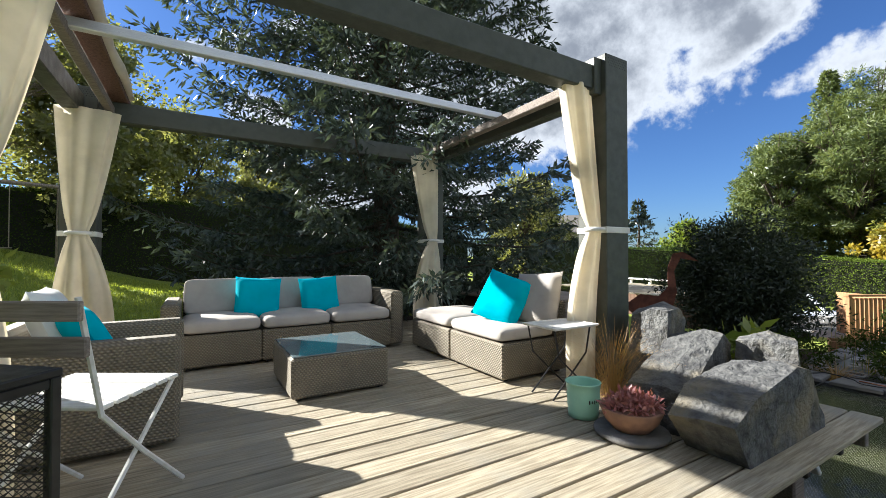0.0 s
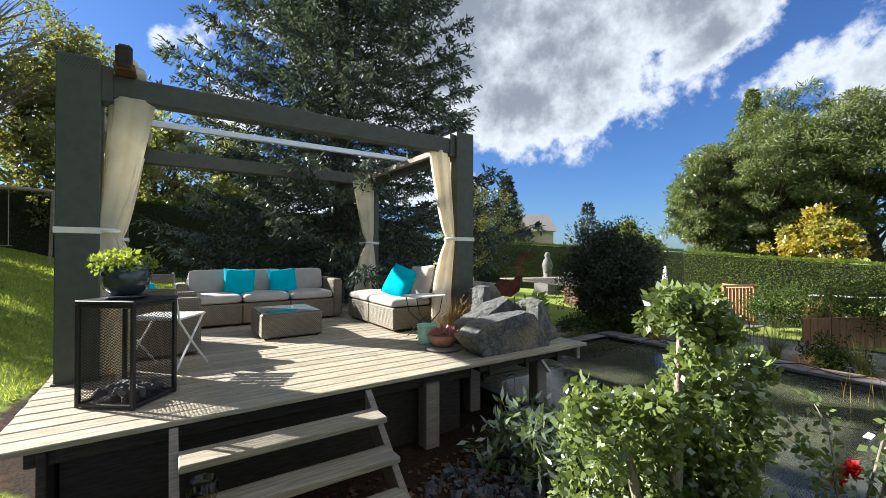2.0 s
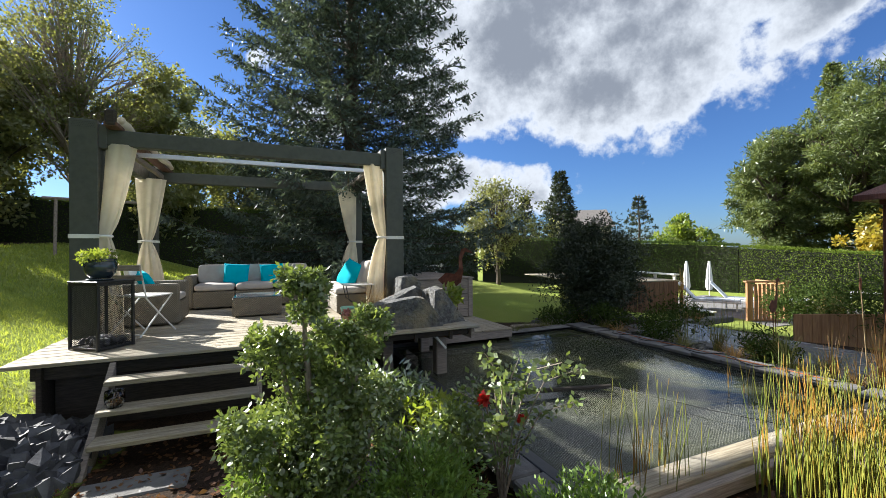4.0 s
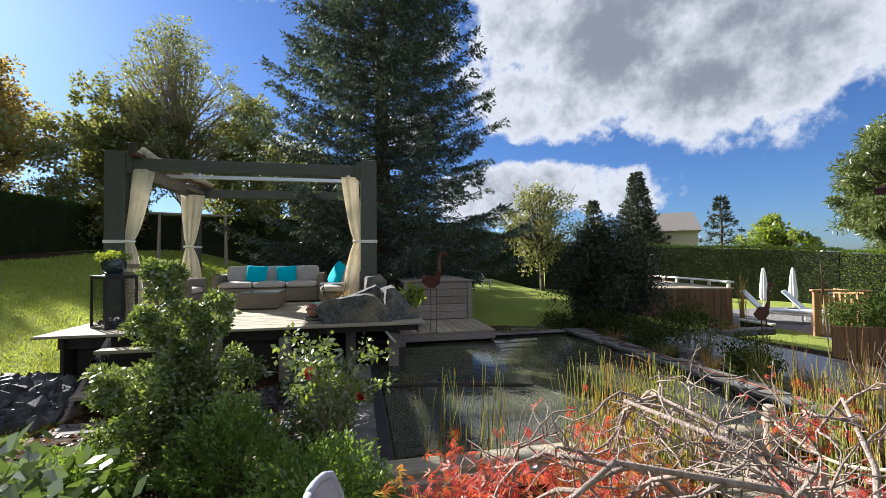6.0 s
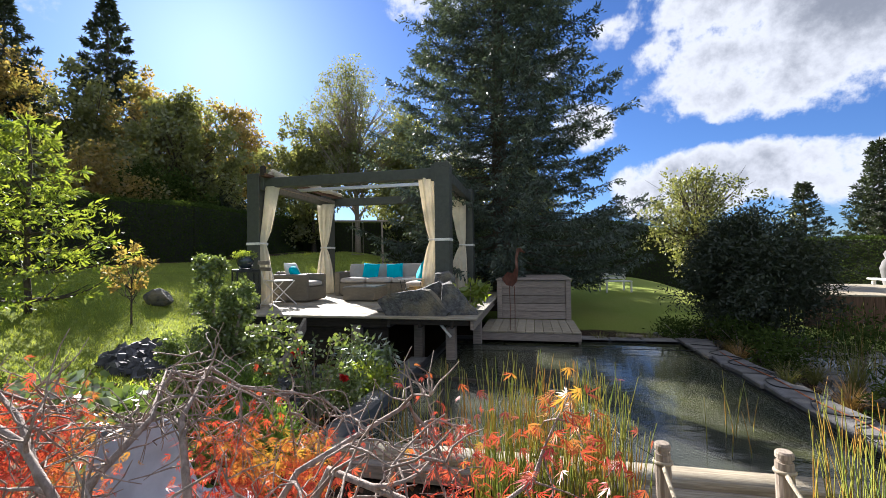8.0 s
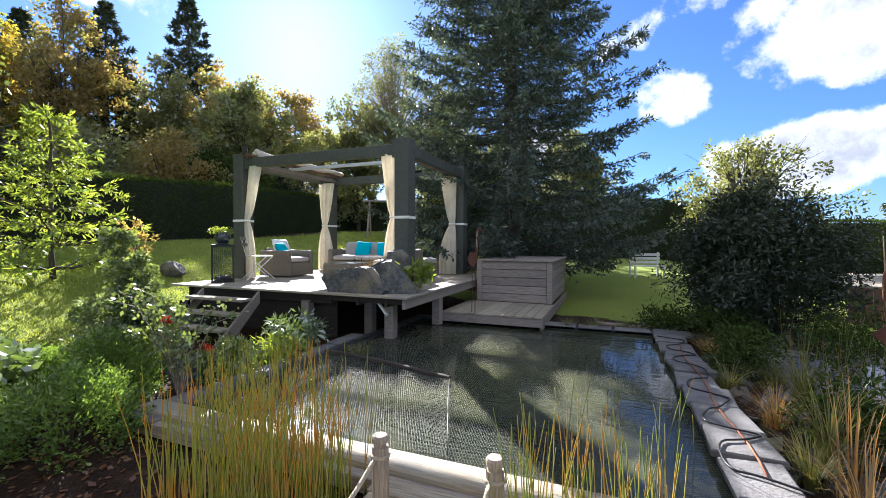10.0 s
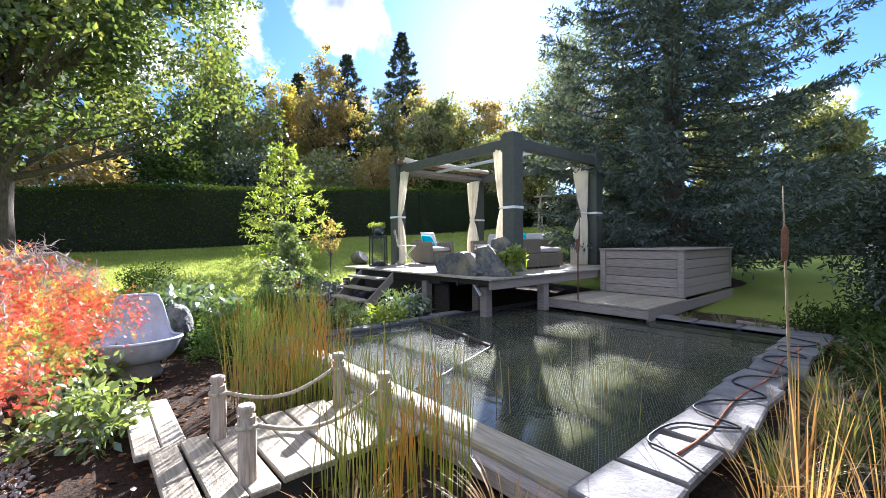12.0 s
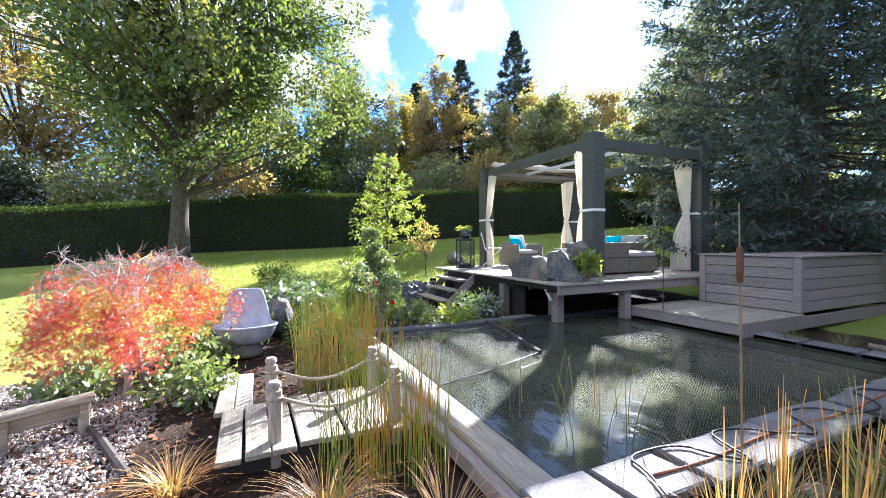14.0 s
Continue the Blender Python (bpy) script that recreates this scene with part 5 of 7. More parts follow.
# folding bistro chair
ch = thing("folding_chair", pose(0.66, -0.02, 0.002, 0, 0, -31), "folding garden chair, white metal frame with grey wooden slats", "chair")
for sx in (-0.19, 0.19):
    part("front_leg", Build().tube([(sx, 0.20, 0.43), (sx * 1.02, -0.02, 0.22), (sx * 1.04, -0.24, 0.01)], 0.009, 6), WHITEMETAL, ch)
    part("back_leg", Build().tube([(sx * 1.1, 0.24, 0.01), (sx * 1.1, 0.02, 0.22), (sx * 1.1, -0.17, 0.42), (sx * 1.1, -0.26, 0.80)], 0.009, 6), WHITEMETAL, ch)
for k in range(6):
    part("seat_slat", Build().box(-0.21, -0.17 + k * 0.065, 0.432, 0.21, -0.118 + k * 0.065, 0.448, 0.004), WHITEMETAL, ch)
for z in (0.62, 0.73):
    part("back_slat", Build().box(-0.225, -0.275 + (0.73 - z) * 0.22, z, 0.225, -0.255 + (0.73 - z) * 0.22, z + 0.06, 0.004), GREYWOOD, ch)
part("cross_bar", Build().tube([(-0.2, -0.22, 0.03), (0.2, -0.22, 0.03)], 0.007, 6), WHITEMETAL, ch)

# tray table
tt = thing("side_table", pose(3.13, 0.06, 0.002), "small white folding metal tray table", "table")
part("top", Build().box(-0.20, -0.15, 0.450, 0.20, 0.15, 0.460, 0.003), WHITEMETAL, tt)
for y in (-0.12, 0.12):
    part("leg", Build().tube([(-0.18, y, 0.449), (-0.14, y, 0.27), (0.17, y, 0.0)], 0.006, 6), BLACK, tt)
    part("leg", Build().tube([(0.18, y * 0.8, 0.449), (0.14, y * 0.8, 0.27), (-0.17, y * 0.8, 0.0)], 0.006, 6), BLACK, tt)
for z in (0.461,):
    part("rim", Build().tube([(-0.2, -0.15, z), (0.2, -0.15, z), (0.2, 0.15, z), (-0.2, 0.15, z), (-0.2, -0.15, z)], 0.005, 6), WHITEMETAL, tt)

bk = thing("bucket", pose(2.93, -0.30, 0.002), "mint green enamel bucket with dark print", "bucket")
part("body", Build().lathe([(0.02, 0), (0.082, 0), (0.086, 0.03), (0.083, 0.035), (0.090, 0.07), (0.087, 0.075), (0.093, 0.13), (0.090, 0.135), (0.097, 0.19), (0.101, 0.195), (0.097, 0.20), (0.093, 0.19), (0.078, 0.01), (0.02, 0.01)], 28), MINT, bk, smooth=True)
for k, wdt in enumerate((0.010, 0.007, 0.010, 0.006, 0.010, 0.008, 0.010)):
    a = radians(-118 + k * 9.5)
    part("print_bar", Build().box(-0.0035, -0.0006, -wdt, 0.0035, 0.0006, wdt, 0.0002, m=pose(0.0945 * math.cos(a), 0.0945 * math.sin(a), 0.105, 0, 0, math.degrees(a) + 90)), INK, bk)

bowl = thing("flower_bowl", pose(2.94, -0.60, 0.002), "terracotta bowl of pink succulents on a round stone", "plant pot")
part("stone_disc", Build().lathe([(0.02, 0), (0.17, 0), (0.185, 0.015), (0.18, 0.03), (0.02, 0.032)], 26), STONE, bowl, smooth=True)
part("bowl", Build().lathe([(0.02, 0.033), (0.09, 0.033), (0.13, 0.08), (0.155, 0.14), (0.15, 0.147), (0.135, 0.14), (0.02, 0.12)], 28), TERRA, bowl, smooth=True)
rng_ = np.random.default_rng(9)
cs_ = np.stack([rng_.uniform(-0.11, 0.11, 40), rng_.uniform(-0.11, 0.11, 40), 0.15 + 0.03 * rng_.random(40)], 1)
part("plant", quads_mesh("plant", PINK, scatter_leaves(rng_, cs_, np.full(40, 0.035), 22, 0.035, 0.012)), None, bowl)

jar = thing("glass_bowl", pose(0.82, -1.60, -0.312), "small clear glass jar with brown leaves on the stairs", "jar")
part("glass", Build().lathe([(0.01, 0.0), (0.05, 0.0), (0.07, 0.06), (0.068, 0.13), (0.064, 0.13), (0.066, 0.06), (0.046, 0.006), (0.01, 0.006)], 22), GLASS, jar, smooth=True)
rng_ = np.random.default_rng(10)
part("leaf_filling", quads_mesh("leaf_filling", LITTER, scatter_leaves(rng_, rng_.uniform(-0.02, 0.02, (8, 3)) + np.array([0, 0, 0.04]), np.full(8, 0.03), 14, 0.03, 0.018)), None, jar)


def rusty_bird(m, s, label):
    """A flat steel cut-out of a wading bird on thin legs, as one plain piece."""
    b = Build()
    body = [(-0.24, 0.02), (-0.12, -0.05), (0.04, -0.06), (0.15, 0.0), (0.19, 0.12), (0.17, 0.25), (0.22, 0.33), (0.36, 0.31), (0.24, 0.37), (0.16, 0.36), (0.12, 0.27), (0.12, 0.15), (0.05, 0.09), (-0.1, 0.1)]
    n = len(body)
    v = [(x * s * 0.72, y, z * s) for y in (-0.004, 0.004) for x, z in body]
    b.add(v, [tuple(range(n)), tuple(reversed(range(n, 2 * n)))] + [(i, (i + 1) % n, n + (i + 1) % n, n + i) for i in range(n)])
    for x in (-0.03, 0.06):
        b.tube([(x * s, 0, -0.05 * s), (x * s + 0.01, 0, -0.30 * s), (x * s, 0, -0.55 * s)], 0.006, 6)
    return tagged(part("bird_ornament", b, RUST, None, at=m), label, "garden ornament", "bird ornaments")


rusty_bird(pose(4.75, 0.42, 0.405, 0, 0, -51), 1.5, "tall rusty steel cut-out heron on the low platform")
rusty_bird(pose(8.66, -2.16, 0.06, 0, 0, 12), 1.15, "tall rusty steel cut-out heron beside the pool")
leafy_plant("potted_plant", (4.2, -0.62, 0.0), 0.22, 0.42, 16, 14, 0.13, 0.45, YELLOWGREEN, "leafy yellow-green plant among boulders", 12)

# ---- pond edge, bridge ----
x0, y0, x1, y1 = POND
net = thing("pond_net", pose(0, 0, 0), "fine grey net stretched over the pond", "net")
part("sheet", Build().grid(24, 24, lambda u, v: (x0 + 0.02 + u * (x1 - x0 - 0.04), y0 + 0.02 + v * (y1 - y0 - 0.7), WATER_Z + 0.03 + 0.006 * math.sin(9 * u) * math.sin(7 * v))), NET, net)
part("edge_rope", Build().tube([(5.39, -2.30, WATER_Z + 0.05), (5.55, -2.75, WATER_Z + 0.045), (5.72, -3.2, WATER_Z + 0.045), (5.90, -3.66, WATER_Z + 0.06)], 0.0035, 6), BLACK, net, "dark edge cord", smooth=True)
part("second_layer", Build().grid(16, 14, lambda u, v: (x0 + 0.02 + u * (1.62 + 0.52 * (1 - v)), y0 + 0.02 + v * (1.72 - 0.34 * u), WATER_Z + 0.052 + 0.008 * math.sin(7 * u + 2 * v) * math.sin(5 * v))), NET, net, "second layer of grey net")
part("edge_rope", Build().tube([(x0 + 0.02, y1 - 0.66, WATER_Z + 0.045), ((x0 + x1) / 2, y1 - 0.69, WATER_Z + 0.04), (x1 - 0.02, y1 - 0.66, WATER_Z + 0.045)], 0.006, 6), BLACK, net, smooth=True)
# dark bar added in place of the shadow gap along the net's edge
bar = part("net_bar", Build().tube([(3.70, -1.95, WATER_Z + 0.05), (4.5, -2.11, WATER_Z + 0.062), (5.39, -2.30, WATER_Z + 0.045)], 0.026, 8), DARKWOOD)
tagged(bar, "dark bar along the edge of the net, drawn for the shadow gap there", "beam")


def coping():
    rnd = random.Random(4)
    c = thing("coping_east", pose(0, 0, 0), "uneven grey flagstones along the pond", "paving", kind="structure")
    y = y0 - 0.25
    while y < y1 + 0.1:
        for col in range(1):
            xa = x1 - 0.02 + col * 0.27 + rnd.uniform(-0.02, 0.02)
            m = pose(xa, y + 0.16 * col + rnd.uniform(-0.03, 0.03), -0.574, rnd.uniform(-1, 1), rnd.uniform(-1, 1), rnd.uniform(-2, 2))
            j = [rnd.uniform(-0.025, 0.025) for _ in range(8)]
            w_ = 0.34
            top = [(0 + j[0], 0.0 + j[1]), (w_ + j[2], 0.0 + j[3]), (w_ + j[4], 0.41 + j[5]), (0 + j[6], 0.41 + j[7])]
            st_ = Build().add([(p, q, z) for z in (0.0, 0.034) for p, q in top] + [(w_ / 2 + (p - w_ / 2) * 0.93, 0.2 + (q - 0.2) * 0.95, 0.042) for p, q in top],
                              [(3, 2, 1, 0), (8, 9, 10, 11)] + [(i, (i + 1) % 4, 4 + (i + 1) % 4, 4 + i) for i in range(4)] + [(4 + i, 4 + (i + 1) % 4, 8 + (i + 1) % 4, 8 + i) for i in range(4)], m)
            part("flagstone", st_, STONE, c)
        y += 0.43
    c = thing("coping_west", pose(0, 0, 0), "grey stone slabs along the pond", "paving", kind="structure")
    y = y0 - 0.3
    while y < -1.2:
        part("slab", Build().box(x0 - 0.34, y, -0.66, x0 - 0.01, y + 0.58, -0.585 + rnd.uniform(-0.01, 0.01), 0.012), STONE, c)
        y += 0.6
    c = thing("coping_north", pose(0, 0, 0), "grey stones at the far pond edge", "paving", kind="structure")
    x = 5.3
    while x < x1 + 0.4:
        part("slab", Build().box(x, y1 + 0.0, -0.63, x + 0.5, y1 + 0.28, -0.57 + rnd.uniform(-0.01, 0.01), 0.015), STONE, c)
        x += 0.52
    be = thing("edge_beam", pose(0, 0, 0), "long weathered wooden beam edging the pond", "beam", kind="structure")
    part("beam", Build().box(x0 - 0.35, y0 - 0.22, -0.66, x1 - 0.05, y0 - 0.02, -0.56, 0.012), DECKWOOD, be)
    part("board", Build().box(x0 - 0.35, y0 - 0.30, -0.70, x1 - 0.05, y0 - 0.225, -0.60, 0.008), GREYWOOD, be)


CORD = material("orange_braided_cord", (0.36, 0.12, 0.05), 0.8, (0.22, 0.08, 0.04), 60, bump=0.4, bump_scale=200)
coping()
rnd_h = random.Random(8)
run = []
for k in range(11):
    y = -3.35 + k * 0.34 + rnd_h.uniform(-0.09, 0.09)
    a, b_ = (7.44, 7.68) if k % 2 else (7.68, 7.44)
    run += [(a + rnd_h.uniform(-0.05, 0.05), y, -0.518), ((a + b_) / 2 + rnd_h.uniform(-0.05, 0.05), y + rnd_h.uniform(0.0, 0.14), -0.516), (b_ + rnd_h.uniform(-0.06, 0.04), y + rnd_h.uniform(0.08, 0.2), -0.518)]
for _ in range(2):
    run = [run[0]] + [tuple(p[i] * q + r[i] * (1 - q) for i in range(3)) for p, r in zip(run, run[1:]) for q in (0.75, 0.25)] + [run[-1]]
hose = part("hose", Build().tube(run, 0.0065, 6), BLACK, smooth=True)
cord = part("cord", Build().tube([(7.57 + 0.02 * math.sin(k * 0.9), -3.3 + k * 0.2, -0.524) for k in range(16)], 0.007, 6), CORD, smooth=True)
tagged(cord, "thin orange cord lying along the flagstones", "cord")
tagged(hose, "thin black hose lying along the flagstones", "hose")


def bridge():
    br = thing("footbridge", pose(0, 0, 0), "small plank footbridge with round posts and rope rails", "bridge")
    me = Build().box(0, 0, -0.035, 0.80, 0.135, 0, 0.006).mesh("plank", DECKWOOD)
    fix_normals(me)
    n = 9
    for i in range(n):
        k = i / (n - 1)
        ob = new("plank", me)
        ob.parent = br
        ob.matrix_basis = pose(5.62 + random.uniform(-0.02, 0.02), -5.27 + i * 0.147, -0.585 + 0.02 * math.sin(math.pi * k) + random.uniform(-0.004, 0.004), random.uniform(-1, 1), 0, random.uniform(-1.5, 1.5))
    for x in (5.70, 6.28):
        part("bearer", Build().box(x, -5.25, -0.74, x + 0.06, -3.98, -0.63, 0.006), DARKWOOD, br)
    for x, y in ((5.764, -4.214), (6.331, -4.208), (5.748, -4.948), (6.306, -4.946)):
        ps = part("post", Build().tube([(x, y, -0.95), (x + 0.004, y, -0.6), (x, y + 0.003, -0.27)], [0.043, 0.042, 0.040], 14), POSTWOOD, br, smooth=False)
        part("cap", Build().lathe([(0.01, 0), (0.031, 0), (0.031, 0.018), (0.040, 0.022), (0.040, 0.044), (0.033, 0.054), (0.01, 0.055)], 16, m=pose(x, y, -0.27)), POSTWOOD, ps)
        part("rope_knot", Build().tube([(x + 0.042 * math.cos(k * 0.6), y + 0.042 * math.sin(k * 0.6), -0.315 + 0.002 * math.sin(k)) for k in range(11)], 0.010, 6), STRAW_ROPE, ps, smooth=True)
    for x in (5.756, 6.318):
        pts = [(x, -4.92 + 0.68 * k / 12, -0.315 - 0.10 * math.sin(math.pi * k / 12)) for k in range(13)]
        part("rope", Build().tube(pts, 0.011, 7), STRAW_ROPE, br, smooth=True)
    wk = thing("boardwalk", pose(0, 0, 0), "short boardwalk of weathered planks beside the planting", "boardwalk")
    for y, a, b_ in ((-5.33, 4.62, 5.60), (-5.20, 4.70, 5.60)):
        part("plank", Build().box(a, y, -0.65, b_, y + 0.125, -0.61, 0.008), DECKWOOD, wk)
    part("bearer", Build().box(4.8, -5.31, -0.72, 4.88, -5.1, -0.652, 0.006), DARKWOOD, wk)


STRAW_ROPE = material("hemp_rope", (0.42, 0.36, 0.27), 0.9, (0.3, 0.25, 0.18), 60, bump=0.6, bump_scale=160)
bridge()


# ---- half bathtub seat ----
def tub_seat():
    t = thing("tub_seat", pose(3.62, -5.16, -0.70, 0, 0, 86) @ Matrix.Scale(0.92, 4), "grey-blue enamelled seat cut from an old bathtub", "garden seat")
    nu, nv = 40, 12

    def wall_h(a):
        c = math.cos(a)
        k = max(0.0, min(1.0, (c - 0.42) / 0.42))
        return 0.22 + 0.42 * k * k * (3 - 2 * k)

    def shell(off):
        def fn(u, v):
            a = 2 * math.pi * u
            r0 = 0.17 + (0.31 - 0.17) * v ** 0.6 * (1 - 0.16 * max(0.0, math.cos(a)) * v) - off
            rx, ry = r0 * (1.22 - 0.3 * v * max(0.0, math.cos(a))), r0 * 0.95
            h = 0.16 + wall_h(a) * v ** 1.3
            return (rx * math.sin(a), ry * math.cos(a) * (1 + 0.15 * v * (math.cos(a) > 0)), h + (0.012 if off else 0) * (1 - v))
        return fn

    b = Build()
    b.grid(nu, nv, shell(0)).grid(nu, nv, shell(0.014))
    part("shell", b, ZINC, t, smooth=True)
    rim = [shell(0.007)(k / 48, 1.0) for k in range(49)]
    part("rim", Build().tube(rim, 0.017, 8), ZINC, t, smooth=True)
    part("seat_floor", Build().lathe([(0.01, 0.17), (0.15, 0.165), (0.19, 0.2), (0.01, 0.21)], 24), ZINC, t, smooth=True)
    part("pedestal", Build().lathe([(0.02, 0.0), (0.19, 0.0), (0.2, 0.05), (0.17, 0.1), (0.17, 0.16), (0.02, 0.16)], 24), STONE, t, smooth=True)


tub_seat()
soft_rock("boulder", pose(2.75, -4.75, -0.45), (0.4, 0.35, 0.6), 61, "upright grey boulder behind the tub seat")


# ---- red maple ----
def red_maple():
    """A low weeping maple: two crooked stems, arching limbs, bare twigs over a drooping mantle of cut leaves."""
    rng = np.random.default_rng(77)
    t = thing("red_maple", pose(4.48, -6.06, -0.72), "low weeping maple with feathery red and orange leaves", "tree")
    b = Build()
    b.tube([(-0.14, 0.10, -0.05), (-0.08, 0.07, 0.16), (0.01, 0.05, 0.30), (-0.02, 0.02, 0.46), (0.02, 0.0, 0.62)], [0.046, 0.040, 0.034, 0.031, 0.027], 9)
    b.tube([(0.16, -0.02, -0.05), (0.08, 0.0, 0.12), (0.0, -0.03, 0.30), (-0.10, -0.04, 0.50), (-0.16, -0.02, 0.66)], [0.038, 0.034, 0.029, 0.025, 0.022], 9)
    fork = (np.array([0.02, 0.0, 0.60]), np.array([-0.16, -0.02, 0.64]))

    def wander(a, d, length, n, bend, jitter):
        """A twig that starts along d and bends downwards."""
        pts, d = [a], unit(d)
        for k in range(n):
            d = unit(d + np.array([0, 0, bend]) + rng.normal(size=3) * jitter)
            pts.append(pts[-1] + d * length / n)
        return pts

    ends = []
    for i in range(12):
        a = 6.283 * i / 12 + rng.normal() * 0.16
        out = np.array([0.92 * math.cos(a), 0.62 * math.sin(a), 0.0])
        top = 1.00 + 0.20 * rng.random()
        reach = 0.74 + 0.22 * rng.random()
        s0 = fork[i % 2]
        p = [s0, s0 + out * 0.16 + np.array([0, 0, (top - s0[2]) * 0.62]), s0 + out * 0.36 + np.array([0, 0, top - s0[2]]),
             s0 + out * 0.62 + np.array([0, 0, top - s0[2] + 0.02]), out * reach + np.array([0, 0, top - 0.10]), out * (reach + 0.10) + np.array([0, 0, top - 0.34])]
        p = [q + rng.normal(size=3) * (0.0 if k == 0 else 0.035) for k, q in enumerate(p)]
        b.tube([tuple(q) for q in p], [0.011, 0.0085, 0.0065, 0.005, 0.0035, 0.002], 7, cap=False)
        for q in np.linspace(0.9, 4.9, 13):
            k = min(4, int(q))
            c = p[k] + (p[k + 1] - p[k]) * (q - k)
            sd = unit(out + np.array([rng.normal(), rng.normal(), 0]) * 0.9)
            low = q > 2.6 and rng.random() < 0.72 or rng.random() < 0.28
            tw = wander(c, sd + np.array([0, 0, 0.5 if not low else 0.1]), (0.15 if not low else 0.24) * (0.7 + 0.6 * rng.random()), 5, -0.03 if not low else -0.30, 0.30)
            b.tube([tuple(v) for v in tw], [0.0048, 0.004, 0.0032, 0.0024, 0.0017, 0.001], 5, cap=False)
            for v in tw[1:]:
                for _ in range(2):
                    e = wander(v, rng.normal(size=3) + np.array([0, 0, 0.4 if not low else -0.5]), 0.07 + 0.05 * rng.random(), 3, 0.0 if not low else -0.2, 0.35)
                    b.tube([tuple(x) for x in e], [0.0021, 0.0018, 0.0014, 0.0009], 4, cap=False)
                    if low:
                        ends += [e[-1], e[1], e[-1] + np.array([0, 0, -0.06])]
    part("trunk", b, TWIG, t, smooth=True)
    E = np.array(ends)
    lump = np.sin(E[:, 0] * 9.0 + 1.0) * np.sin(E[:, 1] * 8.0) + 0.6 * np.sin(E[:, 2] * 11.0 + E[:, 0] * 4)
    E = E[(E[:, 2] < 0.78 + 0.18 * rng.random(len(E))) | ((lump > 0.35) & (rng.random(len(E)) < 0.75))]
    # a fuller skirt of leaves hanging below the limbs
    skirt = E[(rng.random(len(E)) < 0.6) & (E[:, 2] > 0.45)]
    skirt = skirt - np.array([0, 0, 0.22]) * rng.random((len(skirt), 1))
    E = np.concatenate([E, skirt - np.array([0, 0, 0.10])])
    E = E[E[:, 2] > 0.42 + 0.10 * rng.random(len(E))]
    per = 8
    L = np.repeat(E, per, 0) + rng.normal(size=(len(E) * per, 3)) * np.array([0.045, 0.045, 0.045])
    base = unit(rng.normal(size=L.shape) * np.array([1, 1, 0.35]) + np.array([0, 0, -0.8]))
    side = unit(np.cross(base, rng.normal(size=L.shape)))
    size = 0.034 * (0.65 + 0.7 * rng.random(len(L)))
    Q = []
    for k in range(7):
        a = (k - 3) * 0.30
        D = base * math.cos(a) + side * math.sin(a)
        Q.append(leaf_quads(L, D + 0.10 * rng.normal(size=D.shape), np.cross(base, side), size * (1 - 0.15 * abs(k - 3)), size * 0.075))
    part("crown", quads_mesh("crown", RED, np.stack(Q, 1).reshape(-1, 4, 3)), None, t)


red_maple()


# ---- reeds and grasses ----
def reeds(name, area, count, height, seed, label, mat, width=0.008, lean=0.08, z=-0.66, segs=4, category="reeds"):
    """Upright hollow stems: thin three-sided rods, a little bent."""
    rng = np.random.default_rng(seed)
    x0_, y0_, x1_, y1_ = area
    X = np.stack([rng.uniform(x0_, x1_, count), rng.uniform(y0_, y1_, count), np.full(count, z)], 1)
    h = height * (0.5 + 0.55 * rng.random(count) ** 0.8)
    d = rng.normal(size=(count, 2)) * lean
    Q, prev = [], None
    for k in range(segs + 1):
        u = k / segs
        c = X + np.stack([d[:, 0] * u ** 1.6 * h, d[:, 1] * u ** 1.6 * h, h * u], 1)
        r = width / 2 * (1 - 0.6 * u)
        ring = [c + np.array([math.cos(q), math.sin(q), 0]) * r for q in (0.3, 2.4, 4.5)]
        if prev is not None:
            for i in range(3):
                Q.append(np.stack([prev[i], prev[(i + 1) % 3], ring[(i + 1) % 3], ring[i]], 1))
        prev = ring
    # keep the quads of one stem together, as one island
    arr = np.stack(Q, 1).reshape(-1, 4, 3)
    me = quads_mesh(name, mat, arr)
    bm = bmesh.new()
    bm.from_mesh(me)
    bmesh.ops.remove_doubles(bm, verts=bm.verts, dist=0.0002)
    bm.to_mesh(me)
    bm.free()
    ob = new(name, me)
    return tagged(ob, label, category, "horsetail reeds", kind="stuff")


reeds("horsetail_reeds", (4.80, -4.72, 5.58, -4.02), 340, 0.84, 91, "stand of green and yellow horsetail reeds", REED)
reeds("horsetail_reeds", (6.46, -4.75, 7.0, -4.05), 140, 0.74, 92, "stand of green and orange horsetail reeds beside the bridge", REED)
reeds("horsetail_reeds", (3.95, -3.9, 4.6, -3.5), 40, 0.7, 93, "few thin horsetail reeds at the pond edge", REED)
reeds("horsetail_reeds", (6.3, -3.5, 7.3, -2.6), 16, 0.5, 94, "few reed stems rising from the water", REED, lean=0.12)
reeds("horsetail_reeds", (8.6, -1.6, 10.2, 0.4), 90, 0.75, 95, "reeds growing in the upper pool", REED, z=-0.75)
for k, (x, y, h, s, n) in enumerate(((8.3, -3.70, 0.85, 0.40, 60), (7.95, -3.35, 0.6, 0.4, 45), (8.65, -3.3, 0.8, 0.5, 70), (8.1, -2.6, 0.75, 0.4, 90), (7.35, -4.3, 0.36, 0.40, 120), (6.95, -4.75, 0.30, 0.38, 130), (6.45, -5.45, 0.26, 0.34, 150), (8.3, -1.6, 0.8, 0.45, 110))):
    tuft("pond_grass", (x, y, -0.7), h, s, n, 0.008, STRAW if k not in (3, 7) else SEDGE, "arching tan and green grass at the pond bank", "ornamental grass", 110 + k, 0.9)
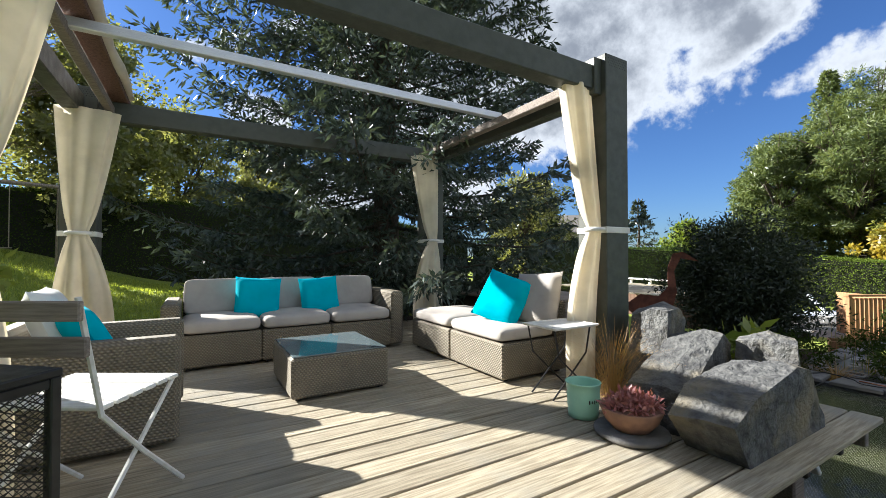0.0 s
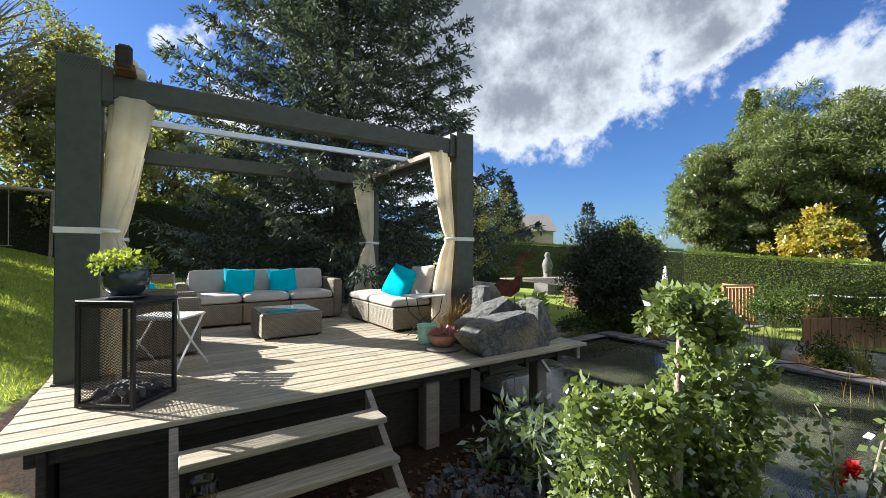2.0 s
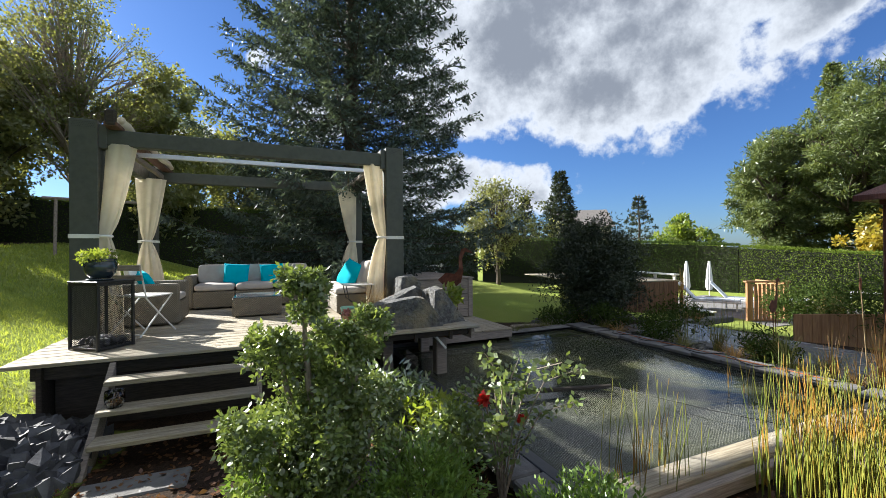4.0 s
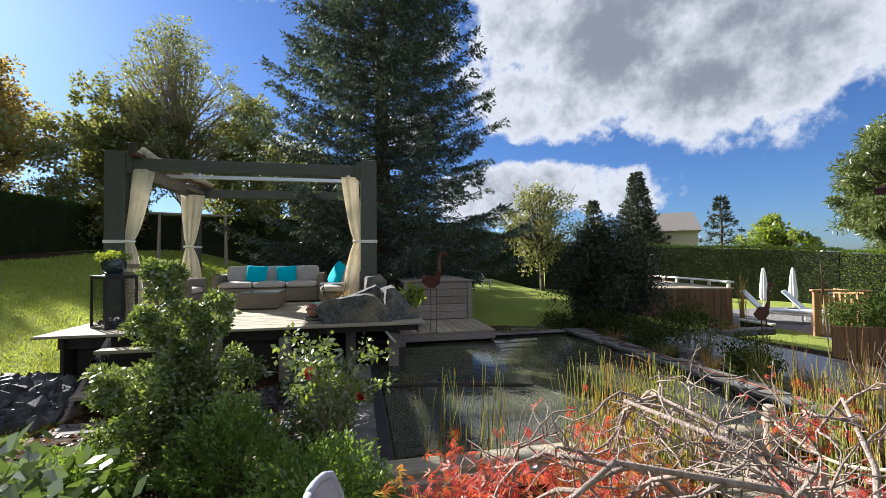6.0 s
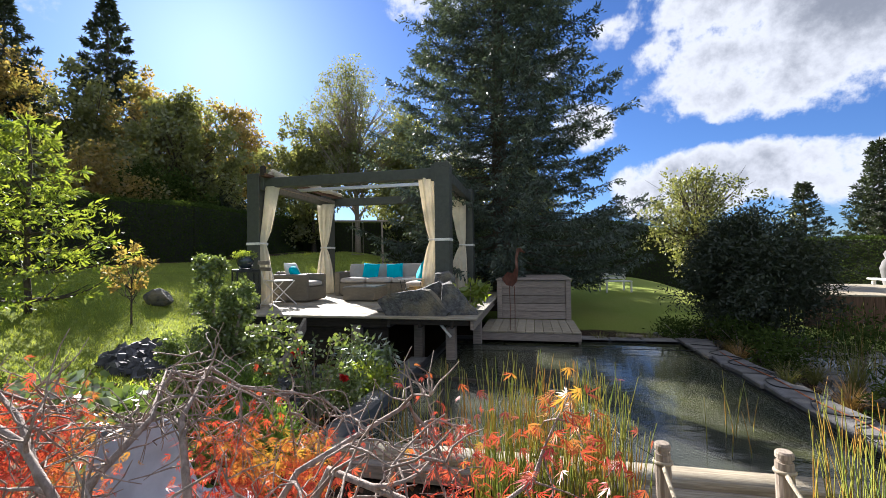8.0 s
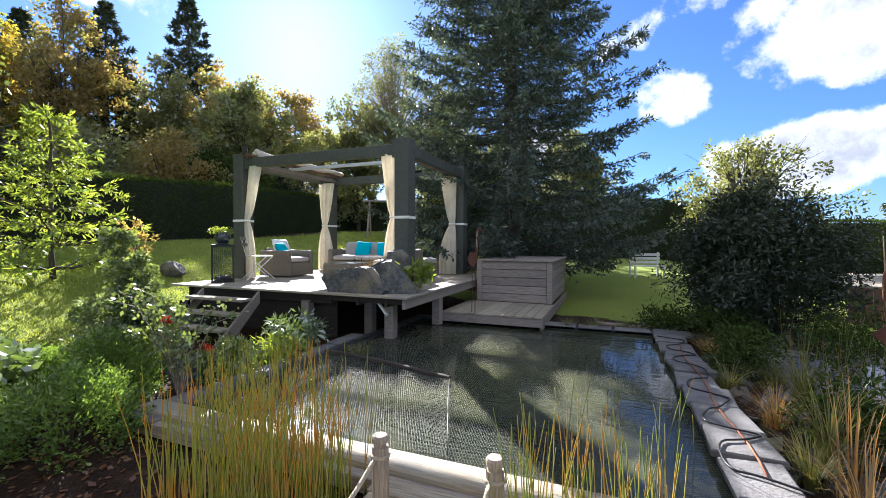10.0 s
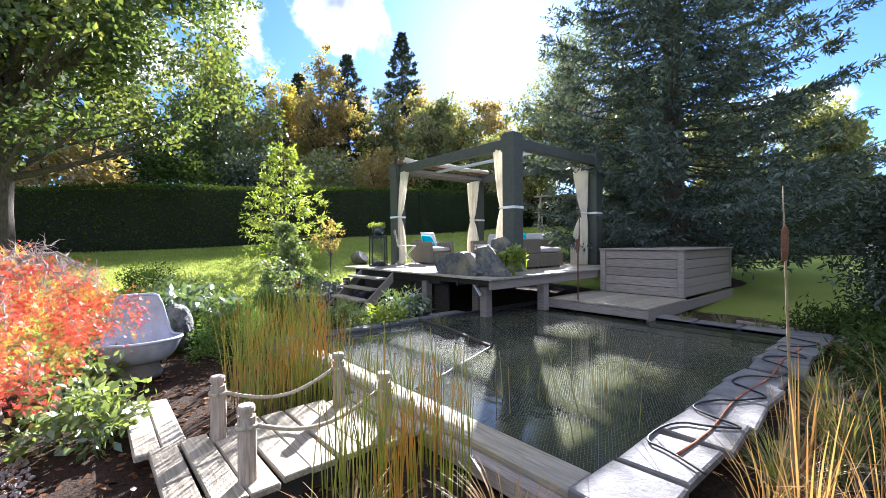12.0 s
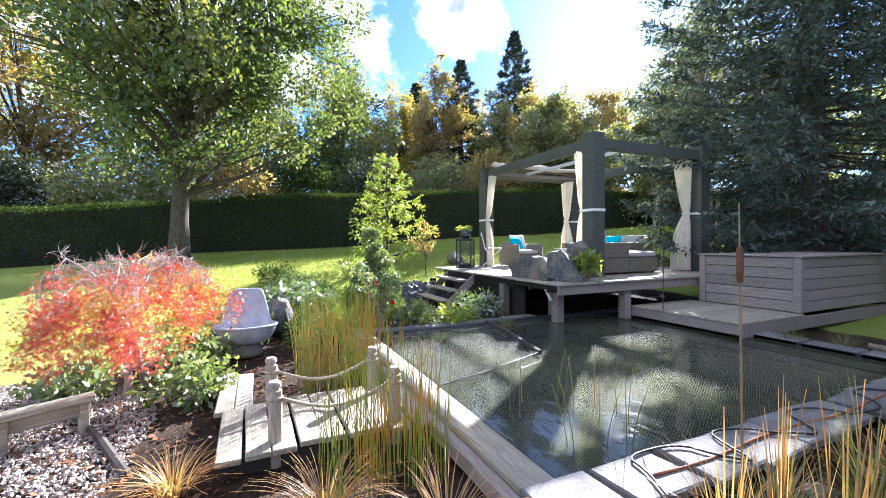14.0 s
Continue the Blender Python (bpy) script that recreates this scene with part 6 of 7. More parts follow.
for k, (x, y, r, h) in enumerate(((8.15, -0.6, 0.4, 0.5), (8.2, 0.5, 0.42, 0.55), (8.35, -2.2, 0.35, 0.5), (7.6, 1.25, 0.5, 0.4), (8.6, -4.1, 0.35, 0.3), (9.2, -0.3, 0.5, 0.7))):
    leafy_plant("bank_plant", (x, y, -0.74), r, h, 34, 50, 0.07, 0.3, HEDGE, "dark green leafy plant on the pond bank", 260 + k, 10, "plant", 0.34)
for k, (x, y) in enumerate(((6.2, 0.75), (6.6, 0.95), (7.0, 0.95), (4.1, -1.9), (8.0, 0.4))):
    tuft("sedge", (x, y, -0.68), 0.28, 0.25, 160, 0.007, SEDGE, "low tuft of green grass at the pond bank", "ornamental grass", 140 + k, 0.8)


def cattail(x, y, h, seed, label):
    rnd = random.Random(seed)
    t = thing("cattail", pose(x, y, -0.7), label, "cattail")
    dx, dy = rnd.uniform(-0.08, 0.08), rnd.uniform(-0.08, 0.08)
    P = [(dx * k / 5, dy * k / 5, h * k / 5) for k in range(6)]
    part("stalk", Build().tube(P, [0.006, 0.006, 0.005, 0.005, 0.004, 0.002], 6), STALK, t, smooth=True)
    zc = h * 0.84
    part("head", Build().lathe([(0.003, -0.075), (0.010, -0.068), (0.0125, -0.03), (0.0125, 0.04), (0.0095, 0.062), (0.003, 0.07)], 12, m=pose(dx * 0.84, dy * 0.84, zc)), CATTAIL, t, smooth=True)


for k, (x, y, h, n) in enumerate(((8.10, -3.62, 0.80, 24), (8.32, -3.40, 0.95, 26), (8.0, -3.1, 0.80, 18), (8.6, -3.75, 0.7, 18))):
    tuft("cattail_leaves", (x, y, -0.7), h, 0.13, n, 0.014, CATLEAF, "upright orange and tan reed blades at the bank", "reeds", 170 + k, 0.3)
for k, (x, y, s) in enumerate(((8.0, -2.0, 0.4), (8.3, -1.0, 0.4), (7.95, 0.0, 0.4), (8.6, -2.8, 0.5), (8.9, -1.9, 0.5), (7.9, -2.9, 0.35), (8.1, 1.2, 0.4), (7.85, -1.3, 0.35))):
    tuft("bank_grass", (x, y, -0.72), 0.38, s, 150, 0.007, SEDGE if k % 2 else STRAW, "low mixed green and tan grass on the bank", "ornamental grass", 180 + k, 0.9)
STALK = material("dry_stalk", (0.26, 0.2, 0.1), 0.8, (0.18, 0.12, 0.06), 12)
CATTAIL = material("brown_felt", (0.16, 0.07, 0.035), 0.95, (0.10, 0.045, 0.025), 30, bump=0.5, bump_scale=150)
cattail(8.04, -3.41, 1.45, 1, "cattail with a brown head on a tall stalk")


# ---- shrubs round the stairs ----
def cloud_shrub():
    rng = np.random.default_rng(55)
    t = thing("cloud_pruned_shrub", pose(2.20, -3.20, -0.72), "cloud-pruned shrub of small glossy leaves beside the stairs", "shrub")
    lumps = [(-0.12, -0.10, 1.40, 0.19), (-0.30, 0.10, 1.06, 0.22), (0.16, -0.14, 1.08, 0.2), (0.42, -0.12, 1.15, 0.19), (-0.05, 0.2, 0.86, 0.26), (0.30, 0.05, 0.8, 0.28), (-0.42, -0.18, 0.72, 0.26), (0.05, -0.34, 0.68, 0.28), (0.55, 0.1, 0.55, 0.28),
             (-0.25, 0.28, 0.5, 0.3), (0.3, -0.35, 0.4, 0.3), (-0.4, -0.25, 0.38, 0.3), (0.05, 0.0, 0.45, 0.34)]
    b = Build()
    C, R = [], []
    for x, y, z, r in [(0.66 * x, 0.66 * y, z, 0.86 * r) for x, y, z, r in lumps]:
        b.tube([(0.02, 0, -0.05), (x * 0.3, y * 0.3, z * 0.45), (x * 0.8, y * 0.8, z * 0.8), (x, y, z)], [0.03, 0.024, 0.016, 0.008], 6, cap=False)
        for _ in range(16):
            d = rng.normal(size=3)
            d /= np.linalg.norm(d)
            C.append(np.array([x, y, z]) + d * r * (0.55 + 0.4 * rng.random()))
            R.append(r * 0.36)
    part("trunk", b, PALEBARK, t, smooth=True)
    part("crown", quads_mesh("crown", BOX, scatter_leaves(rng, C, R, 120, 0.034, 0.021)), None, t)


cloud_shrub()


def feather_shrub(pos, rad, height, seed, label, mat, n=260):
    """A dwarf conifer: upright fans of scaly sprays."""
    rng = np.random.default_rng(seed)
    t = thing("dwarf_conifer", pose(*pos), label, "shrub")
    d = unit(rng.normal(size=(n, 3)) + np.array([0, 0, 0.5]))
    d[:, 2] = np.abs(d[:, 2])
    C = d * np.array([rad, rad, height]) * (0.6 + 0.4 * rng.random((n, 1)) ** 0.5)
    per = 34
    CC, DD = np.repeat(C, per, 0), np.repeat(unit(d + np.array([0, 0, 0.35]) + 0.3 * rng.normal(size=d.shape)), per, 0)
    side = np.repeat(unit(np.cross(d, rng.normal(size=d.shape))), per, 0)
    u, v = rng.random((n * per, 1)) * 0.20 - 0.08, (rng.random((n * per, 1)) - 0.5) * 0.13
    P = CC + DD * u + side * v * (1.1 - u * 3) + rng.normal(size=CC.shape) * 0.006
    D = unit(DD + side * np.sign(v) * 0.8 + 0.2 * rng.normal(size=DD.shape))
    s = 0.032 * (0.7 + 0.6 * rng.random(n * per))
    b = Build()
    for i in range(14):
        b.tube([(0, 0, -0.03), tuple(C[i] * 0.5), tuple(C[i] * 0.92)], [0.012, 0.008, 0.003], 5, cap=False)
    part("stem", b, BARK, t)
    part("foliage", quads_mesh("foliage", mat, leaf_quads(P, D, rng.normal(size=P.shape), s, s * 0.42)), None, t)


feather_shrub((2.05, -3.05, -0.72), 0.36, 0.52, 201, "rounded bright green dwarf conifer", LIME)
feather_shrub((2.68, -3.66, -0.74), 0.36, 0.62, 202, "rounded bright green dwarf conifer", LIME)
feather_shrub((3.30, -4.25, -0.74), 0.42, 0.52, 203, "spreading lime green dwarf conifer", LIME)
feather_shrub((1.75, -3.75, -0.74), 0.34, 0.36, 204, "low green dwarf conifer", LIME)
feather_shrub((2.5, -4.55, -0.74), 0.40, 0.34, 205, "low spreading green dwarf conifer", HEDGE)
leafy_plant("hydrangea", (1.75, -4.4, -0.74), 0.6, 0.6, 60, 24, 0.11, 0.62, SHINY, "shrub with large glossy green leaves", 211, 14, "shrub", 0.3)
leafy_plant("hydrangea", (2.9, -5.2, -0.74), 0.45, 0.48, 40, 22, 0.10, 0.62, SHINY, "low shrub with large glossy leaves", 212, 14, "shrub", 0.3)
leafy_plant("laurel_shrub", (3.0, -1.75, -0.74), 0.42, 0.46, 44, 26, 0.10, 0.3, SHINY, "low shrub with long glossy leaves beside the deck", 213, 14, "shrub", 0.3)
leafy_plant("laurel_shrub", (3.3, -2.3, -0.74), 0.34, 0.34, 30, 24, 0.09, 0.3, YELLOWGREEN, "low shrub with long yellow-green leaves", 214, 10, "shrub", 0.3)
leafy_plant("dark_shrub", (3.2, -2.9, -0.72), 0.3, 0.42, 40, 50, 0.05, 0.55, BOX, "dark green leafy rose shrub", 215, 12, "shrub", 0.34)


def rose_bush():
    rng = np.random.default_rng(66)
    t = thing("rose_bush", pose(3.3, -3.45, -0.72), "open rose bush with arching stems and one red bloom", "rose bush")
    b, P = Build(), []
    for i in range(11):
        a = rng.random() * 6.28
        R, h = 0.15 + 0.33 * rng.random(), 0.65 + 0.5 * rng.random()
        pts = [np.array([0, 0, 0.0]), np.array([math.cos(a) * R * 0.25, math.sin(a) * R * 0.25, h * 0.5]), np.array([math.cos(a) * R * 0.65, math.sin(a) * R * 0.65, h * 0.9]), np.array([math.cos(a) * R * 1.2, math.sin(a) * R * 1.2, h])]
        b.tube([tuple(p) for p in pts], [0.007, 0.006, 0.004, 0.002], 5, cap=False)
        for q in np.linspace(0.8, 3.0, 14):
            k = min(2, int(q))
            P.append(pts[k] + (pts[k + 1] - pts[k]) * (q - k))
    part("stem", b, PALEBARK, t)
    part("foliage", quads_mesh("foliage", BOX, scatter_leaves(rng, P, np.full(len(P), 0.05), 6, 0.042, 0.028)), None, t)
    for x, y, z in ((-0.14, -0.03, 0.73), (0.22, 0.1, 0.50)):
        c = np.array([[x, y, z]])
        part("bloom", quads_mesh("bloom", ROSE, scatter_leaves(rng, c, [0.022], 60, 0.034, 0.03)), None, t, "red bloom")


rose_bush()
for k, (x, y, r, h, m) in enumerate(((4.05, -5.65, 0.34, 0.36, BOX), (4.9, -5.55, 0.36, 0.34, BOX), (4.4, -6.55, 0.36, 0.3, BOX), (3.6, -5.7, 0.34, 0.36, BOX))):
    leafy_plant("border_plant", (x, y, -0.73), r, h, 26, 26, 0.075, 0.5, m, "leafy green border plant under the maple", 230 + k, 10, "plant", 0.35)
for k, (x, y, r, h, m) in enumerate(((-0.6, -4.3, 0.55, 0.5, BOX), (0.3, -4.0, 0.45, 0.42, HEDGE), (1.1, -4.4, 0.45, 0.4, BOX), (-1.6, -4.6, 0.5, 0.45, HEDGE), (1.2, -5.3, 0.4, 0.34, SHINY))):
    leafy_plant("low_shrub", ray_place(x, y, -0.03), r, h, 40, 55, 0.05, 0.5, m, "low rounded green shrub on the lawn edge", 240 + k, 10, "shrub", 0.34)
spruce_tree("young_tree", ray_place(-2.9, -1.5), 3.3, 1.35, 0.04, 250, "young conical tree with tiers of bright yellow-green leaves", YELLOWGREEN, 0.2, 0.66, 0.10, 0.40, 0.0)
leafy_tree("sapling", ray_place(-1.7, -0.75), 1.5, 0.5, 0.3, 0.02, 251, "thin sapling with orange autumn leaves", AUTUMN, 22, 26, 0.07, 0.6, limbs=20)

# ---- stones, gravel, small furniture on the ground ----
zg = lambda x, y: gz(x, y)
chip_heap("slate_chips", (-0.75, -2.35, 0.74, -0.85), 620, 0.13, 301, "heap of dark slate pieces beside the stairs", SLATE, zg, 0.20)
chip_heap("slate_chips", (1.9, -3.1, 3.6, -1.3), 900, 0.05, 302, "dark slate chips under the deck edge", SLATE, zg, 0.02)
chip_heap("slate_chips", (1.9, -3.0, 2.5, -2.4), 60, 0.12, 303, "loose grey stones beside the shrubs", STONE, zg, 0.03)
chip_heap("pale_gravel", (3.7, -8.4, 7.6, -5.75), 17000, 0.02, 304, "pale gravel path", GRAVEL, zg, 0.012)
chip_heap("bank_stones", (7.75, -3.6, 8.7, 0.8), 70, 0.12, 305, "grey stones along the pond bank", ROCK, zg, 0.05)
chip_heap("bank_stones", (7.2, 0.8, 10.2, 2.2), 50, 0.16, 306, "grey stones at the far pond bank", ROCK, zg, 0.05)
soft_rock("boulder", pose(-2.5, 0.55, gz(-2.5, 0.55) + 0.14), (0.62, 0.5, 0.42), 63, "rounded boulder lying on the lawn")
soft_rock("boulder", pose(0.2, -3.45, gz(0.2, -3.45) + 0.05), (0.4, 0.3, 0.2), 64, "small grey boulder on the lawn")
ed = tagged(part("path_edging", Build().tube([(3.6, -6.75, -0.7), (4.6, -6.5, -0.7), (5.4, -6.05, -0.7), (6.1, -5.72, -0.71)], 0.03, 8), DARKWOOD), "dark rounded edging along the gravel path", "edging", kind="structure")
lb = thing("low_bench", pose(5.34, -6.34, -0.76, 0, 0, -62), "low plain wooden bench at the path", "bench")
part("seat", Build().box(-0.26, -0.05, 0.25, 0.26, 0.05, 0.30, 0.008), DECKWOOD, lb)
part("apron", Build().box(-0.24, -0.03, 0.15, 0.24, -0.005, 0.248, 0.005), DECKWOOD, lb)
for x in (-0.22, 0.18):
    part("leg", Build().box(x, -0.045, 0, x + 0.05, 0.045, 0.249, 0.005), DECKWOOD, lb)
log = tagged(part("log", Build().tube([(6.6, 1.55, -0.66), (7.2, 1.42, -0.655), (7.9, 1.35, -0.66)], 0.035, 8), PALEBARK), "thin pale log lying on the grass", "log")

rng_ = np.random.default_rng(310)
n_ = 2600
P_ = np.stack([rng_.uniform(1.8, 7.0, n_), rng_.uniform(-6.6, -3.9, n_), np.zeros(n_)], 1)
P2_ = np.stack([rng_.uniform(-0.6, 3.6, n_), rng_.uniform(-3.4, -1.2, n_), np.zeros(n_)], 1)
P_ = np.concatenate([P_, P2_])
P_ = P_[~((P_[:, 0] > 3.4) & (P_[:, 1] > -4.0))]
P_[:, 2] = ground_z(P_[:, 0], P_[:, 1]) + 0.012
s_ = 0.05 * (0.6 + 0.8 * rng_.random(len(P_)))
D_ = unit(rng_.normal(size=P_.shape) * np.array([1, 1, 0.25]))
lit = part("leaf_litter", quads_mesh("leaf_litter", LITTER, leaf_quads(P_, D_, unit(rng_.normal(size=P_.shape) * 0.4 + np.array([0, 0, 1.0])), s_, s_ * 0.6)), None)
tagged(lit, "fallen brown leaves on the beds", "leaf litter", kind="stuff")

# lawn blades on the near slopes
rng_ = np.random.default_rng(320)
n_ = 135000
P_ = np.stack([rng_.uniform(-6.0, 2.2, n_), rng_.uniform(-8.0, 5.0, n_), np.zeros(n_)], 1)
keep_ = (soil_at(P_[:, 0], P_[:, 1]) < 0.45) & ~((P_[:, 0] > -0.1) & (P_[:, 1] > -1.25))
P_ = P_[keep_]
P_[:, 2] = ground_z(P_[:, 0], P_[:, 1]) - 0.004
D_ = unit(rng_.normal(size=P_.shape) * 0.45 + np.array([0, 0, 1.0]))
s_ = 0.05 * (0.6 + 0.8 * rng_.random(len(P_)))
gr = part("lawn_grass", quads_mesh("lawn_grass", BLADE, leaf_quads(P_, D_, rng_.normal(size=P_.shape), s_, s_ * 0.16)), None)
tagged(gr, "short green lawn grass", "grass", kind="stuff")

n_ = 34000
P_ = np.stack([rng_.uniform(-6.5, 3.0, n_), rng_.uniform(5.0, 16.0, n_), np.zeros(n_)], 1)
P_ = P_[soil_at(P_[:, 0], P_[:, 1]) < 0.45]
P_[:, 2] = ground_z(P_[:, 0], P_[:, 1]) - 0.004
D_ = unit(rng_.normal(size=P_.shape) * 0.45 + np.array([0, 0, 1.0]))
s_ = 0.09 * (0.6 + 0.8 * rng_.random(len(P_)))
gr = part("lawn_grass", quads_mesh("lawn_grass", BLADE, leaf_quads(P_, D_, rng_.normal(size=P_.shape), s_, s_ * 0.2)), None)
tagged(gr, "short green lawn grass behind the deck", "grass", kind="stuff")

# ---- terrace and far garden ----
def upper_pool():
    b = Build().grid(2, 2, lambda u, v: (8.7 + u * 1.7, -4.2 + v * 4.6, -0.70))
    tagged(part("upper_pool", b, POOLGREY), "shallow grey planted pool beyond the pond", "water", kind="structure")
    c = thing("pool_edging", pose(0, 0, 0), "grey stones round the upper pool", "paving", kind="structure")
    rnd = random.Random(9)
    for i in range(11):
        part("stone", Build().box(8.42, -4.2 + i * 0.44, -0.78, 8.72, -3.8 + i * 0.44, -0.66 + rnd.uniform(-0.01, 0.02), 0.02), STONE, c)
    for i in range(7):
        part("stone", Build().box(8.75 + i * 0.46, 0.38, -0.8, 9.18 + i * 0.46, 0.66, -0.66 + rnd.uniform(-0.01, 0.02), 0.02), STONE, c)


POOLGREY = material("grey_shallow_water", (0.16, 0.17, 0.19), 0.25, (0.22, 0.22, 0.23), 2.0, bump=0.15, bump_scale=14)
upper_pool()


def plank_wall(name, a, b_, z0, z1, label, cap=True, mat=None):
    """A wall of upright planks between two points of the plan."""
    a, b_ = Vector((*a, 0)), Vector((*b_, 0))
    L = (b_ - a).length
    t = thing(name, pose(a.x, a.y, z0, 0, 0, math.degrees(math.atan2(b_.y - a.y, b_.x - a.x))), label, "wooden wall", kind="structure")
    n = max(2, int(L / 0.16))
    w = L / n
    me = Build().box(0.004, -0.015, 0, w - 0.004, 0.015, z1 - z0, 0.005).mesh("plank", mat or REDWOOD)
    for i in range(n):
        ob = new("plank", me)
        ob.parent, ob.location = t, (i * w, random.uniform(-0.004, 0.004), 0)
    if cap:
        part("cap_rail", Build().box(-0.03, -0.08, z1 - z0 + 0.001, L + 0.03, 0.08, z1 - z0 + 0.05, 0.006), WHITEMETAL, t, "pale cap rail")
    return t


plank_wall("wooden_wall", (10.9, 3.95), (13.79, 3.17), -1.2, -0.10, "dark brown upright-plank front of a raised terrace", False)
plank_wall("wooden_wall", (13.80, 3.20), (14.6, 7.6), -1.2, -0.10, "dark brown upright-plank side of a raised terrace", False)


def terrace_top():
    """The pale boards on the raised terrace and the low white railing at its edge."""
    c = [(10.86, 3.93), (13.82, 3.13), (14.66, 7.6), (11.7, 8.4)]
    t = thing("terrace_deck", pose(0, 0, 0), "pale boarded top of the raised terrace", "deck", kind="structure")
    n = 18
    for i in range(n):
        u0, u1 = i / n + 0.003, (i + 1) / n - 0.003
        q = [(a[0] + (d[0] - a[0]) * u, a[1] + (d[1] - a[1]) * u) for a, d in ((c[0], c[3]), (c[1], c[2])) for u in (u0, u1)]
        b = Build()
        b.add([(x, y, z) for z in (-0.098, -0.064) for x, y in q], [(0, 1, 3, 2), (4, 6, 7, 5), (0, 4, 5, 1), (2, 3, 7, 6), (0, 2, 6, 4), (1, 5, 7, 3)])
        part("board", b, DECKWOOD, t)
    r = thing("terrace_railing", pose(13.80, 3.22, -0.063, 0, 0, 79.5), "low white railing with short posts on the raised terrace", "railing")
    part("rail", Build().box(0, -0.11, 0.14, 4.40, 0.11, 0.185, 0.008), WHITEMETAL, r)
    for k in range(6):
        part("post", Build().box(0.05 + k * 0.84, -0.035, 0, 0.13 + k * 0.84, 0.035, 0.139, 0.005), WHITEMETAL, r)


terrace_top()
tuft("dry_reeds", (14.75, 3.75, -1.17), 1.5, 0.16, 70, 0.018, STRAW, "upright bundle of dry straw-coloured reeds on the patio", "grass", 440, 0.2, 0.07)
plank_wall("raised_bed", (11.2, -1.15), (14.2, -2.6), -1.0, -0.35, "orange-brown plank side of a raised flower bed", False, ORANGEWOOD)
plank_wall("low_fence", (13.86, 3.0), (13.9, 2.12), -1.25, -0.96, "low dark slatted fence at the terrace steps", True, DARKWOOD)
leafy_plant("bed_plants", (13.0, -1.6, -0.6), 1.0, 0.75, 60, 60, 0.12, 0.2, HEDGE, "grassy plants in the raised bed", 401, 10, "plant", 0.35)
leafy_plant("bed_plants", (14.2, 0.1, -1.0), 0.8, 1.0, 60, 60, 0.12, 0.2, HEDGE, "dark grassy plants beside the terrace", 402, 10, "plant", 0.35)
tagged(part("patio", Build().box(14.2, 0.8, -1.24, 20, 6.5, -1.17, 0.01), STONE), "pale stone patio below the hedge", "patio", kind="structure")


def parasol(x, y, z):
    t = thing("parasol", pose(x, y, z), "closed white parasol on a pole", "parasol", "closed parasols")
    part("base", Build().lathe([(0.02, 0), (0.25, 0), (0.25, 0.05), (0.05, 0.08), (0.02, 0.08)], 20), STONE, t)
    part("pole", Build().tube([(0, 0, 0.05), (0, 0, 1.5)], 0.022, 8), WHITEMETAL, t)
    b = Build()
    b.grid(33, 10, lambda u, v: ((0.03 + 0.10 * (1 - v) ** 0.7 * min(1.0, 0.5 + 4 * v)) * (1 + 0.25 * math.cos(8 * 2 * math.pi * u)) * math.cos(2 * math.pi * u), (0.03 + 0.10 * (1 - v) ** 0.7 * min(1.0, 0.5 + 4 * v)) * (1 + 0.25 * math.cos(8 * 2 * math.pi * u)) * math.sin(2 * math.pi * u), 0.32 + 1.22 * v))
    part("canopy", b, WHITECLOTH, t, smooth=True)


parasol(18.5, 6.3, -1.17)
parasol(19.3, 5.85, -1.17)


def lounger(x, y, rot):
    t = thing("sun_lounger", pose(x, y, -1.17, 0, 0, rot), "pale sun lounger with raised back on the patio", "sun lounger", "sun loungers")
    part("frame", Build().box(-0.3, -0.9, 0.26, 0.3, 0.5, 0.32, 0.01), WHITEMETAL, t)
    part("mattress", Build().box(-0.28, -0.88, 0.322, 0.28, 0.45, 0.39, 0.02), SEATPALE, t)
    part("backrest", Build().box(-0.28, 0.0, 0.0, 0.28, 0.7, 0.06, 0.02, m=pose(0, 0.46, 0.36, 48, 0, 0)), SEATPALE, t)
    for sx in (-0.26, 0.22):
        for sy in (-0.8, 0.4):
            part("leg", Build().box(sx, sy, 0, sx + 0.04, sy + 0.04, 0.259, 0.004), WHITEMETAL, t)


SEATPALE = cloth_material("pale_blue_fabric", (0.62, 0.66, 0.72), 0.0)
lounger(15.9, 3.6, 30)
lounger(17.0, 3.2, 30)
lounger(18.0, 2.6, 30)

# slatted wooden screen
sc = thing("slatted_screen", pose(15.0, 1.40, -1.17, 0, 0, -28), "orange-brown slatted wooden screen on the patio", "screen")
for k in range(8):
    part("slat", Build().box(-0.40 + k * 0.115, -0.03, 0.06, -0.335 + k * 0.115, 0.02, 1.06, 0.006), ORANGEWOOD, sc)
for x in (-0.50, 0.53):
    part("post", Build().box(x, -0.05, 0, x + 0.09, 0.04, 1.10, 0.008), ORANGEWOOD, sc)
part("bottom_rail", Build().box(-0.409, -0.028, 0.0, 0.529, 0.018, 0.058, 0.005), ORANGEWOOD, sc)
part("top_rail", Build().box(-0.54, -0.07, 1.102, 0.66, 0.07, 1.15, 0.008), ORANGEWOOD, sc)
part("side_panel", Build().box(0.57, 0.05, 0, 0.62, 1.3, 1.10, 0.008), ORANGEWOOD, sc)

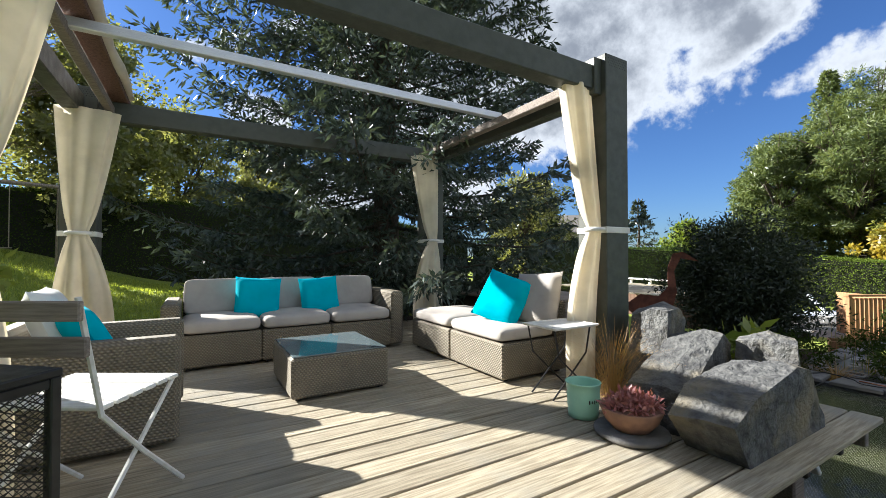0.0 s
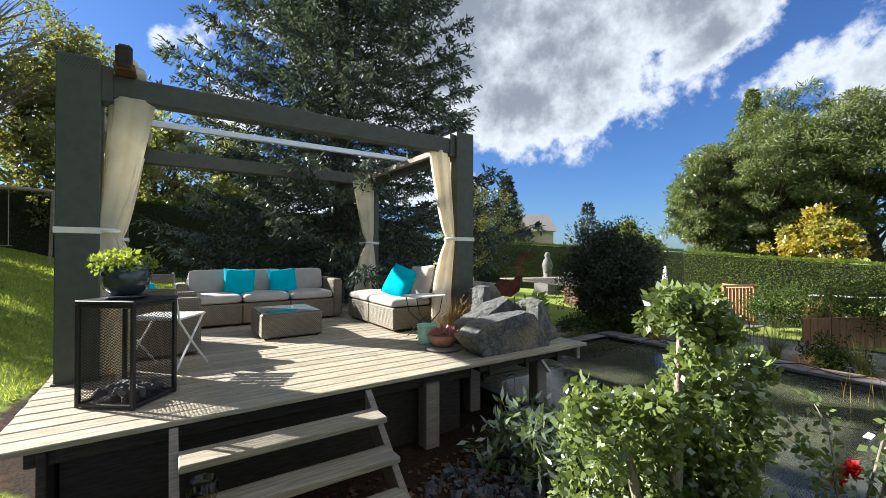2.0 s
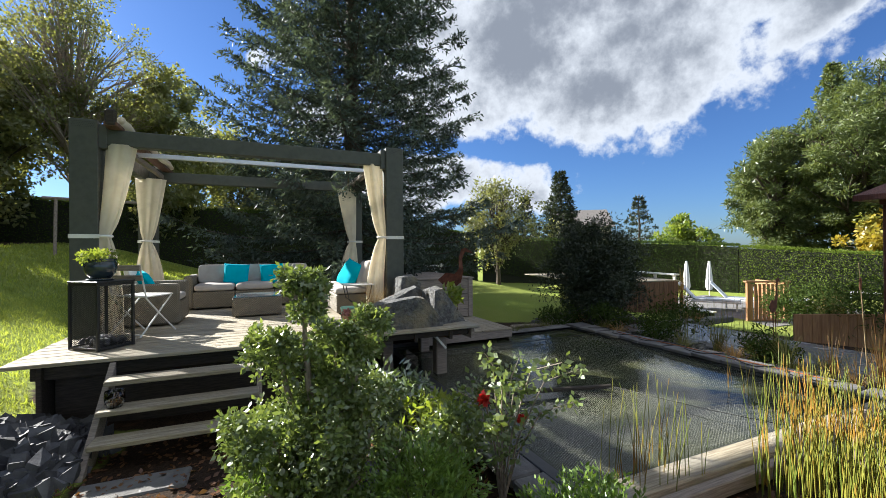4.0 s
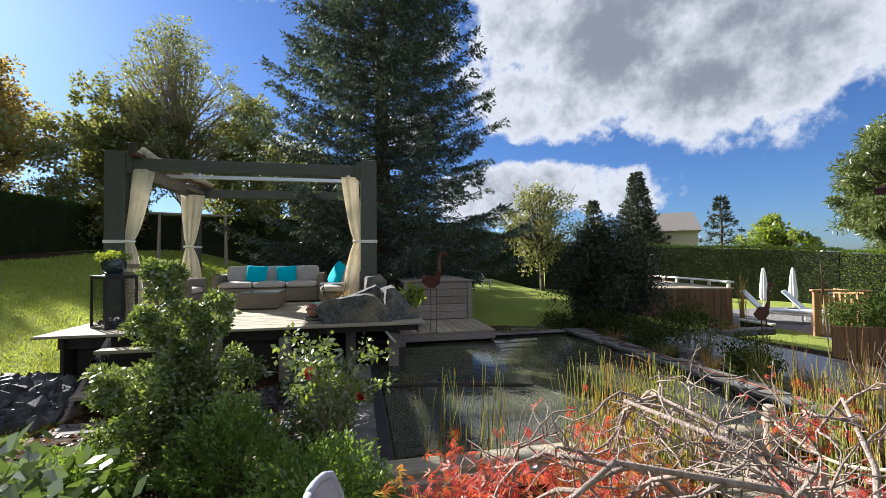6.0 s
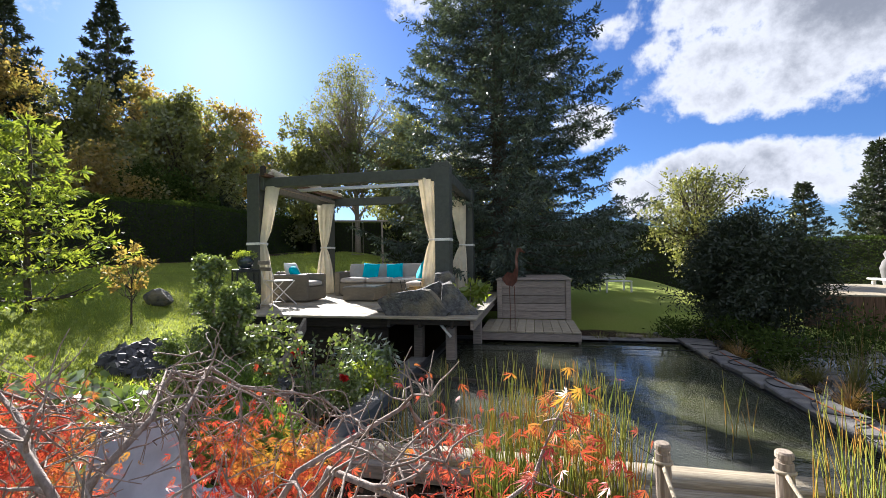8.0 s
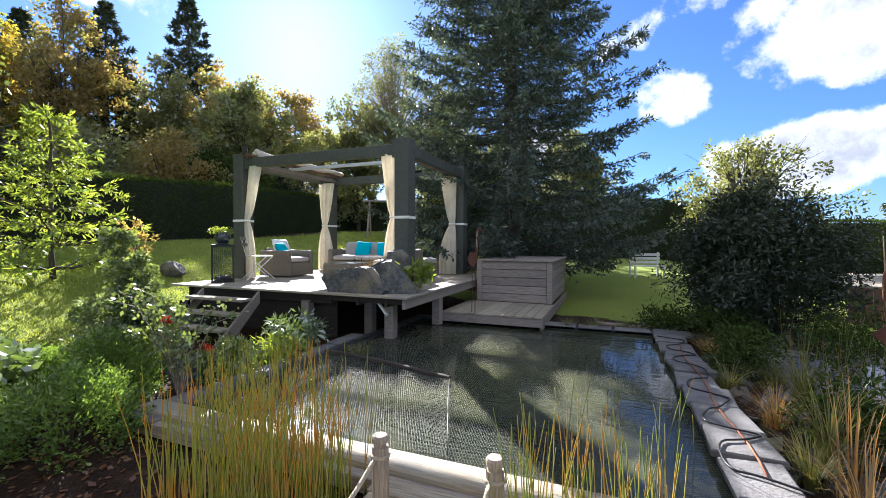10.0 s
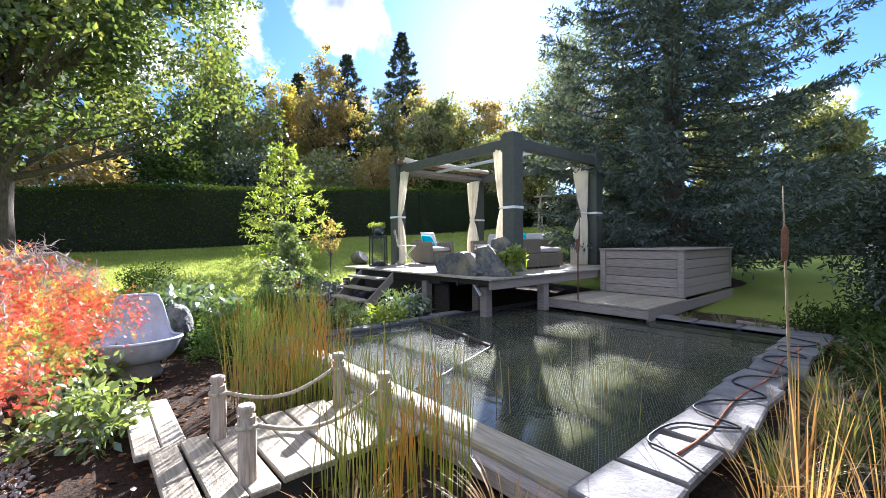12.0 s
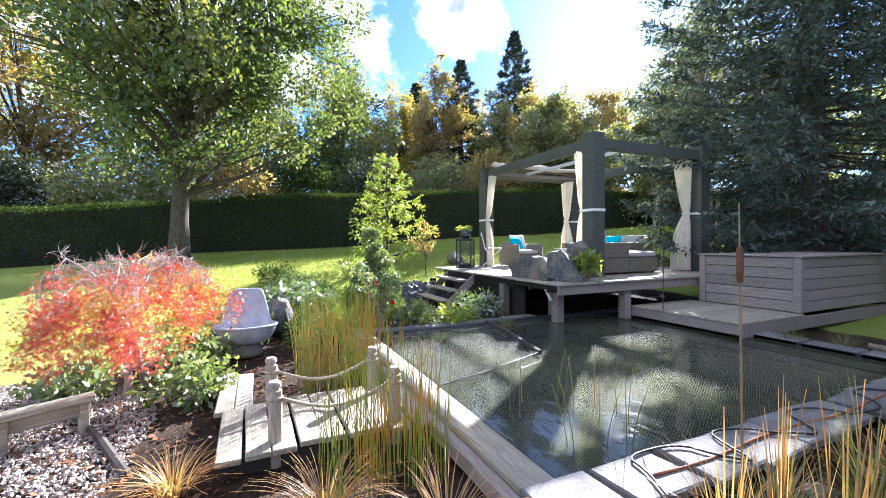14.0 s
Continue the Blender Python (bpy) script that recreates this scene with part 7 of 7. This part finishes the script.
# wooden planter at the end of the upper pool
wp = thing("wooden_planter", pose(10.98, 0.74, gz(10.98, 0.74) - 0.01, 0, 0, 20), "square brown wooden planter with grass beside the pool", "planter")
for k in range(4):
    part("side", Build().box(-0.21, -0.21, 0, 0.21, -0.18, 0.27, 0.006, m=pose(0, 0, 0, 0, 0, 90 * k)), ORANGEWOOD, wp)
part("soil", Build().box(-0.178, -0.178, 0.02, 0.178, 0.178, 0.22), DARKHEDGE, wp)
tuft("planter_grass", (10.98, 0.74, gz(10.98, 0.74) + 0.2), 0.22, 0.15, 160, 0.008, SEDGE, "short olive grass in the wooden planter", "grass", 411, 0.6, 0.14)

# plumed grasses above the raised bed, and the white handrail behind them
for k, (x, y, h) in enumerate(((12.7, -1.15, 0.95), (13.5, -0.75, 1.0), (14.6, 0.35, 0.95), (13.9, -1.7, 0.85))):
    tuft("plume_grass", (x, y, gz(x, y) + 0.1), h, 0.42, 260, 0.012, SEDGE, "tall plumed grass in the raised bed", "grass", 420 + k, 0.45, 0.16)
    tuft("plume_grass", (x + 0.1, y, gz(x, y) + 0.1), h * 1.12, 0.34, 60, 0.014, STRAW, "dry straw plumes of tall grass", "grass", 430 + k, 0.35, 0.14)
hr = thing("handrail", pose(0, 0, 0), "thin white metal handrail before the hedge", "handrail")
part("rail", Build().tube([(16.5, 0.12, -0.3), (17.2, -1.33, -0.3)], 0.022, 8), WHITEMETAL, hr)
for u in (0.0, 0.5, 1.0):
    x, y = 16.5 + 0.70 * u, 0.12 + -1.45 * u
    part("post", Build().tube([(x, y, gz(x, y) - 0.05), (x, y, -0.3 + 0.00 * u)], 0.02, 8), WHITEMETAL, hr)

# pale figureless stone pillar, far off
st = tagged(part("stone_sculpture", Build().lathe([(0.05, 0), (0.30, 0), (0.30, 0.12), (0.2, 0.16), (0.24, 0.5), (0.28, 0.8), (0.2, 1.05), (0.12, 1.15), (0.17, 1.3), (0.12, 1.42), (0.03, 1.46)], 18, m=pose(17.7, 11.3, -0.5)), STONE, None, smooth=True), "pale stone sculpture on the raised terrace", "sculpture")
tagged(part("sculpture_plinth", Build().box(17.2, 10.8, -1.4, 18.2, 11.8, -0.5, 0.02), STONE), "stone plinth under the sculpture", "plinth")


def white_bench(x, y):
    t = thing("garden_bench", pose(x, y, gz(x, y), 0, 0, 15), "white slatted garden bench on the far lawn", "bench")
    for k in range(4):
        part("seat_slat", Build().box(-0.47, -0.25 + k * 0.12, 0.36, 0.47, -0.15 + k * 0.12, 0.39, 0.004), WHITEMETAL, t)
    for k in range(3):
        part("back_slat", Build().box(-0.47, 0.24, 0.44 + k * 0.12, 0.47, 0.27, 0.52 + k * 0.12, 0.004), WHITEMETAL, t)
    for sx in (-0.45, 0.40):
        part("leg", Build().box(sx, -0.25, 0, sx + 0.05, -0.2, 0.359, 0.004), WHITEMETAL, t)
        part("leg", Build().box(sx, 0.28, 0, sx + 0.05, 0.33, 0.8, 0.004), WHITEMETAL, t)


white_bench(7.9, 8.5)


def house_far():
    t = thing("house", pose(29.5, 25.0, -1.2, 0, 0, -40), "low house with a grey tiled roof behind the hedge", "house")
    part("wall", Build().box(-2.6, -2, 0, 2.6, 2, 4.2, 0.02), PLASTER, t)
    b = Build()
    b.add([(-2.9, -2.4, 4.1), (2.9, -2.4, 4.1), (2.9, 2.4, 4.1), (-2.9, 2.4, 4.1), (-2.4, 0, 5.8), (2.4, 0, 5.8)], [(0, 1, 5, 4), (2, 3, 4, 5), (1, 2, 5), (3, 0, 4), (3, 2, 1, 0)])
    part("roof", b, ROOFTILE, t)


PLASTER = material("pale_plaster", (0.62, 0.55, 0.46), 0.9, (0.55, 0.48, 0.40), 5, bump=0.2)
ROOFTILE = material("grey_roof_tile", (0.22, 0.2, 0.19), 0.85, (0.14, 0.13, 0.12), 7, (1, 8, 1), 0.6, 30)
house_far()


def gazebo():
    t = thing("gazebo", pose(11.6, -3.9, -0.8), "dark red-brown wooden gazebo with a pointed roof", "gazebo", kind="structure")
    for x, y in ((-1.2, -1.2), (1.1, -1.2), (-1.2, 1.1), (1.1, 1.1)):
        part("post", Build().box(x, y, 0, x + 0.11, y + 0.11, 2.35, 0.008), DARKRED, t)
    for y in (-1.2, 1.1):
        part("beam", Build().box(-1.3, y, 2.351, 1.3, y + 0.11, 2.47, 0.008), DARKRED, t)
    b = Build()
    b.add([(-1.45, -1.45, 2.42), (1.45, -1.45, 2.42), (1.45, 1.45, 2.42), (-1.45, 1.45, 2.42), (0, 0, 3.4), (-1.45, -1.45, 2.5), (1.45, -1.45, 2.5), (1.45, 1.45, 2.5), (-1.45, 1.45, 2.5)],
          [(5, 6, 4), (6, 7, 4), (7, 8, 4), (8, 5, 4), (0, 1, 6, 5), (1, 2, 7, 6), (2, 3, 8, 7), (3, 0, 5, 8), (3, 2, 1, 0)])
    part("roof", b, DARKRED, t)


DARKRED = material("dark_red_stained_wood", (0.13, 0.045, 0.03), 0.6, (0.08, 0.03, 0.02), 6, (10, 10, 1), 0.3)
gazebo()

# swing frame on the upper lawn
sw = thing("swing_frame", pose(-3.2, 12.2, gz(-3.2, 12.2), 0, 0, 20), "weathered wooden swing frame on the lawn", "swing")
for x in (-1.2, 1.2):
    for y in (-0.5, 0.5):
        part("leg", Build().tube([(x, y, 0), (x * 0.97, 0, 2.1)], 0.045, 8), PALEBARK, sw)
part("top_beam", Build().tube([(-1.5, 0, 2.1), (1.5, 0, 2.1)], 0.05, 8), PALEBARK, sw)
for x in (-0.25, 0.25):
    part("rope", Build().tube([(x, 0, 2.06), (x, 0, 0.5)], 0.01, 6), STRAW_ROPE, sw)
part("swing_seat", Build().box(-0.3, -0.1, 0.47, 0.3, 0.1, 0.5, 0.005), DECKWOOD, sw)
